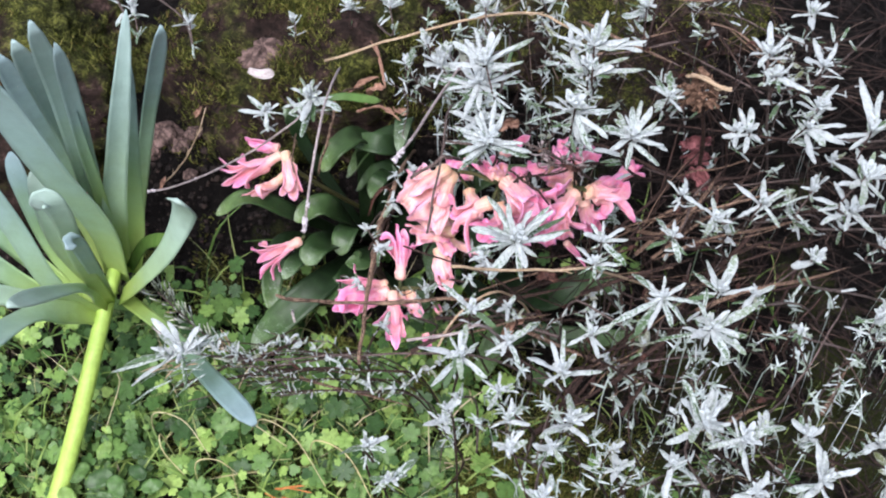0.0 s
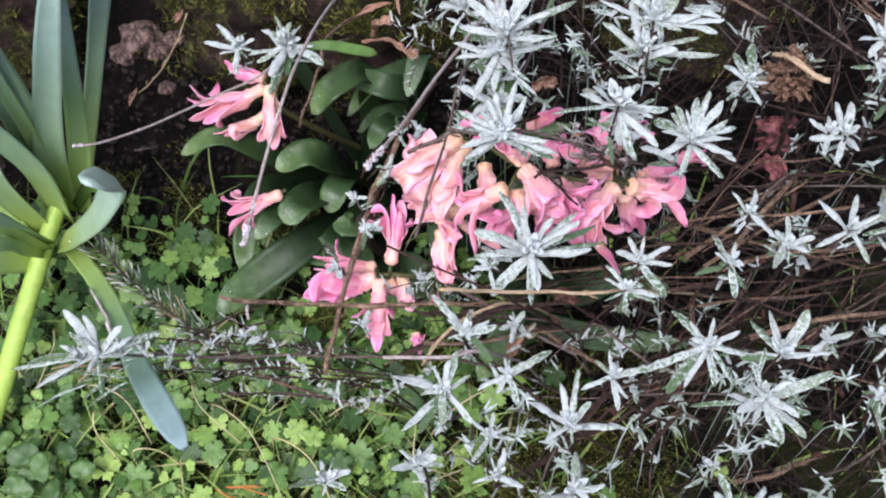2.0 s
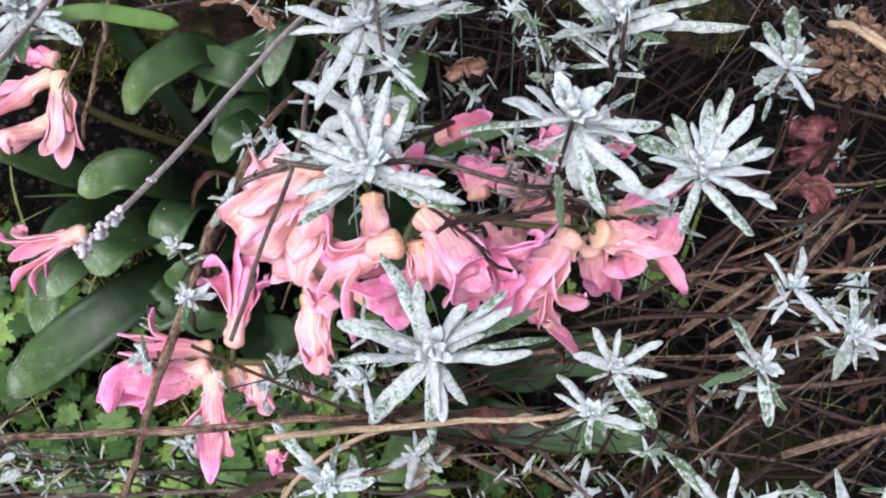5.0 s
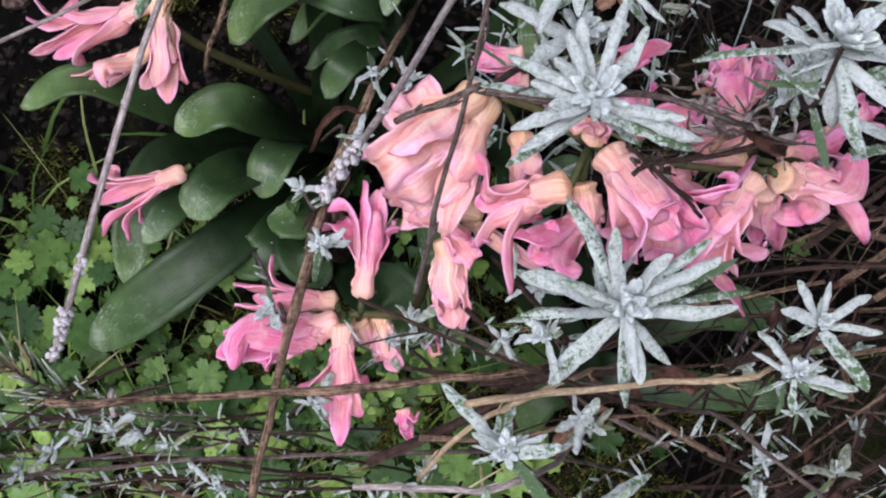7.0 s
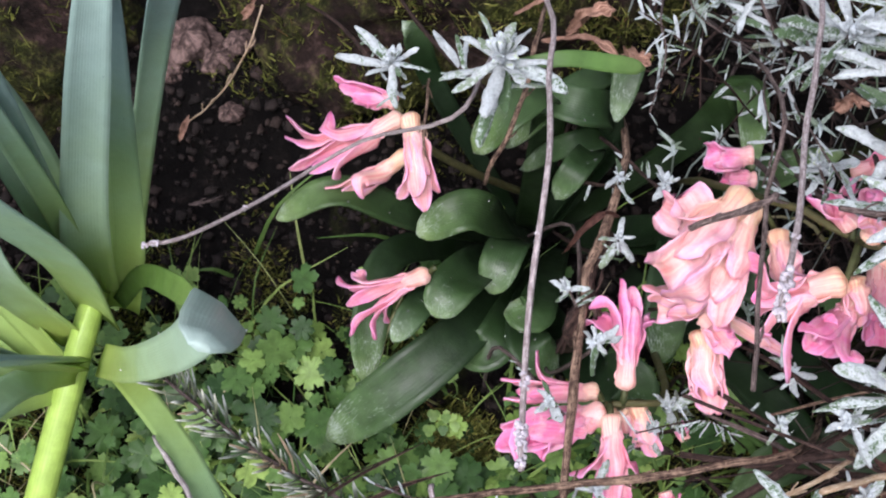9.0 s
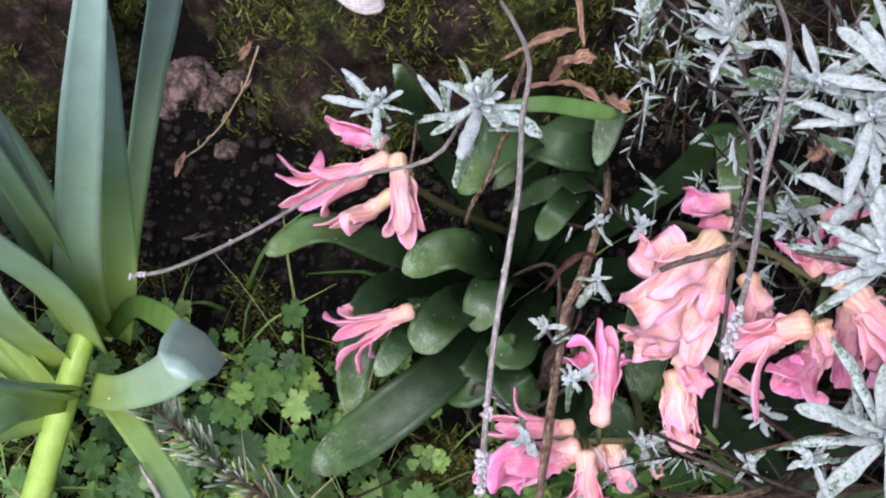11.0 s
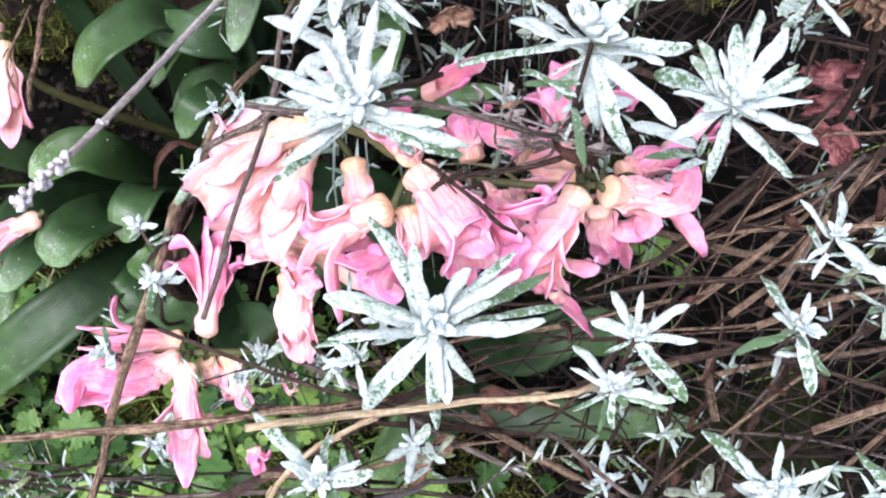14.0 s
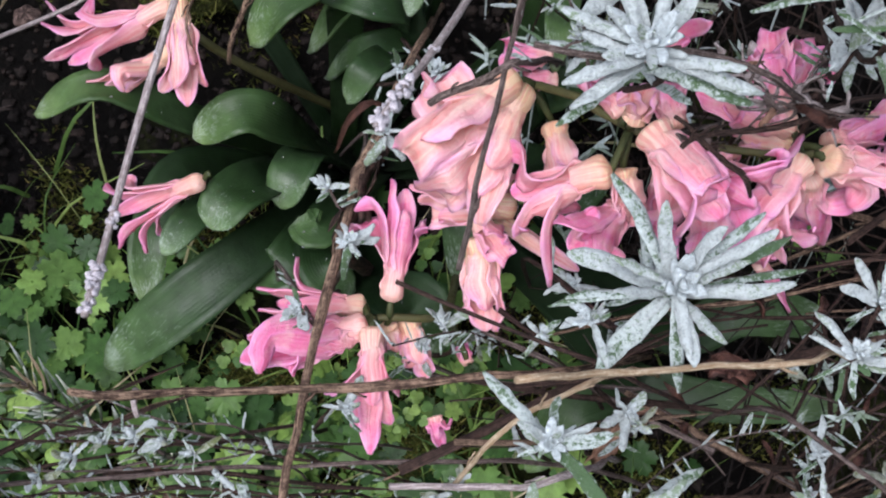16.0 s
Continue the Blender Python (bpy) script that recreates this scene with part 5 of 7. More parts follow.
glauc_leaf([(-0.1887, 0.1424, 0.0850), (-0.1667, 0.1254, 0.1313), (-0.1422, 0.1148, 0.1770), (-0.1246, 0.1085, 0.2211), (-0.1182, 0.0820, 0.2715)], 0.0145, (0.76, -0.18, -0.38), -0.1, SPOON, M_GLAUCOUS, 1.52)
glauc_leaf([(-0.1854, 0.1650, 0.0800), (-0.1720, 0.1640, 0.1050), (-0.1570, 0.1510, 0.1300), (-0.1450, 0.1385, 0.1450)], 0.0085, (0, -0.5, 1), 0.3, STRAP, M_GRASSLEAF)
glauc_leaf([(-0.1885, 0.1463, 0.0720), (-0.1583, 0.1073, 0.1000), (-0.1284, 0.0577, 0.1400), (-0.1008, 0.0175, 0.1600)], 0.0128, (0.3, -0.2, 1), 0.2, SPOON, M_YOUNG)

# ---- silver shrub ----
shrub = empty("silver_shrub", (0.13, 0.12, 0.0), "low shrub with white felted leaf rosettes on thin brown stems", "shrub")
rosette(shrub, (0.0279, 0.1106, 0.2580), 0.0185, 8, (-0.1, -0.15, 1), 14, 1.4, tips=[(0.0124, 0.1164, 0.2620, 0), (0.0250, 0.1237, 0.2620, 0), (0.0226, 0.1182, 0.2650, 0), (0.0326, 0.1225, 0.2700, 0), (0.0355, 0.1179, 0.2680, 0), (0.0428, 0.1054, 0.2600, 0), (0.0471, 0.1027, 0.2560, 0), (0.0464, 0.1036, 0.2500, 1), (0.0207, 0.1054, 0.2600, 0), (0.0131, 0.1049, 0.2560, 0), (0.0138, 0.1024, 0.2520, 0), (0.0121, 0.1016, 0.2460, 1), (0.0068, 0.1176, 0.2500, 1), (0.0213, 0.1143, 0.2640, 0), (0.0172, 0.1126, 0.2600, 0)])
rosette(shrub, (0.0396, 0.0892, 0.2000), 0.0200, 9, (0.05, -0.25, 1), 14, 1.4, tips=[(0.0268, 0.0917, 0.2100, 0), (0.0361, 0.1011, 0.2120, 0), (0.0286, 0.1120, 0.2060, 1), (0.0570, 0.1022, 0.2060, 1), (0.0571, 0.0947, 0.2130, 0), (0.0648, 0.1014, 0.1990, 1), (0.0627, 0.0867, 0.2030, 0), (0.0463, 0.0779, 0.2050, 0), (0.0428, 0.0721, 0.1960, 0), (0.0386, 0.0695, 0.1880, 1), (0.0179, 0.0908, 0.1970, 1), (0.0132, 0.0886, 0.1930, 1), (0.0167, 0.0961, 0.1990, 0), (0.0270, 0.0849, 0.2090, 0), (0.0248, 0.0805, 0.1880, 0), (0.0241, 0.0777, 0.1800, 1), (0.0674, 0.0948, 0.1950, 1), (0.0397, 0.0754, 0.2020, 0), (0.0465, 0.0957, 0.2130, 0), (0.0503, 0.0892, 0.2120, 0)])
rosette(shrub, (0.0695, 0.1140, 0.2720), 0.0200, 9, (0.0, 0.1, 1), 16, 1.4, tips=[(0.0559, 0.1163, 0.2740, 0), (0.0808, 0.1088, 0.2720, 0), (0.0782, 0.1111, 0.2760, 0), (0.0837, 0.1013, 0.2620, 0), (0.0753, 0.0984, 0.2550, 1), (0.0618, 0.1132, 0.2620, 1), (0.0452, 0.1204, 0.2580, 1), (0.0668, 0.1156, 0.2800, 0), (0.0730, 0.1155, 0.2800, 0), (0.0885, 0.1173, 0.2620, 1), (0.0624, 0.1114, 0.2740, 0), (0.0706, 0.1084, 0.2520, 0), (0.0635, 0.1126, 0.2500, 0), (0.0603, 0.1181, 0.2760, 0)])
rosette(shrub, (0.1005, 0.1195, 0.2360), 0.0170, 8, (0.2, 0.1, 1), 16, 1.4, tips=[(0.0930, 0.1290, 0.2380, 0), (0.1026, 0.1366, 0.2360, 1), (0.1054, 0.1362, 0.2420, 0), (0.1119, 0.1334, 0.2400, 0), (0.1134, 0.1253, 0.2380, 0), (0.1180, 0.1276, 0.2320, 1), (0.1141, 0.1146, 0.2400, 0), (0.1148, 0.1132, 0.2360, 0), (0.1174, 0.1120, 0.2320, 0), (0.1134, 0.1079, 0.2260, 1), (0.0980, 0.1075, 0.2220, 1), (0.0878, 0.1134, 0.2340, 0), (0.0870, 0.1287, 0.2300, 1), (0.0907, 0.1219, 0.2400, 0), (0.0959, 0.1252, 0.2460, 0)])
rosette(shrub, (0.026, 0.128, 0.25), 0.014, 12, (-0.1, 0.1, 1), 15)
rosette(shrub, (-0.058, 0.165, 0.233), 0.0165, 26, (0.0, 0.0, 1), 24, 1.6, tips=[(-0.0716, 0.1603, 0.2350, 0), (-0.0702, 0.1572, 0.2290, 0), (-0.0614, 0.1741, 0.2370, 0), (-0.0562, 0.1663, 0.2430, 0), (-0.0506, 0.1651, 0.2410, 0), (-0.0481, 0.1617, 0.2370, 0), (-0.0433, 0.1559, 0.2310, 1), (-0.0535, 0.1530, 0.2390, 0), (-0.0624, 0.1483, 0.2390, 0), (-0.0638, 0.1439, 0.2290, 1), (-0.0572, 0.1524, 0.2270, 1), (-0.0652, 0.1669, 0.2390, 0), (-0.0605, 0.1542, 0.2450, 0)])
rosette(shrub, (-0.086, 0.187, 0.195), 0.0115, 10, (-0.1, 0.0, 1), 24, 1.0, tips=[(-0.1014, 0.1900, 0.1940, 0), (-0.0956, 0.1980, 0.1960, 0), (-0.0945, 0.1979, 0.1910, 1), (-0.0787, 0.1899, 0.1960, 0), (-0.0759, 0.1851, 0.1940, 1), (-0.0857, 0.1728, 0.1960, 0), (-0.0917, 0.1831, 0.1980, 0), (-0.0824, 0.1838, 0.1900, 1)])
rosette(shrub, (0.1324, 0.0415, 0.2120), 0.0170, 14, (0.2, 0.2, 1), 15, tips=[(0.1277, 0.0567, 0.2150, 0), (0.1423, 0.0558, 0.2180, 0), (0.1501, 0.0433, 0.2120, 0), (0.1287, 0.0468, 0.2180, 0), (0.1232, 0.0562, 0.2080, 1), (0.1237, 0.0426, 0.2100, 0), (0.1362, 0.0443, 0.2200, 0), (0.1174, 0.0402, 0.2080, 1)])
rosette(shrub, (0.1266, 0.0271, 0.2040), 0.0190, 16, (-0.1, -0.1, 1), 15, tips=[(0.1523, 0.0352, 0.2040, 0), (0.1418, 0.0129, 0.1970, 0), (0.1325, 0.0098, 0.2000, 1), (0.0996, 0.0249, 0.1980, 1), (0.1152, 0.0190, 0.2070, 0), (0.1216, 0.0166, 0.2020, 0), (0.1366, 0.0178, 0.2090, 0), (0.1277, 0.0175, 0.2040, 0), (0.1166, 0.0274, 0.2120, 0), (0.1437, 0.0217, 0.2000, 1), (0.1341, 0.0296, 0.2120, 0)])
rosette(shrub, (0.0054, 0.0374, 0.1780), 0.0135, 10, (-0.1, -0.3, 1), 15, tips=[(-0.0154, 0.0411, 0.1810, 0), (0.0152, 0.0438, 0.1760, 0), (-0.0105, 0.0195, 0.1830, 0), (-0.0051, 0.0208, 0.1740, 1), (0.0050, 0.0217, 0.1810, 0), (0.0176, 0.0238, 0.1760, 0), (0.0067, 0.0473, 0.1840, 0), (0.0105, 0.0529, 0.1780, 0), (-0.0037, 0.0347, 0.1810, 0), (0.0015, 0.0441, 0.1840, 0)])
rosette(shrub, (0.0553, 0.0249, 0.1720), 0.0125, 8, (0.1, 0.2, 1), 15, tips=[(0.0387, 0.0335, 0.1750, 0), (0.0754, 0.0279, 0.1700, 0), (0.0445, 0.0170, 0.1770, 0), (0.0511, 0.0385, 0.1780, 0), (0.0572, 0.0459, 0.1780, 0), (0.0636, 0.0353, 0.1700, 0), (0.0564, 0.0179, 0.1680, 1)])
rosette(shrub, (0.0729, 0.0466, 0.1700), 0.0105, 8, (0.1, 0.2, 1), 15, tips=[(0.0657, 0.0512, 0.1730, 0), (0.0751, 0.0319, 0.1680, 0), (0.0849, 0.0483, 0.1750, 0), (0.0602, 0.0396, 0.1700, 0), (0.0715, 0.0541, 0.1760, 0), (0.0789, 0.0374, 0.1680, 0)])
rosette(shrub, (0.0304, 0.0476, 0.1680), 0.0115, 8, (0.1, 0.0, 1), 15, tips=[(0.0435, 0.0537, 0.1710, 0), (0.0376, 0.0526, 0.1660, 0), (0.0293, 0.0510, 0.1740, 0), (0.0186, 0.0427, 0.1680, 0), (0.0360, 0.0351, 0.1640, 1), (0.0264, 0.0392, 0.1660, 0), (0.0486, 0.0593, 0.1640, 1)])
rosette(shrub, (0.0140, 0.0611, 0.1810), 0.0125, 9, (0.0, -0.2, 1), 15, tips=[(-0.0000, 0.0753, 0.1840, 1), (0.0060, 0.0645, 0.1860, 0), (0.0270, 0.0606, 0.1860, 1), (0.0157, 0.0727, 0.1770, 1), (0.0245, 0.0482, 0.1840, 1), (0.0069, 0.0581, 0.1790, 1), (0.0212, 0.0630, 0.1860, 0)])
rosette(shrub, (0.0236, 0.0241, 0.1600), 0.0105, 8, (0.0, 0.1, 1), 15, tips=[(0.0245, 0.0325, 0.1630, 0), (0.0336, 0.0227, 0.1580, 0), (0.0173, 0.0125, 0.1650, 0), (0.0311, 0.0271, 0.1600, 0), (0.0160, 0.0298, 0.1630, 0)])
rosette(shrub, (0.0258, 0.0077, 0.1600), 0.0115, 8, (0.0, 0.1, 1), 15, tips=[(0.0291, 0.0172, 0.1630, 0), (0.0164, 0.0051, 0.1580, 0), (0.0353, 0.0027, 0.1650, 0), (0.0237, 0.0152, 0.1600, 0)])
rosette(shrub, (-0.0061, 0.0144, 0.1500), 0.0105, 8, (0.0, 0.1, 1), 15, tips=[(-0.0127, 0.0186, 0.1530, 0), (0.0002, 0.0230, 0.1480, 0), (-0.0163, 0.0102, 0.1550, 0), (0.0046, 0.0142, 0.1500, 0), (-0.0032, 0.0057, 0.1530, 0)])
rosette(shrub, (0.0835, 0.0871, 0.1920), 0.0105, 8, (0.1, 0.1, 1), 15, tips=[(0.0795, 0.0963, 0.1950, 0), (0.0963, 0.0947, 0.1900, 0), (0.0730, 0.0894, 0.1970, 0), (0.0770, 0.0846, 0.1880, 1), (0.0960, 0.0846, 0.1950, 0), (0.0848, 0.0941, 0.1980, 0), (0.0939, 0.0730, 0.1880, 1)])
rosette(shrub, (0.0783, 0.0769, 0.1880), 0.0105, 9, (-0.1, -0.2, 1), 15, tips=[(0.0706, 0.0860, 0.1910, 0), (0.0695, 0.0824, 0.1860, 0), (0.0695, 0.0734, 0.1840, 1), (0.0773, 0.0686, 0.1840, 1), (0.0906, 0.0731, 0.1910, 0), (0.0898, 0.0727, 0.1860, 0), (0.0830, 0.0776, 0.1940, 0), (0.0803, 0.0740, 0.1930, 0)])
rosette(shrub, (0.1209, 0.0891, 0.1870), 0.0125, 8, (0.1, 0.1, 1), 15, tips=[(0.1065, 0.0853, 0.1830, 1), (0.1142, 0.1034, 0.1830, 1), (0.1218, 0.0952, 0.1920, 0), (0.1222, 0.0745, 0.1830, 1), (0.1260, 0.0787, 0.1830, 1), (0.1170, 0.0898, 0.1940, 0), (0.1216, 0.0854, 0.1930, 0)])
rosette(shrub, (0.0294, 0.1408, 0.2780), 0.0190, 16, (-0.1, 0.3, 1), 15, tips=[(0.0148, 0.1515, 0.2810, 0), (0.0265, 0.1660, 0.2760, 0), (0.0382, 0.1543, 0.2840, 0), (0.0551, 0.1545, 0.2780, 0), (0.0446, 0.1463, 0.2810, 0), (0.0120, 0.1438, 0.2760, 0), (0.0459, 0.1348, 0.2840, 0), (0.0344, 0.1570, 0.2780, 0), (0.0209, 0.1532, 0.2810, 0)])
rosette(shrub, (0.0266, 0.1421, 0.2620), 0.0180, 14, (-0.1, 0.0, 1), 15, tips=[(0.0117, 0.1439, 0.2650, 0), (0.0473, 0.1483, 0.2600, 0), (0.0192, 0.1213, 0.2680, 0), (0.0253, 0.1244, 0.2620, 0), (0.0392, 0.1265, 0.2580, 1), (0.0105, 0.1421, 0.2600, 0), (0.0338, 0.1270, 0.2680, 0)])
rosette(shrub, (0.0828, 0.1466, 0.2760), 0.0200, 18, (0.1, 0.3, 1), 15, tips=[(0.0700, 0.1615, 0.2790, 0), (0.0800, 0.1621, 0.2740, 0), (0.0907, 0.1618, 0.2820, 0), (0.0925, 0.1560, 0.2760, 0), (0.1070, 0.1455, 0.2790, 0), (0.1058, 0.1421, 0.2740, 0), (0.0644, 0.1508, 0.2820, 0), (0.0734, 0.1418, 0.2760, 0), (0.0991, 0.1471, 0.2790, 0), (0.0867, 0.1606, 0.2740, 0)])
rosette(shrub, (0.0796, 0.1396, 0.2680), 0.0180, 14, (0.0, 0.1, 1), 15, tips=[(0.0658, 0.1485, 0.2710, 0), (0.1069, 0.1380, 0.2660, 0), (0.0660, 0.1305, 0.2740, 0), (0.0995, 0.1442, 0.2680, 0), (0.0897, 0.1357, 0.2640, 1)])
rosette(shrub, (0.1276, 0.1567, 0.2150), 0.0105, 7, (0, 0.1, 1), 15, tips=[(0.1188, 0.1628, 0.2180, 0), (0.1200, 0.1491, 0.2130, 0), (0.1311, 0.1437, 0.2210, 0), (0.1356, 0.1565, 0.2150, 0), (0.1283, 0.1625, 0.2180, 0)])
rosette(shrub, (0.1791, 0.1647, 0.2340), 0.0165, 12, (-0.1, 0.4, 1), 15, tips=[(0.1723, 0.1739, 0.2370, 0), (0.1840, 0.1863, 0.2320, 0), (0.1870, 0.1697, 0.2400, 0), (0.1916, 0.1696, 0.2340, 0), (0.1679, 0.1625, 0.2370, 0), (0.1709, 0.1562, 0.2320, 0), (0.1839, 0.1582, 0.2400, 0), (0.1815, 0.1735, 0.2340, 0)])
rosette(shrub, (0.1821, 0.1559, 0.2260), 0.0155, 12, (0.0, 0.2, 1), 15, tips=[(0.1955, 0.1436, 0.2290, 0), (0.1721, 0.1513, 0.2240, 0), (0.1892, 0.1574, 0.2320, 0), (0.1749, 0.1594, 0.2260, 0), (0.1879, 0.1510, 0.2220, 1), (0.1823, 0.1469, 0.2220, 1)])
rosette(shrub, (0.2064, 0.1562, 0.2300), 0.0145, 10, (0.1, 0.4, 1), 15, tips=[(0.2035, 0.1717, 0.2330, 0), (0.2171, 0.1724, 0.2280, 0), (0.1926, 0.1549, 0.2360, 0), (0.2126, 0.1493, 0.2300, 0), (0.2045, 0.1633, 0.2330, 0), (0.2008, 0.1518, 0.2280, 0)])
rosette(shrub, (0.2005, 0.1364, 0.2220), 0.0145, 11, (0.1, 0.3, 1), 15, tips=[(0.2118, 0.1474, 0.2250, 0), (0.2094, 0.1479, 0.2200, 0), (0.1885, 0.1362, 0.2280, 0), (0.1939, 0.1463, 0.2220, 0), (0.1932, 0.1300, 0.2250, 0), (0.2100, 0.1354, 0.2200, 0)])
rosette(shrub, (0.1948, 0.1300, 0.2140), 0.0150, 10, (0.1, 0.0, 1), 15, tips=[(0.2131, 0.1272, 0.2170, 0), (0.2100, 0.1162, 0.2120, 0), (0.1907, 0.1051, 0.2200, 0), (0.1898, 0.1339, 0.2140, 0), (0.2000, 0.1152, 0.2170, 0)])
rosette(shrub, (0.1694, 0.1409, 0.2000), 0.0120, 9, (0, 0.1, 1), 15, tips=[(0.1654, 0.1533, 0.2030, 0), (0.1738, 0.1549, 0.1980, 0), (0.1718, 0.1301, 0.2060, 0), (0.1633, 0.1260, 0.2000, 0), (0.1548, 0.1378, 0.2030, 0)])
rosette(shrub, (0.2124, 0.1004, 0.2500), 0.0190, 15, (0.2, 0.4, 1), 15, tips=[(0.2120, 0.1291, 0.2530, 0), (0.2238, 0.1246, 0.2480, 0), (0.1927, 0.0944, 0.2560, 0), (0.1998, 0.0905, 0.2500, 0), (0.2140, 0.1150, 0.2530, 0), (0.2241, 0.1066, 0.2480, 0)])
rosette(shrub, (0.2051, 0.0777, 0.2450), 0.0210, 18, (0.2, 0.1, 1), 15, tips=[(0.1893, 0.0846, 0.2480, 0), (0.2061, 0.0961, 0.2430, 0), (0.2093, 0.0868, 0.2510, 0), (0.1937, 0.0719, 0.2450, 0), (0.2085, 0.0650, 0.2480, 0), (0.2200, 0.0806, 0.2430, 0), (0.1960, 0.0572, 0.2510, 0)])
rosette(shrub, (0.2020, 0.0736, 0.2220), 0.0165, 14, (0, -0.2, 1), 15, tips=[(0.1867, 0.0822, 0.2250, 0), (0.1861, 0.0691, 0.2200, 0), (0.2064, 0.0589, 0.2280, 0), (0.1984, 0.0913, 0.2220, 0), (0.1960, 0.0610, 0.2250, 0), (0.2150, 0.0767, 0.2200, 0)])
rosette(shrub, (0.1704, 0.1040, 0.1870), 0.0125, 9, (0.1, 0.1, 1), 15, tips=[(0.1583, 0.1155, 0.1900, 0), (0.1757, 0.1205, 0.1850, 0), (0.1796, 0.1075, 0.1930, 0), (0.1888, 0.1105, 0.1870, 0), (0.1557, 0.0950, 0.1900, 0), (0.1773, 0.0902, 0.1850, 0)])
rosette(shrub, (0.1271, 0.1043, 0.2020), 0.0095, 6, (0.1, 0.1, 1), 15, tips=[(0.1223, 0.1116, 0.2050, 0), (0.1314, 0.1153, 0.2000, 0), (0.1350, 0.0930, 0.2080, 0), (0.1214, 0.0998, 0.2020, 0)])
rosette(shrub, (0.1439, 0.0965, 0.1880), 0.0105, 7, (0.1, 0.1, 1), 15, tips=[(0.1375, 0.1006, 0.1910, 0), (0.1448, 0.1089, 0.1860, 0), (0.1537, 0.0968, 0.1940, 0), (0.1524, 0.0932, 0.1880, 0), (0.1344, 0.0844, 0.1910, 0), (0.1444, 0.0884, 0.1860, 0)])
rosette(shrub, (0.2087, 0.1921, 0.2300), 0.0155, 12, (0.1, 0.5, 1), 15, tips=[(0.1982, 0.1907, 0.2330, 0), (0.2088, 0.2036, 0.2280, 0), (0.2158, 0.1930, 0.2360, 0), (0.2196, 0.1846, 0.2300, 0), (0.2023, 0.1756, 0.2330, 0)])
rosette(shrub, (0.112, -0.025, 0.214), 0.025, 28, (0.2, 0.1, 1), 18)
rosette(shrub, (0.130, -0.034, 0.208), 0.020, 20, (0.5, -0.1, 1), 18)
rosette(shrub, (0.109, 0.052, 0.191), 0.0145, 14, (-0.3, 0.2, 1), 15, tips=[(0.0948, 0.0648, 0.1940, 1), (0.1022, 0.0590, 0.1960, 0), (0.0818, 0.0417, 0.1880, 1), (0.0908, 0.0335, 0.1860, 1), (0.1107, 0.0620, 0.1940, 0), (0.1201, 0.0560, 0.1960, 0), (0.1280, 0.0473, 0.1900, 1), (0.1198, 0.0381, 0.1880, 1), (0.1109, 0.0356, 0.1880, 1), (0.0992, 0.0351, 0.1940, 0)])
rosette(shrub, (0.181, 0.054, 0.212), 0.015, 14, (0.1, 0.1, 1), 15)
rosette(shrub, (0.183, 0.043, 0.156), 0.010, 9)
rosette(shrub, (0.024, -0.014, 0.176), 0.014, 14, (-0.1, -0.2, 1), 10)
rosette(shrub, (-0.046, 0.012, 0.134), 0.013, 12, (-0.1, 0.2, 1), 18)
rosette(shrub, (-0.036, -0.006, 0.13), 0.014, 12, (0.2, -0.2, 1), 15)
rosette(shrub, (0.057, -0.001, 0.171), 0.018, 14, (0.2, 0.2, 1), 15)
rosette(shrub, (0.045, -0.012, 0.165), 0.013, 12, (0.0, -0.2, 1), 15)
rosette(shrub, (-0.004, 0.006, 0.183), 0.011, 8, (-0.1, 0.1, 1), 8)
rosette(shrub, (0.0341, 0.0747, 0.1550), 0.0075, 9)
rosette(shrub, (-0.0322, 0.1235, 0.1440), 0.0085, 9, (0, -0.2, 1), 5)
rosette(shrub, (-0.0384, 0.1427, 0.1350), 0.0085, 7, (-0.3, 0, 1), 5)
rosette(shrub, (-0.0230, 0.1565, 0.1400), 0.0085, 7, (0.2, 0.2, 1), 5)
rosette(shrub, (-0.0200, 0.1816, 0.1300), 0.0075, 6)
rosette(shrub, (-0.0089, 0.1687, 0.1500), 0.0085, 6)
rosette(shrub, (-0.0454, 0.1087, 0.1350), 0.008, 9, (-0.2, 0.1, 1), 15)
rosette(shrub, (-0.0336, 0.0851, 0.1250), 0.0085, 10, (0.2, -0.3, 1), 15)
rosette(shrub, (0.0151, 0.0958, 0.1500), 0.0075, 7, (0.1, -0.2, 1), 5)
rosette(shrub, (-0.0149, 0.1058, 0.1100), 0.0085, 7, (0.3, 0.1, 1), 15)
rosette(shrub, (0.0221, 0.0855, 0.1900), 0.011, 9, (-0.5, -0.1, 1), 15)
rosette(shrub, (0.0781, 0.0658, 0.1500), 0.009, 9, (0, 0.1, 1), 20)
rosette(shrub, (0.0734, 0.1265, 0.2300), 0.011, 12, (0.1, 0, 1), 15)
rosette(shrub, (-0.0086, 0.1133, 0.1100), 0.009, 8, (-0.2, 0.5, 1), 15)
rosette(shrub, (0.1625, 0.1417, 0.2000), 0.011, 9, (0, 0.1, 1), 15)
rosette(shrub, (0.1326, 0.1676, 0.2000), 0.013, 10, (0, 0.1, 1), 5)
rosette(shrub, (0.2093, 0.0250, 0.2000), 0.015, 12, (0, 0.1, 1), 15)
rosette(shrub, (0.1646, -0.0282, 0.1900), 0.014, 12, (0, 0.1, 1), 15)
rosette(shrub, (0.1631, -0.0545, 0.2000), 0.02, 18, (0.1, 0.1, 1), 15)
rosette(shrub, (0.1317, -0.0567, 0.2000), 0.015, 14, (0, 0.1, 1), 15)
rosette(shrub, (0.0997, -0.0317, 0.1800), 0.014, 12, (0, 0.1, 1), 15)
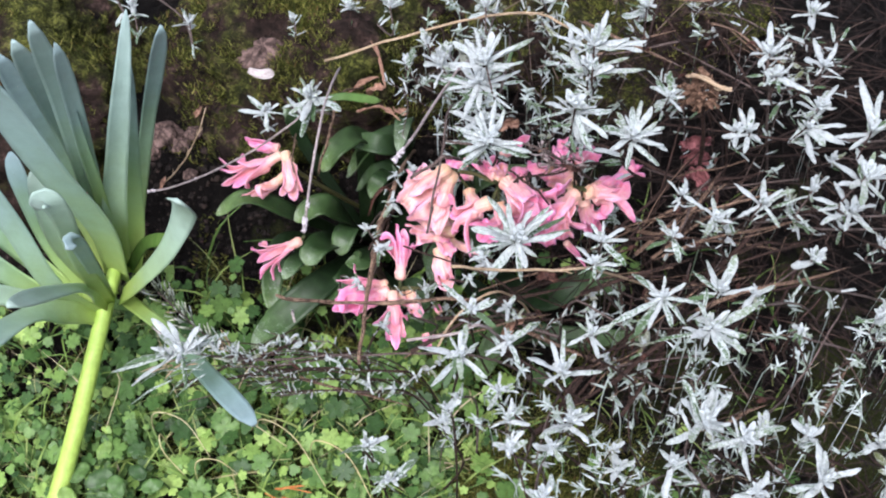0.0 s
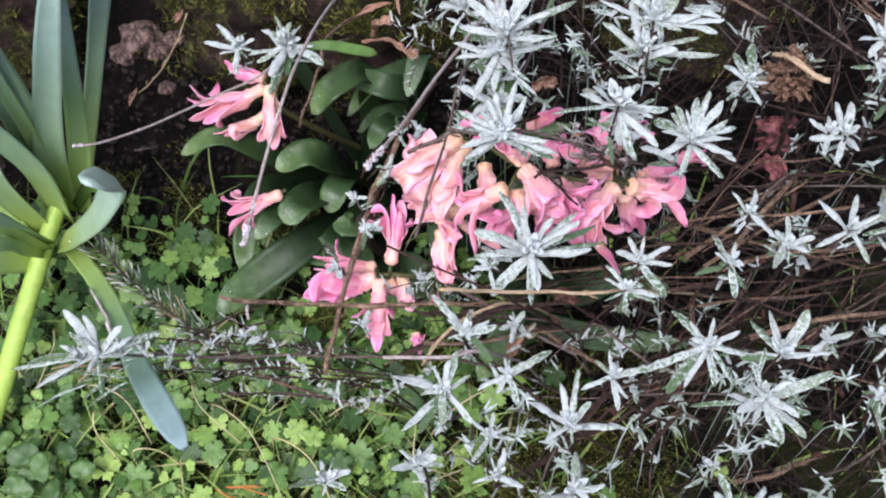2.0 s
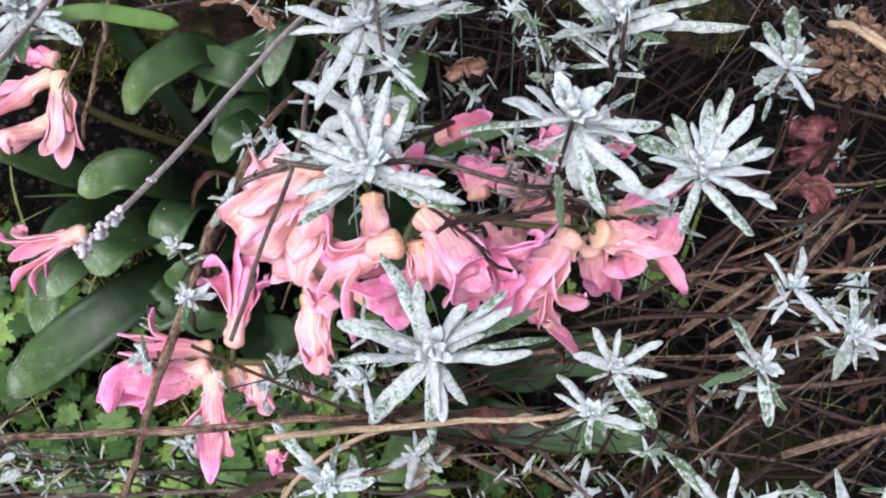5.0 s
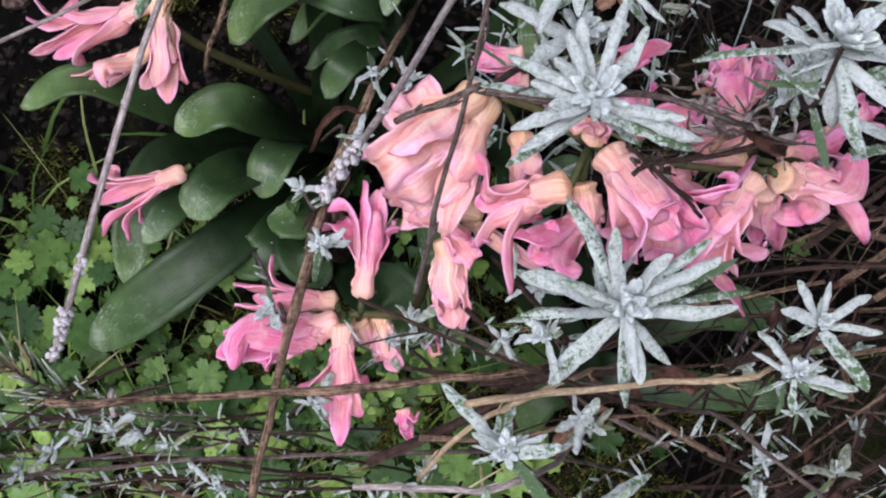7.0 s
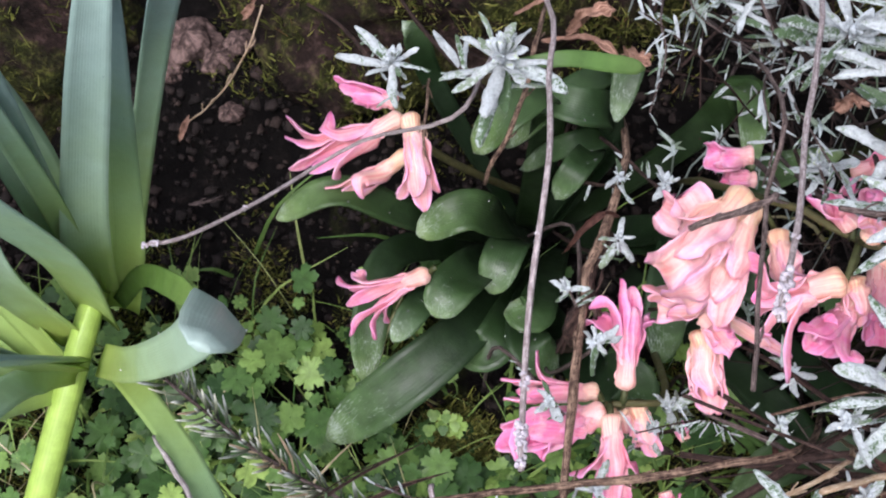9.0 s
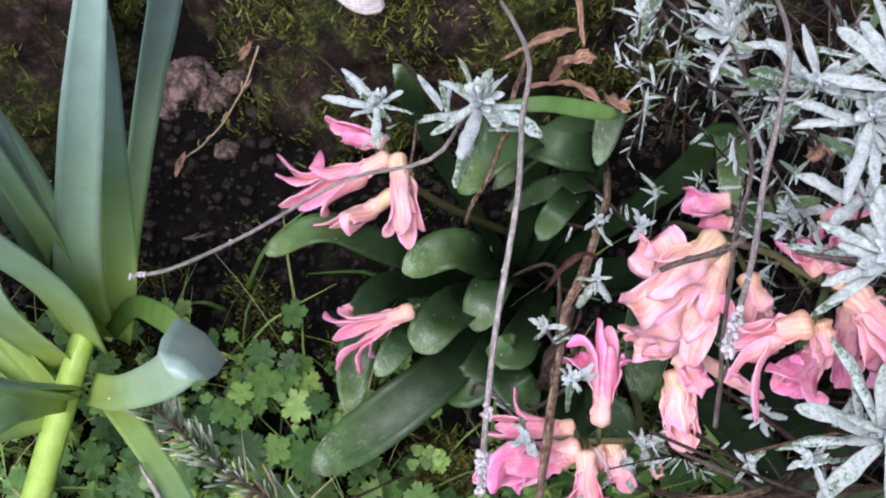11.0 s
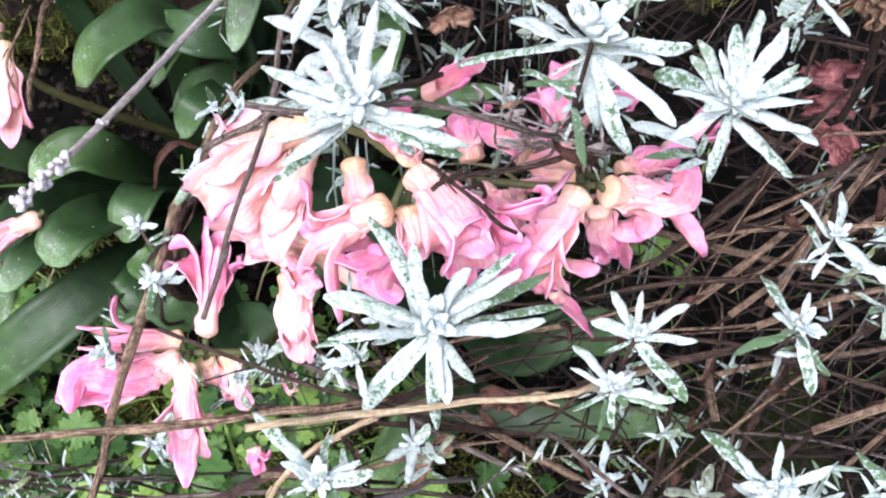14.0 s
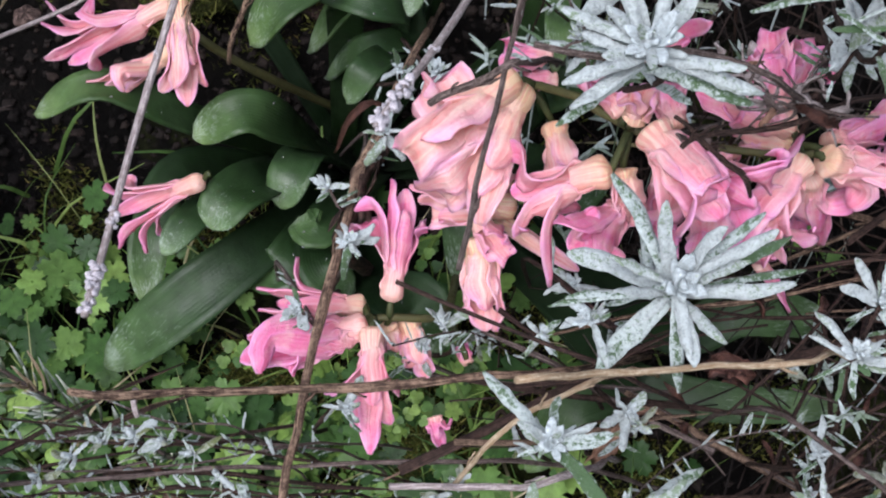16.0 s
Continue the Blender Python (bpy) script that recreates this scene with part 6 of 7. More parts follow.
rosette(shrub, (0.0373, -0.0385, 0.1700), 0.015, 12, (0, 0.1, 1), 15)
rosette(shrub, (0.1965, -0.0344, 0.1900), 0.015, 12, (0, 0.1, 1), 15)
rosette(shrub, (0.1154, 0.1809, 0.2600), 0.019, 16, (0, 0.4, 1), 15)
rosette(shrub, (-0.0073, 0.2312, 0.1700), 0.013, 10, (0, 0.4, 1), 20)
rosette(shrub, (-0.0141, 0.2748, 0.1700), 0.015, 12, (0, 0.4, 1), 20)
rosette(shrub, (-0.0384, 0.2951, 0.1500), 0.012, 10, (0, 0.4, 1), 20)
rosette(shrub, (-0.0734, 0.2880, 0.1500), 0.009, 7, (0, 0.4, 1), 20)
rosette(shrub, (-0.1333, 0.2758, 0.1700), 0.012, 9, (0, 0.4, 1), 20)
rosette(shrub, (-0.1596, 0.2659, 0.2000), 0.015, 12, (0, 0.4, 1), 20)
rosette(shrub, (0.0400, 0.2422, 0.2000), 0.014, 10, (0, 0.4, 1), 20)
part("leaf", blade([(-0.0559, 0.1655, 0.2260), (-0.0431, 0.1659, 0.2280), (-0.0327, 0.1666, 0.2240), (-0.0232, 0.1677, 0.2188)], 0.0048, (0, -0.5, 1), STRAP, 0.3, 0.0010, 14, 4), M_GRASSLEAF, shrub, "smooth bright green leaf")
for _ in range(46):
    x, y = rng.uniform(0.0, 0.24), rng.uniform(-0.06, 0.32)
    if x > 0.155 and 0.0 < y < 0.07:
        continue
    rosette(shrub, (x, y, rng.uniform(0.06, 0.14)), rng.uniform(0.007, 0.012), rng.randrange(6, 11), (rng.uniform(-0.4, 0.4), rng.uniform(-0.3, 0.4), 1), 15, 1.0, None, True, rng.choice((0.2, 0.6, 0.95)))

for x0, x1, y0, y1, z0, z1, count in ((-0.03, 0.24, -0.085, 0.02, 0.12, 0.19, 15), (0.16, 0.27, 0.03, 0.12, 0.14, 0.19, 8), (0.0, 0.11, 0.19, 0.31, 0.13, 0.22, 10)):
    for _ in range(count):
        at = (rng.uniform(x0, x1), rng.uniform(y0, y1), rng.uniform(z0, z1))
        if at[0] > 0.16 and -0.02 < at[1] < 0.05:
            continue
        rosette(shrub, at, rng.uniform(0.011, 0.018), rng.randrange(10, 17), (rng.uniform(-0.5, 0.5), rng.uniform(-0.2, 0.6), 1), 20, 1.0, None, True, rng.choice((0.05, 0.1, 0.3, 0.9)))

sprig = empty("silver_sprig", (-0.06, 0.07, 0.0), "trailing silver sprig with a felted tip over ground cover", "plant")
rosette(sprig, (-0.1325, 0.0480, 0.1900), 0.0135, 16, (-0.5, 0.4, 1), 30, 1.3, None, False, tips=[(-0.1451, 0.0638, 0.1960, 0), (-0.1467, 0.0498, 0.1920, 0), (-0.1685, 0.0437, 0.1820, 1), (-0.1617, 0.0455, 0.1860, 1), (-0.1593, 0.0361, 0.1800, 0), (-0.1310, 0.0328, 0.1760, 1), (-0.1172, 0.0525, 0.1900, 0), (-0.1097, 0.0608, 0.1840, 1), (-0.1364, 0.0602, 0.1980, 0), (-0.1219, 0.0574, 0.1960, 0), (-0.1415, 0.0523, 0.2000, 0), (-0.1322, 0.0398, 0.1960, 0)])
for at, size, count in (((-0.140, 0.047, 0.189), 0.010, 12), ((-0.126, 0.051, 0.185), 0.011, 14), ((-0.117, 0.053, 0.178), 0.009, 12), ((-0.109, 0.056, 0.168), 0.008, 10)):
    rosette(sprig, at, size, count, (-0.5, 0.4, 1), 30, 1.3, None, False)
for i in range(14):
    q = Vector((-0.138, 0.044, 0.182)) + Vector((rng.uniform(-0.004, 0.02), rng.uniform(-0.004, 0.006), rng.uniform(-0.01, 0)))
    d = Vector((-1, rng.uniform(-0.9, 0.25), rng.uniform(-0.5, 0.1))).normalized() * rng.uniform(0.012, 0.026)
    part("needle_leaf", blade([q, q + d * 0.5 + Vector((0, 0, 0.002)), q + d], 0.0012, (0, -0.3, 1), LANCE, 0.3, 0.0004, 8, 2, 0.1, 0.6), M_SILVER_GREEN if i % 3 else M_STRAW, sprig)
for i in range(16):
    t = i / 15
    rosette(sprig, (-0.105 + 0.10 * t, 0.064 + 0.012 * math.sin(7 * t), 0.145 - 0.045 * t), rng.uniform(0.0045, 0.007), 5, (-0.6, rng.uniform(-0.3, 0.4), 1), 15, 0.5, None, False, 0.25)
part("stem", tube([(-0.13, 0.05, 0.182), (-0.1, 0.064, 0.14), (-0.05, 0.072, 0.118), (0.02, 0.08, 0.085), (0.07, 0.09, 0.0)], 0.0005, 0.0008, 7, 24, (), 0.2), M_TWIG_GREY, sprig)

# thin shoots that trail over the ground cover and between the rosettes
TRAIL = "thin trailing shoot with narrow silver green leaves"
leafy_twig("silver_shoot", [(-0.1249, 0.0832, 0.1300), (-0.0961, 0.0817, 0.1200), (-0.0705, 0.0800, 0.1100), (-0.0419, 0.0773, 0.1000), (-0.0150, 0.0821, 0.0500), (-0.0047, 0.0877, 0.0000)], 0.0007, 22, 0.0052, TRAIL, 0.8)
leafy_twig("silver_shoot", [(-0.1300, 0.0733, 0.1200), (-0.1041, 0.0720, 0.1150), (-0.0748, 0.0753, 0.1100), (-0.0484, 0.0822, 0.1000), (-0.0289, 0.0926, 0.0600), (-0.0169, 0.1059, 0.0000)], 0.0007, 22, 0.0052, TRAIL, 0.8)
leafy_twig("silver_shoot", [(-0.1259, 0.0642, 0.1200), (-0.1005, 0.0666, 0.1150), (-0.0802, 0.0645, 0.1100), (-0.0588, 0.0696, 0.0900), (-0.0444, 0.0817, 0.0000)], 0.0007, 22, 0.0055, TRAIL, 0.8)
leafy_twig("silver_shoot", [(-0.0969, 0.0902, 0.1200), (-0.0807, 0.0852, 0.1150), (-0.0630, 0.0848, 0.1100), (-0.0552, 0.0873, 0.0600), (-0.0528, 0.0937, 0.0000)], 0.0006, 16, 0.0052, TRAIL, 0.8)
leafy_twig("silver_shoot", [(-0.0216, 0.1001, 0.1300), (-0.0065, 0.1017, 0.1350), (0.0025, 0.1016, 0.1300), (0.0209, 0.1145, 0.0600), (0.0361, 0.1267, 0.0000)], 0.0005, 26, 0.0075, TRAIL, 0.7, 0.45)
leafy_twig("silver_shoot", [(-0.0203, 0.1959, 0.2000), (-0.0088, 0.1929, 0.1900), (0.0050, 0.1934, 0.1700), (0.0228, 0.2015, 0.1300), (0.0687, 0.2540, 0.0000)], 0.0006, 18, 0.0075, TRAIL, 0.6, 0.6)
leafy_twig("silver_shoot", [(-0.0076, 0.2042, 0.2000), (-0.0021, 0.1997, 0.1900), (0.0140, 0.2022, 0.1700), (0.0371, 0.2172, 0.1300), (0.0957, 0.2797, 0.0000)], 0.0006, 18, 0.0075, TRAIL, 0.6, 0.6)
leafy_twig("silver_shoot", [(0.0063, 0.1436, 0.2000), (0.0106, 0.1561, 0.2000), (0.0121, 0.1763, 0.1900), (0.0343, 0.2235, 0.1300), (0.0755, 0.3083, 0.0000)], 0.0006, 15, 0.0085, TRAIL, 0.6, 0.6)
leafy_twig("silver_shoot", [(-0.0136, 0.1868, 0.1600), (-0.0088, 0.1995, 0.1700), (-0.0091, 0.2146, 0.1700), (0.0109, 0.2773, 0.1000), (0.0415, 0.3565, 0.0000)], 0.0006, 14, 0.0075, TRAIL, 0.6, 0.6)
leafy_twig("silver_shoot", [(0.0273, 0.1427, 0.2000), (0.0208, 0.1573, 0.2000), (0.0221, 0.1798, 0.1800), (0.0433, 0.2479, 0.1000), (0.0672, 0.3200, 0.0000)], 0.0006, 18, 0.0095, TRAIL, 0.6, 0.6)
for i in range(7):
    x, y, z = rng.uniform(-0.135, -0.085), rng.uniform(0.052, 0.086), rng.uniform(0.100, 0.122)
    bend = rng.uniform(-0.008, 0.010)
    leafy_twig("silver_shoot", [(x, y, z), (x + 0.025, y + bend, z - 0.004), (x + 0.055, y + bend * 0.4, z - 0.010), (x + 0.080, y + 0.006, z - 0.035), (x + 0.095, y + 0.012, 0.0)], 0.0008, rng.randrange(18, 28), rng.uniform(0.0042, 0.0058), "thin brown trailing shoot with stubby grey green leaves", 0.75, 0.9)
rosette(shrub, (0.0307, 0.1783, 0.2150), 0.02, 20, (0.2, -0.4, 1), 5)
rosette(shrub, (0.0797, 0.1391, 0.2150), 0.013, 15, (0.1, -0.2, 1), 15)
rosette(shrub, (0.0241, 0.1541, 0.1900), 0.011, 12, (-0.2, 0.2, 1), 10)
for _ in range(26):
    x, y = rng.uniform(0.03, 0.26), rng.choice((rng.uniform(-0.09, 0.05), rng.uniform(0.17, 0.31), rng.uniform(-0.09, 0.31)))
    if x > 0.15 and 0.0 < y < 0.075:
        continue
    z = rng.uniform(0.09, 0.17)
    q = Vector((x, y, z))
    d = Vector((rng.uniform(-1, 1), rng.uniform(-0.6, 0.8), 0)).normalized() * rng.uniform(0.02, 0.035)
    leafy_twig("silver_shoot", [q, q + d * 0.6 + Vector((0, 0, 0.003)), q + d * 1.1 - Vector((0, 0, 0.012)), q + d * 1.4 - Vector((0, 0, z * 0.5)), q + d * 1.5 - Vector((0, 0, z + 0.003))], 0.0005, rng.randrange(16, 24), rng.uniform(0.006, 0.0095), TRAIL, 0.55, 0.6)

# ---- dried stems ----
dry_stem("dry_stem", [(-0.0826, 0.0670, 0.2020), (-0.0659, 0.0724, 0.1830), (-0.0380, 0.0782, 0.1640), (0.0111, 0.0885, 0.1400), (0.0352, 0.1036, 0.1000), (0.0654, 0.1394, 0.0000)], 0.0008, 0.0012, M_STICK, "long reddish brown dry stem lying across the flowers", "stem", ((0.1, 0.4), (0.45, 0.3)))
dry_stem("dry_stem", [(0.0045, 0.0613, 0.2240), (0.0254, 0.0686, 0.2040), (0.0575, 0.0761, 0.1840), (0.0751, 0.0811, 0.1750), (0.1139, 0.1104, 0.1000), (0.1613, 0.1481, 0.0000)], 0.0008, 0.0007, M_STRAW, "thin straw coloured stalk resting on the shrub", "stem")
dry_stem("dry_stem", [(-0.0478, 0.0568, 0.1380), (-0.0440, 0.0800, 0.1370), (-0.0412, 0.0991, 0.1360), (-0.0362, 0.1280, 0.1280), (-0.0304, 0.1560, 0.1220), (-0.0157, 0.1915, 0.1200), (-0.0089, 0.2515, 0.0500), (-0.0054, 0.2911, -0.0000)], 0.0011, 0.0013, M_STICK, "brown dry woody stem with peeling bark", "stem", ((0.35, 0.4), (0.6, 0.5)))
dry_stem("dry_stem", [(-0.0055, 0.0862, 0.2160), (-0.0004, 0.1089, 0.2120), (0.0059, 0.1391, 0.2050), (0.0129, 0.1728, 0.2000), (0.0340, 0.3232, 0.0000)], 0.0006, 0.0007, M_TWIG_GREY, "thin dark wiry stalk", "stem")
lavender_stem([(0.0757, 0.3708, 0.0000), (0.0278, 0.2046, 0.2000), (0.0109, 0.1528, 0.2450), (0.0014, 0.1268, 0.2620), (-0.0076, 0.0991, 0.2810), (-0.0174, 0.0748, 0.2970)], 0.0008, 0.0006, ((0.84, 0.0022, 4), (0.93, 0.003, 8), (0.955, 0.003, 8), (0.985, 0.003, 8)), "dried grey mauve lavender stalk bending down to its bud tip")
lavender_stem([(-0.0536, 0.3708, 0.0000), (-0.0456, 0.1957, 0.2100), (-0.0490, 0.1483, 0.2500), (-0.0513, 0.1205, 0.2670), (-0.0564, 0.0919, 0.2690), (-0.0591, 0.0698, 0.2720), (-0.0603, 0.0556, 0.2760)], 0.0007, 0.0006, ((0.60, 0.0018, 6), (0.81, 0.0024, 7), (0.90, 0.0028, 9), (0.94, 0.0028, 9), (0.98, 0.0026, 8)), "dried grey mauve lavender stalk hanging over the leaves")
lavender_stem([(-0.0456, 0.3193, 0.0000), (-0.0611, 0.1864, 0.1900), (-0.0705, 0.1527, 0.2250), (-0.0952, 0.1687, 0.1840), (-0.1195, 0.1470, 0.1960), (-0.1354, 0.1313, 0.2100), (-0.1443, 0.1272, 0.2150)], 0.0006, 0.0005, ((0.70, 0.0016, 5), (0.95, 0.0018, 7), (0.985, 0.0018, 7)), "thin dried lavender stalk with small bud whorls")
dry_stem("dry_stem", [(-0.1763, 0.2604, 0.0300), (-0.1608, 0.2608, 0.0500), (-0.1474, 0.2669, 0.0700), (-0.1401, 0.2809, 0.0800)], 0.0004, 0.0004, M_STRAW, "pale bent straw against the soil bank", "stem")
dry_stem("dry_stem", [(-0.0566, 0.2619, 0.1400), (-0.0126, 0.2569, 0.1600), (0.0375, 0.2513, 0.1800), (0.0676, 0.2326, 0.2000), (0.0850, 0.2203, 0.2000), (0.1158, 0.2777, 0.1000)], 0.0008, 0.0007, M_STRAW, "pale arching straw stalk above the shrub", "stem")
dry_stem("dry_stem", [(-0.0621, 0.1662, 0.1600), (-0.0555, 0.1725, 0.1800), (-0.0500, 0.1807, 0.1900), (-0.0444, 0.2061, 0.1800), (-0.0243, 0.3476, 0.0000)], 0.0007, 0.0007, M_STICK, "thin brown hanging stalk", "stem")
dry_stem("dry_stem", [(-0.0780, 0.2238, 0.1200), (-0.0799, 0.1998, 0.1300), (-0.0792, 0.1929, 0.1200)], 0.0005, 0.0004, M_STICK, "short thin brown stalk behind a floret", "stem")
dry_stem("dry_stem", [(-0.0210, 0.0568, 0.1600), (0.0022, 0.0551, 0.1650), (0.0176, 0.0559, 0.1700), (0.0344, 0.0773, 0.1000), (0.0516, 0.1018, 0.0000)], 0.0008, 0.0009, M_LAV, "grey dry stalk near the ground cover", "stem")
dry_stem("dry_stem", [(-0.0063, 0.0639, 0.1300), (0.0051, 0.0721, 0.1500), (0.0240, 0.0802, 0.1600), (0.0425, 0.0958, 0.1200), (0.0691, 0.1309, 0.0000)], 0.0007, 0.0007, M_STRAW, "thin straw stalk slanting upward", "stem")
dry_stem("dry_stem", [(0.1592, 0.1536, 0.2200), (0.1456, 0.1669, 0.2150), (0.1401, 0.1722, 0.2100)], 0.0012, 0.001, M_STRAW, "pale broken stalk beside a dried flower head", "stem")

# long bundle of brown stems under the spike
stems = empty("woody_stems", (0.15, 0.13, 0.0), "tangle of trailing dark brown woody stems under the shrub", "stem")


def twig_band(start, end, spread, count, thick, stray=0.45):
    """Broken brown twigs that run roughly from start to end, propped one on another."""
    a, b = Vector(start), Vector(end)
    run = b - a
    across = run.cross(Vector((0, 0, 1))).normalized()
    for i in range(count):
        t = rng.uniform(-0.05, 1.0)
        q = a + run * t + across * rng.gauss(0, spread) + Vector((0, 0, rng.uniform(-0.03, 0.012)))
        d = (Matrix.Rotation(rng.gauss(0, stray), 3, "Z") @ run.normalized()) * rng.uniform(0.018, 0.05)
        d.z += rng.uniform(-0.01, 0.006)
        k = Vector((rng.uniform(-1, 1), rng.uniform(-1, 1), rng.uniform(-1, 1))) * 0.003
        r = thick * rng.choice((0.25, 0.3, 0.4, 0.5, 0.7, 1.0))
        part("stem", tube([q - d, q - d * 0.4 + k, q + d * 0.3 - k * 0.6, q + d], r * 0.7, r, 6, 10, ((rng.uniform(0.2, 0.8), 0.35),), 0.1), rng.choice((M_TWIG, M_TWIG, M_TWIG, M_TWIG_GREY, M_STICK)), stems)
        if rng.random() < 0.3:
            w = Vector((0, 0, thick * 1.5))
            part("bark_strip", blade([q - d * 0.9 + w, q - d * 0.2 + k + w, q + d * 0.5 + w * 0.5, q + d * 1.1], rng.uniform(0.0016, 0.0034), (0.2, -0.3, 1), TAPER, 0.5, 0.0004, 10, 2, 0.3, rng.uniform(-1.2, 1.2)), rng.choice((M_STICK, M_TWIG, M_TWIG)), stems)
        if rng.random() < 0.35:
            o = q + d * rng.uniform(-0.6, 0.6)
            e = o + Vector((rng.uniform(-1, 1), rng.uniform(-1, 1), rng.uniform(0, 1))) * 0.007
            part("dead_scrap", blade([o, (o + e) / 2 + Vector((0, 0, 0.002)), e], rng.uniform(0.0015, 0.004), (0, -0.3, 1), LANCE, 0.6, 0.0004, 6, 2, 0.4, rng.uniform(-1.5, 1.5)), M_BROWNLEAF, stems)


twig_band((0.0210, 0.0917, 0.1150), (0.1630, 0.1414, 0.1250), 0.007, 30, 0.001)
twig_band((0.0800, 0.0620, 0.0750), (0.1861, 0.1300, 0.1000), 0.007, 18, 0.0009)
twig_band((0.1082, 0.1347, 0.1200), (0.1898, 0.1486, 0.1400), 0.018, 18, 0.0008)
twig_band((0.0650, 0.0550, 0.0800), (0.2000, 0.1300, 0.1100), 0.010, 22, 0.0008)
twig_band((0.1200, 0.0900, 0.0900), (0.2400, 0.1000, 0.1000), 0.022, 14, 0.0006)
twig_band((0.0900, 0.0200, 0.0700), (0.2384, 0.0432, 0.0900), 0.024, 12, 0.0006)
twig_band((0.0937, 0.2822, 0.1200), (0.2778, 0.2162, 0.1200), 0.025, 22, 0.0007)
twig_band((-0.1371, 0.0784, 0.1100), (-0.0228, 0.0790, 0.1000), 0.009, 7, 0.0006, 0.3)
for i in range(26):
    x, y = rng.uniform(0.02, 0.24), rng.uniform(-0.05, 0.3)
    h = rng.uniform(0.08, 0.18)
    q = Vector((x, y, h))
    d = Vector((rng.uniform(-0.05, 0.05), rng.uniform(-0.04, 0.04), rng.uniform(-0.03, 0.02)))
    e = Vector((x + rng.uniform(0.0, 0.06), y + rng.uniform(-0.02, 0.06), -0.005))
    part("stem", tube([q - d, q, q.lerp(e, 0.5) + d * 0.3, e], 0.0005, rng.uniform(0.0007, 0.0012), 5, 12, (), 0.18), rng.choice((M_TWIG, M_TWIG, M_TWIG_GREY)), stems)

# dead leaves and petals
def dead_leaf(name, pts, width, mat, label, face=(0, -0.3, 1)):
    """A dry leaf, curled and crumpled, with an uneven outline."""
    v, f, uv = blade(pts, width * 0.8, face, LANCE, 0.7, 0.0006, 18, 6, 0.5, rng.uniform(-1.2, 1.2), 0.35)
    v = [q + noise.noise_vector(q * 420) * width * 0.16 + noise.noise_vector(q * 1300) * width * 0.05 for q in v]
    return thing(name, (v, f, uv), mat, label, "leaf")


dead_leaf("dead_leaf", [(-0.0487, 0.2471, 0.1200), (-0.0340, 0.2429, 0.1400), (-0.0243, 0.2459, 0.1400)], 0.0042, M_DEADLEAF, "dry peach brown curled leaf caught in the shrub")
dead_leaf("dead_leaf", [(-0.0398, 0.2365, 0.1200), (-0.0257, 0.2301, 0.1300), (-0.0140, 0.2195, 0.1300)], 0.0042, M_DEADLEAF, "dry peach brown curled leaf caught in the shrub")
dead_leaf("dead_leaf", [(-0.0282, 0.2820, 0.1300), (-0.0231, 0.2616, 0.1400), (-0.0213, 0.2453, 0.1300)], 0.0042, M_DEADLEAF, "dry peach brown curled leaf caught in the shrub")
dead_leaf("dead_leaf", [(-0.0328, 0.2266, 0.1400), (-0.0276, 0.2209, 0.1600), (-0.0208, 0.2216, 0.1600)], 0.008, M_DEADLEAF, "dry tan leaf hanging between stems")
dead_leaf("dead_leaf", [(-0.0157, 0.2187, 0.1400), (-0.0139, 0.2107, 0.1500), (-0.0106, 0.2085, 0.1500)], 0.008, M_DEADLEAF, "dry tan leaf hanging between stems")
dead_leaf("dead_leaf", [(0.0308, 0.0771, 0.1000), (0.0361, 0.0803, 0.1200), (0.0435, 0.0861, 0.1200)], 0.010, M_DEADLEAF, "dry orange brown leaf near the ground")
dead_leaf("fallen_petal", [(0.1510, 0.1879, 0.1200), (0.1571, 0.1847, 0.1300), (0.1692, 0.1913, 0.1200)], 0.0125, M_WILT, "dull pink wilted petal in the shadow of the shrub")
dead_leaf("fallen_petal", [(0.1537, 0.1834, 0.1100), (0.1570, 0.1807, 0.1200), (0.1689, 0.1854, 0.1100)], 0.0125, M_WILT, "dull pink wilted petal in the shadow of the shrub")
dead_leaf("fallen_petal", [(0.1502, 0.1720, 0.1100), (0.1560, 0.1676, 0.1200), (0.1614, 0.1611, 0.1100)], 0.0125, M_WILT, "dull pink wilted petal in the shadow of the shrub")
dead_leaf("brown_leaf", [(0.0683, 0.1296, 0.2000), (0.0707, 0.1245, 0.2050), (0.0756, 0.1254, 0.2000), (0.0806, 0.1335, 0.1900)], 0.004, M_BROWNLEAF, "dark brown curled dead leaf on a stalk")
dead_leaf("brown_leaf", [(0.0497, 0.0804, 0.1700), (0.0542, 0.0798, 0.1750), (0.0601, 0.0777, 0.1700)], 0.008, M_BROWNLEAF, "dark brown curled dead leaf on a stalk")
dead_leaf("brown_leaf", [(-0.0380, 0.1604, 0.1200), (-0.0323, 0.1608, 0.1400), (-0.0266, 0.1627, 0.1450), (-0.0223, 0.1634, 0.1400)], 0.003, M_BROWNLEAF, "dark brown curled dead leaf on a stalk")
dry_stem("dry_stem", [(0.0409, 0.1150, 0.2100), (0.0471, 0.1176, 0.2100), (0.0654, 0.1247, 0.2000), (0.0842, 0.1364, 0.1900), (0.1367, 0.1865, 0.1000), (0.1800, 0.2380, 0.0000)], 0.0006, 0.0008, M_TWIG, "dark branching twig over the pink florets", "stem")
dry_stem("dry_stem", [(0.0080, 0.1126, 0.2550), (0.0229, 0.1128, 0.2500), (0.0404, 0.1189, 0.2400), (0.0613, 0.1229, 0.2200), (0.1065, 0.1750, 0.1000), (0.1408, 0.2187, 0.0000)], 0.0007, 0.0007, M_TWIG_GREY, "greyish twig passing under a silver rosette", "stem")
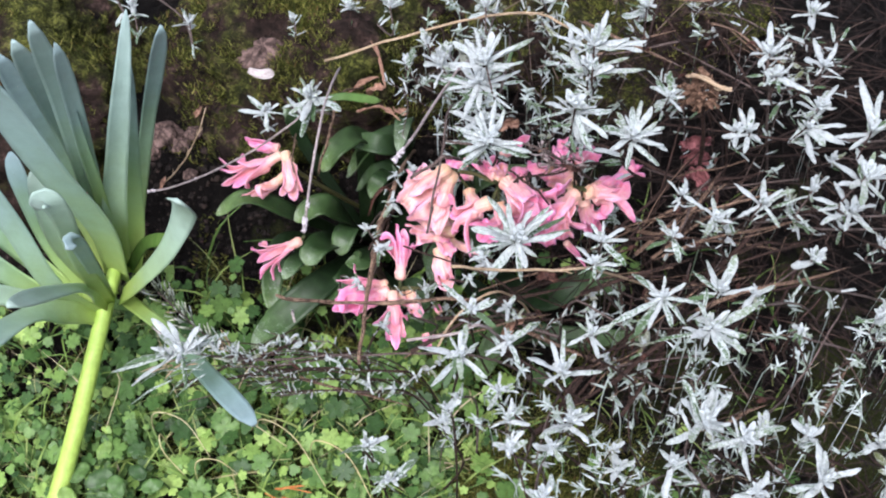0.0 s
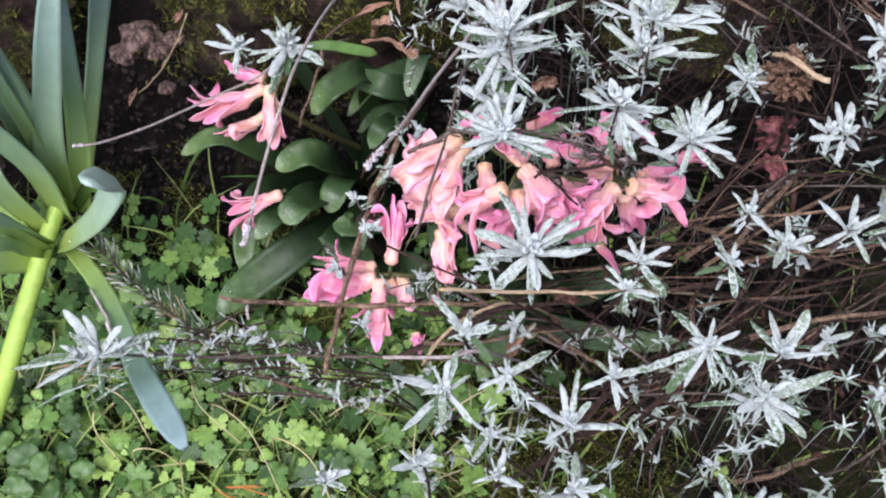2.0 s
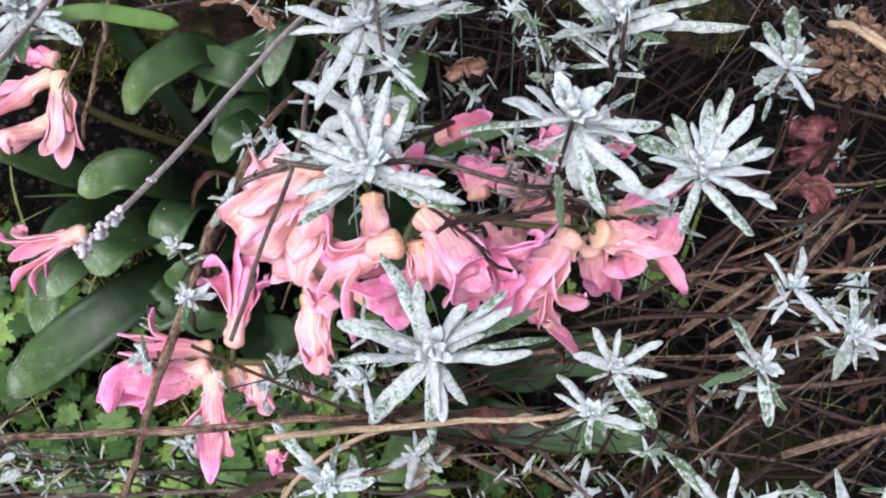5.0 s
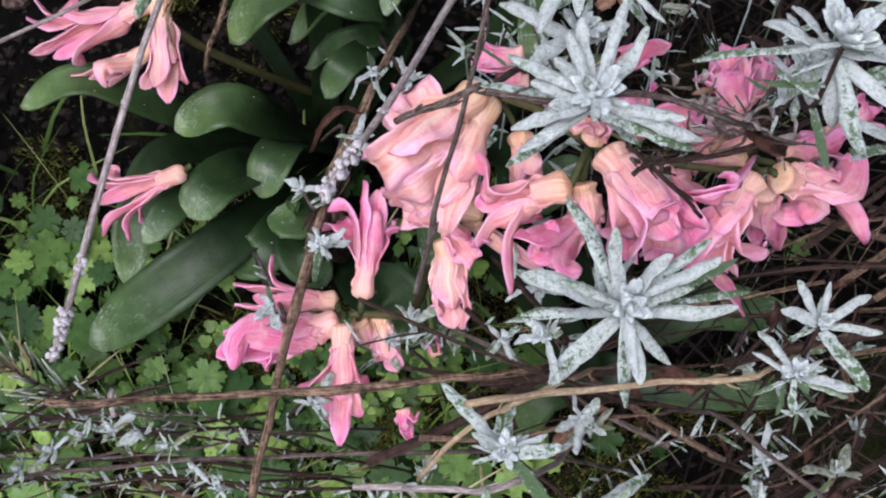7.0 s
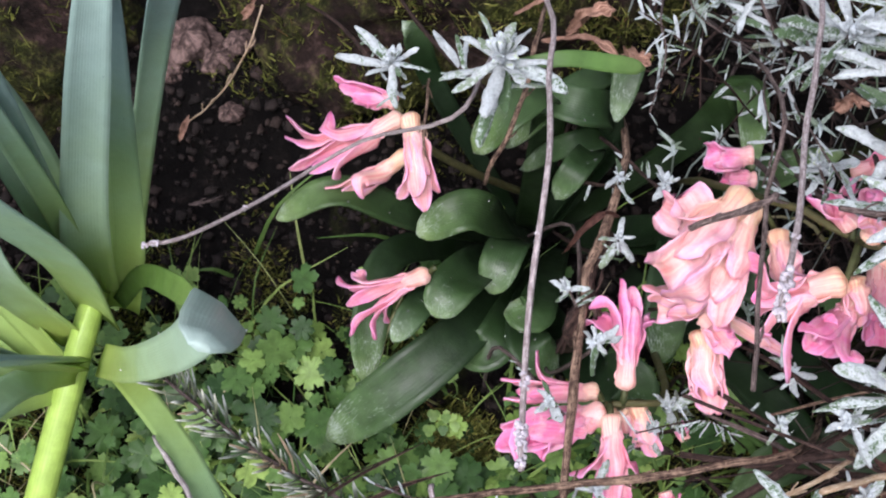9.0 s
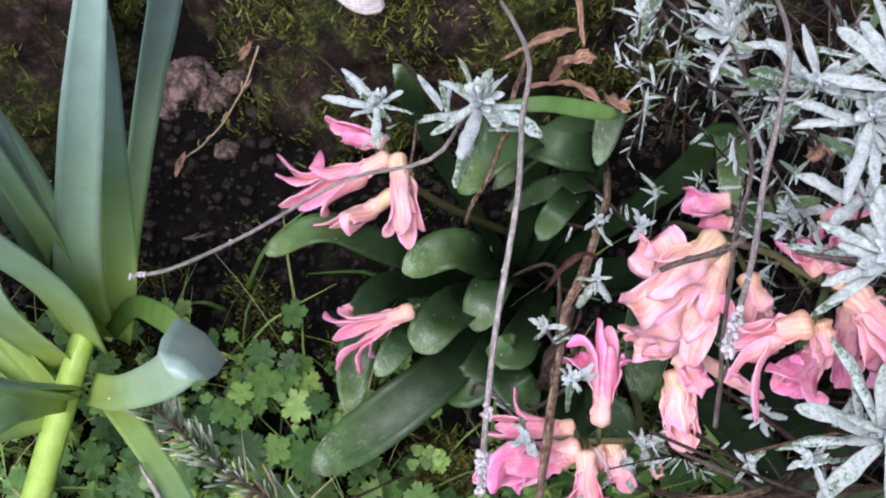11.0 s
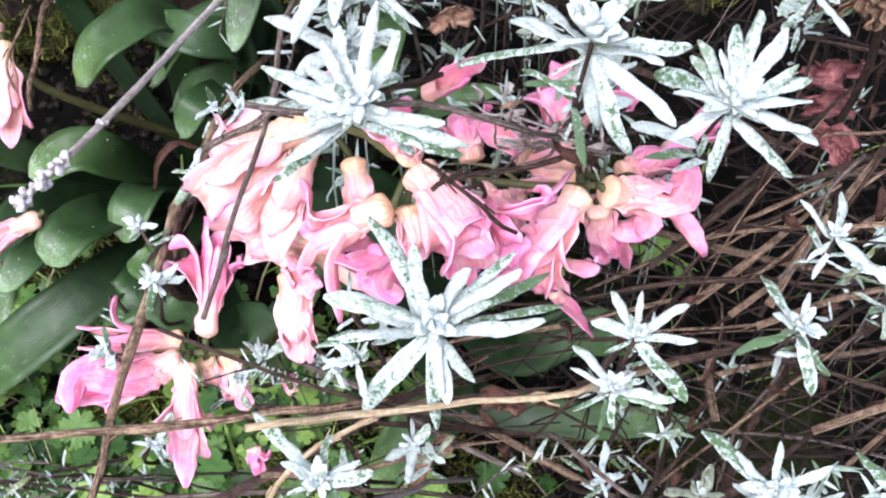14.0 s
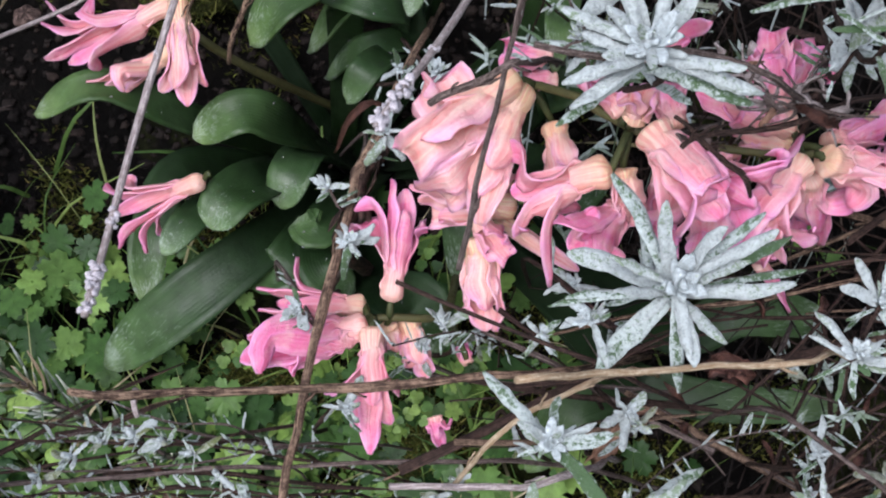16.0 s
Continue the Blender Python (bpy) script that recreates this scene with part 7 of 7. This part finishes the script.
dry_stem("dry_stem", [(0.0392, 0.1194, 0.2150), (0.0501, 0.1144, 0.2050), (0.0589, 0.1130, 0.1900), (0.1014, 0.1837, 0.0000)], 0.0005, 0.0005, M_TWIG, "dark thin twig over the pink florets", "stem")
dry_stem("dry_stem", [(-0.0110, 0.1371, 0.1900), (0.0009, 0.1374, 0.2000), (0.0099, 0.1416, 0.2000), (0.0293, 0.2001, 0.1000), (0.0438, 0.2553, 0.0000)], 0.0009, 0.0009, M_TWIG_GREY, "grey stalk above a peach floret", "stem")

# withered tufts over the florets
def withered_tuft(at, size, count, label):
    at = Vector(at)
    root = Vector((at.x + 0.02, at.y + 0.03, 0.0))
    ob = thing("withered_tuft", tube([at, at + Vector((0.006, 0.004, -0.01)), at.lerp(root, 0.5), root], 0.0006, 0.0007, 6, 12, (), 0.2), M_TWIG, label, "twigs", "withered tufts")
    for i in range(count):
        d = Vector((rng.gauss(0, 1), rng.gauss(0, 0.6), rng.gauss(0, 0.25))).normalized() * size * rng.uniform(0.4, 1.0)
        k = Vector((rng.gauss(0, 1), rng.gauss(0, 1), rng.gauss(0, 0.4))) * size * 0.12
        q = at + Vector((rng.gauss(0, 1), rng.gauss(0, 1), rng.gauss(0, 0.4))) * size * 0.12
        part("twig", tube([q, q + d * 0.4 + k, q + d], 0.0005, 0.00022, 5, 8, (), 0.25), rng.choice((M_TWIG_GREY, M_TWIG_GREY, M_LAV)), ob)
        e = q + d * rng.uniform(0.2, 0.7)
        o = Vector((rng.gauss(0, 1), rng.gauss(0, 1), rng.uniform(-0.2, 0.8))).normalized() * rng.uniform(0.003, 0.007)
        part("dead_scrap", blade([e, e + o * 0.5 + Vector((0, 0, 0.001)), e + o], rng.uniform(0.001, 0.0026), (0.3, -0.3, 1), LANCE, 0.7, 0.0003, 6, 2, 0.5, rng.uniform(-2, 2)), rng.choice((M_LAV, M_LAV, M_TWIG_GREY, M_DEADLEAF)), ob)


withered_tuft((0.0697, 0.1310, 0.2000), 0.016, 16, "withered mauve brown tuft of twigs over pink florets")
withered_tuft((0.0470, 0.1214, 0.1950), 0.012, 5, "withered mauve brown tuft of twigs over pink florets")
withered_tuft((0.0574, 0.1374, 0.2000), 0.014, 7, "withered mauve brown tuft of twigs over pink florets")

# broad seedling leaves in the ground cover
for at, turn, s in (((-0.1425, 0.1029, 0.0350), 0.4, 0.011), ((-0.1339, 0.0973, 0.0300), 2.2, 0.008), ((-0.1514, 0.0935, 0.0300), 4.0, 0.010), ((-0.2360, 0.0572, 0.0300), 1.0, 0.011), ((-0.2088, 0.0396, 0.0300), 3.0, 0.010), ((-0.2523, 0.0898, 0.0300), 5.0, 0.009), ((-0.2112, 0.0484, 0.0350), 0.3, 0.017), ((-0.2002, 0.0413, 0.0380), 1.9, 0.015), ((-0.1884, 0.0500, 0.0360), 5.6, 0.013), ((-0.1800, 0.0414, 0.0340), 3.4, 0.013), ((-0.2122, 0.0330, 0.0300), 2.7, 0.016), ((-0.1945, 0.0300, 0.0330), 4.6, 0.014), ((-0.2095, 0.0676, 0.0330), 0.9, 0.012), ((-0.2250, 0.0560, 0.0300), 3.9, 0.015), ((-0.2300, 0.0400, 0.0330), 2.2, 0.014)):
    q = Vector(at)
    d = Vector((math.cos(turn), math.sin(turn), 0.1)) * s
    ob = thing("seedling_leaf", blade([q - d * 0.5, q, q + d * 0.5], s * 0.75, (0, -0.2, 1), ((0.0, 0.3), (0.2, 0.72), (0.28, 0.86), (0.34, 0.80), (0.5, 1.0), (0.56, 0.92), (0.7, 0.95), (0.76, 0.82), (0.88, 0.74), (1.0, 0.25)), 0.2, 0.0006, 20, 4, 0.18), M_CLOVERLEAF, "broad smooth bright green seedling leaf", "leaf", "seedling leaves")
    part("stalk", tube([q - d * 0.5, q - d * 0.6 - Vector((0, 0, 0.01)), q - d * 0.5 - Vector((0, 0, q.z + 0.003))], 0.0005, 0.0006, 5, 6), M_CLOVERLEAF, ob)

dead_leaf("dead_leaf", [(0.0427, 0.1910, 0.1500), (0.0468, 0.1926, 0.1550), (0.0540, 0.1962, 0.1500)], 0.009, M_DEADLEAF, "dry tan leaf curled between silver shoots")
dry_stem("dry_stem", [(-0.0238, 0.1673, 0.1180), (-0.0288, 0.1554, 0.1200), (-0.0337, 0.1416, 0.1180), (-0.0358, 0.1409, 0.0900), (-0.0331, 0.1683, 0.0000)], 0.0022, 0.0026, M_TWIG, "dark woody stub with split bark", "stem", ((0.3, 0.2),), 9, 20, "", 9)
dry_stem("dry_stem", [(-0.0793, 0.0802, 0.1600), (-0.0789, 0.0766, 0.1620), (-0.0784, 0.0737, 0.1600)], 0.0008, 0.0006, M_LAV, "short pale broken twig on a dry stem", "twig", (), 6, 6, "", 0)

# dried flower head
head_at = Vector((0.146, 0.163, 0.206))
bits = []
for i in range(120):
    d = Vector((rng.gauss(0, 1), rng.gauss(0, 1), rng.gauss(0.2, 1))).normalized()
    d += noise.noise_vector(d * 1.4) * 0.8
    q = head_at + d * 0.0045 + Vector((rng.gauss(0, 1), rng.gauss(0, 1), 0)) * 0.0018
    o = Vector((rng.gauss(0, 1), rng.gauss(0, 1), rng.gauss(0, 1))) * 0.0016
    bits.append(blade([q, q + d * 0.0018 + o, q + d * rng.uniform(0.001, 0.0045) + o * 1.6], rng.uniform(0.0018, 0.0042), (rng.gauss(0, 1), rng.gauss(0, 1), 1), BLUNT, 0.7, 0.0005, 5, 2, 0.5, rng.uniform(-1, 1)))
dried = thing("dried_flower_head", join(*bits), M_DRYHEAD, "tan dried flower head with papery bracts on the shrub", "flower")
part("stem", tube([head_at, head_at + Vector((0.01, 0.005, -0.06)), head_at + Vector((0.02, 0.03, -0.21))], 0.001, 0.0014, 6, 8), M_TWIG, dried)

# dark bristly sprig beside the stalk
dsprig = empty("withered_sprig", (-0.1628, 0.1289, 0.1000), "withered dark sprig with pale tipped needle leaves", "plant")
dl = smooth_line([(-0.1612, 0.1260, 0.1150), (-0.1463, 0.1164, 0.0900), (-0.1271, 0.1059, 0.0700), (-0.1065, 0.0983, 0.0500), (-0.0853, 0.0976, 0.0000)], 40)
part("stem", tube(dl[::5], 0.0005, 0.0008, 6, 20, (), 0.15), M_TWIG_GREY, dsprig)
for i, q in enumerate(dl[:-4]):
    for k in range(rng.randrange(2, 6)):
        d = (dl[i + 1] - q).normalized()
        o = Matrix.Rotation(rng.uniform(0, 6.3), 3, d) @ d.orthogonal().normalized()
        o = (o - d * rng.uniform(0.4, 1.1) + Vector((0, 0, 0.3))).normalized()
        ln = rng.uniform(0.006, 0.0125)
        part("needle_leaf", blade([q, q + o * ln * 0.5, q + o * ln - d * ln * rng.uniform(0.1, 0.4)], rng.uniform(0.0007, 0.0011), (0, -0.2, 1), BLUNT, 0.2, 0.0005, 4, 2), M_GREYNEEDLE if rng.random() < 0.9 else M_STRAW, dsprig)

# small things on the soil bank
for k, (at, s) in enumerate((((-0.1748, 0.2884, 0.0440), 0.012), ((-0.1640, 0.2815, 0.0400), 0.009), ((-0.1833, 0.2810, 0.0380), 0.009), ((-0.1534, 0.2836, 0.0500), 0.006), ((-0.1586, 0.2606, 0.0350), 0.005))):
    build_rock("stone", at, (s, s * 0.8, s * 0.7), "small pinkish brown stone set in dark soil", 20.0 + k, M_STONE)
dead_leaf("dead_leaf", [(-0.1775, 0.2462, 0.0400), (-0.1751, 0.2485, 0.0450), (-0.1743, 0.2573, 0.0400)], 0.004, M_DEADLEAF, "small orange brown dead leaf on the soil bank")
dead_leaf("dead_leaf", [(-0.1490, 0.2812, 0.0700), (-0.1457, 0.2821, 0.0750), (-0.1449, 0.2898, 0.0700)], 0.005, M_DEADLEAF, "small tan dead leaf on the soil bank")
dry_stem("dry_stem", [(-0.1748, 0.2237, 0.0300), (-0.1672, 0.2225, 0.0350), (-0.1616, 0.2255, 0.0300)], 0.0006, 0.0005, M_TWIG_GREY, "short grey twig lying on dark soil", "twig", (), 6, 6)

thing("woolly_scrap", tube([(-0.1672, 0.1126, 0.0990), (-0.1596, 0.1017, 0.1080), (-0.1499, 0.0865, 0.1210), (-0.1452, 0.0780, 0.1250)], 0.0005, 0.001, 7, 16, ((0.3, 0.5), (0.7, 0.6)), 0.3), M_SHELL, "pale woolly scrap lying along a waxy leaf", "scrap")

# long bents lying through the ground cover
for a, b, bow in (((-0.1223, 0.0781, 0.045), (-0.0764, 0.0238, 0.052), 0.006), ((-0.1291, 0.0900, 0.045), (-0.0975, 0.0493, 0.055), -0.005), ((-0.2015, 0.1171, 0.040), (-0.2044, 0.0748, 0.050), 0.006), ((-0.1571, 0.0461, 0.048), (-0.1290, 0.0420, 0.040), 0.004), ((-0.1850, 0.0830, 0.050), (-0.1440, 0.0520, 0.044), 0.007), ((-0.1728, 0.0720, 0.048), (-0.1600, 0.0440, 0.040), -0.004), ((-0.0900, 0.0600, 0.046), (-0.0500, 0.0150, 0.040), 0.007)):
    a, b = Vector(a), Vector(b)
    mid = a.lerp(b, 0.5) + Vector((bow, bow * 0.6, 0.008))
    thing("grass_bent", tube([Vector((a.x, a.y, ground_height(a.x, a.y))), a.lerp(mid, 0.3), mid, b], 0.00045, 0.0003, 5, 14, ((0.4, 0.4),), 0.1), M_BENT, "long yellowish grass bent over the ground cover", "grass", "grass bents")

# orange needles
for i in range(7):
    a = Vector((-0.1021, 0.0315, 0.0200)) + Vector((rng.uniform(-0.008, 0.008), rng.uniform(-0.006, 0.006), rng.uniform(0.0, 0.01)))
    d = Vector((rng.uniform(0.5, 1), rng.uniform(-0.5, 0.1), 0.0)).normalized() * 0.008
    dry_stem("pine_needle", [a - d, a, a + d], 0.0005, 0.0004, M_NEEDLE, "orange brown dry pine needle on the ground cover", "needle", (), 5, 6, "fallen pine needles", 0)
build_rock("stone", (-0.0961, 0.2927, 0.1120), (0.017, 0.011, 0.010), "broken pinkish grey stone on the mossy rock", 31.0, M_STONE)
build_rock("stone", (-0.0780, 0.3038, 0.1100), (0.011, 0.009, 0.009), "broken pinkish grey stone on the mossy rock", 33.0, M_STONE)
thing("pale_petal", blade([(-0.1048, 0.2696, 0.1280), (-0.0969, 0.2640, 0.1300), (-0.0891, 0.2656, 0.1280)], 0.007, (0, -0.5, 1), BLUNT, 0.3, 0.001, 8, 4, 0.2), M_SHELL, "whitish papery scrap lying on the moss", "scrap")

# ---- stuff: ground cover, grass, moss, thicket ----
def cover_density(x, y):
    d = 1.0
    if y > 0.15:
        d *= max(0.0, 1 - (y - 0.15) / 0.06)
    if x > 0.0:
        d *= max(0.04, 1 - x / 0.05)
    if -0.15 < x < 0.02 and 0.118 < y < 0.2:
        d *= 0.35 if x > -0.095 else 0.75
    return d


def clover_leaf_mesh(k):
    rr = 1.0
    tilt = Vector((0.15 * math.sin(k), 0.15 * math.cos(k), 1))
    c0 = Vector((0, 0, 0))
    bits = []
    if k in (1, 5):
        for q in range(3):
            a = q * 2.09 + 0.1 * math.sin(k + q)
            o = Vector((math.cos(a), math.sin(a), 0)) * rr * 0.62
            bits.append(lobed_leaf(o, tilt + o * 0.25, rr * 0.5, 3, a))
    else:
        bits.append(lobed_leaf(c0, tilt, rr, (5, 7, 5)[k % 3], k))
    bits.append(strip([c0, Vector((0.1, 0.1, -1.5)), Vector((0.3, -0.2, -3.5))], 0.14, 3))
    v, f, _u = join_fast(bits)
    return mesh_from("leaf", v, f, M_CLOVERLEAF, [(0.5, 0.5)] * len(v))


CLOVER_LEAVES = [clover_leaf_mesh(k) for k in range(8)]
for i in range(104):
    low = i >= 78
    x, y = (rng.uniform(-0.13, 0.0), rng.uniform(0.08, 0.135)) if low else (rng.uniform(-0.21, -0.01), rng.uniform(0.0, 0.17))
    while not low and rng.random() > cover_density(x, y):
        x, y = rng.uniform(-0.21, -0.01), rng.uniform(0.0, 0.17)
    g = ground_height(x, y)
    plant = empty("clover_plant", (x, y, g), "low bright green clover like plant with lobed leaves", "plant", "clover plants")
    for k in range(rng.randrange(4, 8)):
        a = k * 1.4 + rng.uniform(0, 1)
        r = rng.uniform(0.0028, 0.0056) if low else rng.uniform(0.0024, 0.0054)
        leaf = new("leaf", CLOVER_LEAVES[rng.randrange(8)])
        leaf.parent = plant
        leaf.matrix_basis = Matrix.Translation((math.cos(a) * 0.009, math.sin(a) * 0.009, r * 3.2 + rng.uniform(0.0, 0.008))) @ pose(0, 0, 0, rng.uniform(-35, 45), rng.uniform(-38, 38), rng.uniform(0, 360)) @ Matrix.Scale(r, 4)

shapes = []
count = 0
while count < 2900:
    x, y = rng.uniform(-0.42, 0.2), rng.uniform(-0.16, 0.22)
    if rng.random() > cover_density(x, y):
        continue
    count += 1
    g = ground_height(x, y)
    h = rng.uniform(0.006, 0.034)
    c = Vector((x, y, g + h))
    tilt = Vector((rng.uniform(-0.5, 0.5), rng.uniform(-0.7, 0.3), 1))
    r = rng.uniform(0.0018, 0.0056)
    if rng.random() < 0.22:
        for k in range(3):
            a = k * 2.09 + rng.uniform(-0.2, 0.2)
            s0 = rng.uniform(0, 6.3) if k == 0 else s0
            o = Vector((math.cos(a + s0), math.sin(a + s0), 0)) * r * 0.95
            shapes.append(lobed_leaf(c + o, tilt + o * 40, r * 0.72, 3, a + s0))
    else:
        shapes.append(lobed_leaf(c, tilt, r * rng.uniform(1.1, 1.6), rng.choice((5, 5, 7)), rng.uniform(0, 6.3)))
    shapes.append(strip([c, c - Vector((rng.uniform(-0.004, 0.004), rng.uniform(-0.004, 0.004), h * 0.5)), Vector((x, y, g - 0.002))], 0.0008, 3))
stuff("ground_cover", shapes, M_CLOVER, "bright green clover like ground cover with small lobed leaves", "ground cover")

shapes = []
count = 0
while count < 3800:
    x, y = rng.uniform(-0.42, 0.22), rng.uniform(-0.16, 0.22)
    if rng.random() > (cover_density(x, y) + 0.12) * (0.45 if y > 0.09 else 1.0):
        continue
    count += 1
    g = ground_height(x, y)
    ln = rng.uniform(0.02, 0.06)
    a = rng.uniform(0, 6.3)
    d = Vector((math.cos(a), math.sin(a), 0))
    shapes.append(strip([Vector((x, y, g)), Vector((x, y, g + ln * 0.45)) + d * ln * 0.3, Vector((x, y, g + ln * rng.uniform(0.3, 0.7))) + d * ln * 0.8], rng.choice((0.0004, 0.0005, 0.0007, 0.0009, 0.0012, 0.0018)), 6))
stuff("grass", shapes, M_GRASS, "thin green and yellowed grass blades", "grass")

def moss_tuft(q, ln, count, spread):
    for k in range(count):
        p0 = q + Vector((rng.gauss(0, spread), rng.gauss(0, spread), 0))
        d = Vector((rng.uniform(-0.8, 0.8), rng.uniform(-0.9, 0.5), 1)).normalized() * ln * rng.uniform(0.6, 1.2)
        s = Vector((rng.uniform(-1, 1), rng.uniform(-1, 1), 0)).normalized() * rng.uniform(0.0002, 0.00045)
        shapes.append(([p0 - s, p0 + s, p0 + d * 0.6 + s * 0.8, p0 + d, p0 + d * 0.6 - s * 0.8], [(0, 1, 2, 3, 4)]))


shapes = []
for i in range(20000):
    q = Vector(rng.choice(rng.choice((rock_pts, rock_pts_b, rock_pts, rock_pts_c))))
    if noise.noise(q * 34) + 0.5 * noise.noise(q * 90) < 0.02 or q.z < 0.012 or q.y > 0.37:
        continue
    moss_tuft(q + Vector((rng.uniform(-0.004, 0.004), rng.uniform(-0.004, 0.004), 0)), rng.uniform(0.0035, 0.008), 9, 0.0022)
for i in range(22000):
    x, y = rng.uniform(-0.27, 0.12), rng.uniform(0.0, 0.225)
    if noise.noise(Vector((x * 24, y * 24, 4))) < (-0.05 if y < 0.13 else 0.22):
        continue
    moss_tuft(Vector((x, y, ground_height(x, y))), rng.uniform(0.0025, 0.0055), 7, 0.0024)
for i in range(2500):
    x, y = rng.uniform(-0.3, 0.05), rng.uniform(0.22, 0.30)
    if noise.noise(Vector((x * 30, y * 30, 7))) > 0.3:
        moss_tuft(Vector((x, y, ground_height(x, y))), rng.uniform(0.003, 0.006), 5, 0.002)
for cx, cy, rad in ((0.03, 0.035, 0.03), (0.055, 0.02, 0.022), (0.005, 0.02, 0.025), (-0.02, 0.10, 0.02), (-0.075, 0.13, 0.018)):
    for i in range(900):
        dx, dy = rng.gauss(0, 0.45) * rad, rng.gauss(0, 0.45) * rad
        rise = max(0.0, 1 - (dx * dx + dy * dy) / (rad * rad)) * 0.014
        moss_tuft(Vector((cx + dx, cy + dy, ground_height(cx + dx, cy + dy) + rise)), rng.uniform(0.004, 0.008), 6, 0.002)
stuff("moss", shapes, M_MOSS, "yellow green moss shoots on rock and soil", "moss")

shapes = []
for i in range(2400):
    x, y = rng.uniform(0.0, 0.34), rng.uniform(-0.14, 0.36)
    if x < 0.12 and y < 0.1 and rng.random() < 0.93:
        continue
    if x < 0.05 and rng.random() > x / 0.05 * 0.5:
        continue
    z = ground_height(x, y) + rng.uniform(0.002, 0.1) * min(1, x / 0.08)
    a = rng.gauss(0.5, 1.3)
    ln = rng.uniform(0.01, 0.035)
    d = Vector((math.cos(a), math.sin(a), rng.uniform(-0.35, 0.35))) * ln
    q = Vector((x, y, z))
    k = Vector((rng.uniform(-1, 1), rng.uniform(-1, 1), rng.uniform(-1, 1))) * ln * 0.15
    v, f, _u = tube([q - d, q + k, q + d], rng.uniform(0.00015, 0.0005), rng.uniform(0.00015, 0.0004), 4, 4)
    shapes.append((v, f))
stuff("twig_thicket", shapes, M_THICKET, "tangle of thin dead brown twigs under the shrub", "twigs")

shapes = []
for i in range(420):
    x, y = rng.uniform(0.0, 0.28), rng.uniform(-0.12, 0.33)
    if x < 0.1 and 0.06 < y < 0.16 or x > 0.11 and y > 0.1 and rng.random() < 0.85:
        continue
    q = Vector((x, y, rng.uniform(0.05, 0.13)))
    lean = Vector((rng.uniform(-0.6, 0.6), rng.uniform(-0.5, 0.6), 1)).normalized()
    for k in range(rng.randrange(5, 11)):
        p0 = q - lean * rng.uniform(0, 0.012)
        d = (Vector((rng.gauss(0, 1), rng.gauss(0, 1), 0)).normalized() + lean * rng.uniform(0.1, 0.9)).normalized() * rng.uniform(0.004, 0.009)
        shapes.append(strip([p0, p0 + d * 0.5, p0 + d + Vector((0, 0, -0.001))], rng.uniform(0.001, 0.0018), 3))
    shapes.append(strip([q, q - lean * 0.02, q - lean * 0.03 - Vector((0, 0, q.z - 0.02))], 0.0009, 4))
stuff("fine_shoots", shapes, M_SMALLSILVER, "small grey green shoots deep inside the shrub", "shoots")

shapes = []
for i in range(7000):
    x, y = rng.uniform(-0.32, 0.12), rng.uniform(-0.02, 0.30)
    if rng.random() < 0.4:
        y = rng.uniform(0.17, 0.29)
    r = rng.choice((0.0006, 0.0008, 0.001, 0.0013, 0.002))
    v, f, _u = blob((x, y, ground_height(x, y) + r * 0.3), r, (rng.uniform(0.7, 1.6), rng.uniform(0.7, 1.6), 0.8), 4, 5, 0.5)
    shapes.append((v, f))
stuff("soil_crumbs", shapes, M_CRUMB, "dark crumbs of soil and bark", "soil")

shapes = []
for q in WET:
    r = rng.choice((0.00015, 0.0002, 0.00025, 0.0004))
    v, f, _u = blob(q + Vector((0, 0, r * 0.3)), r, (1, 1, 0.8), 5, 8, 0.0)
    shapes.append((v, f))
stuff("water_drops", shapes, M_DROP, "tiny clear water drops on the leaves", "water drops")
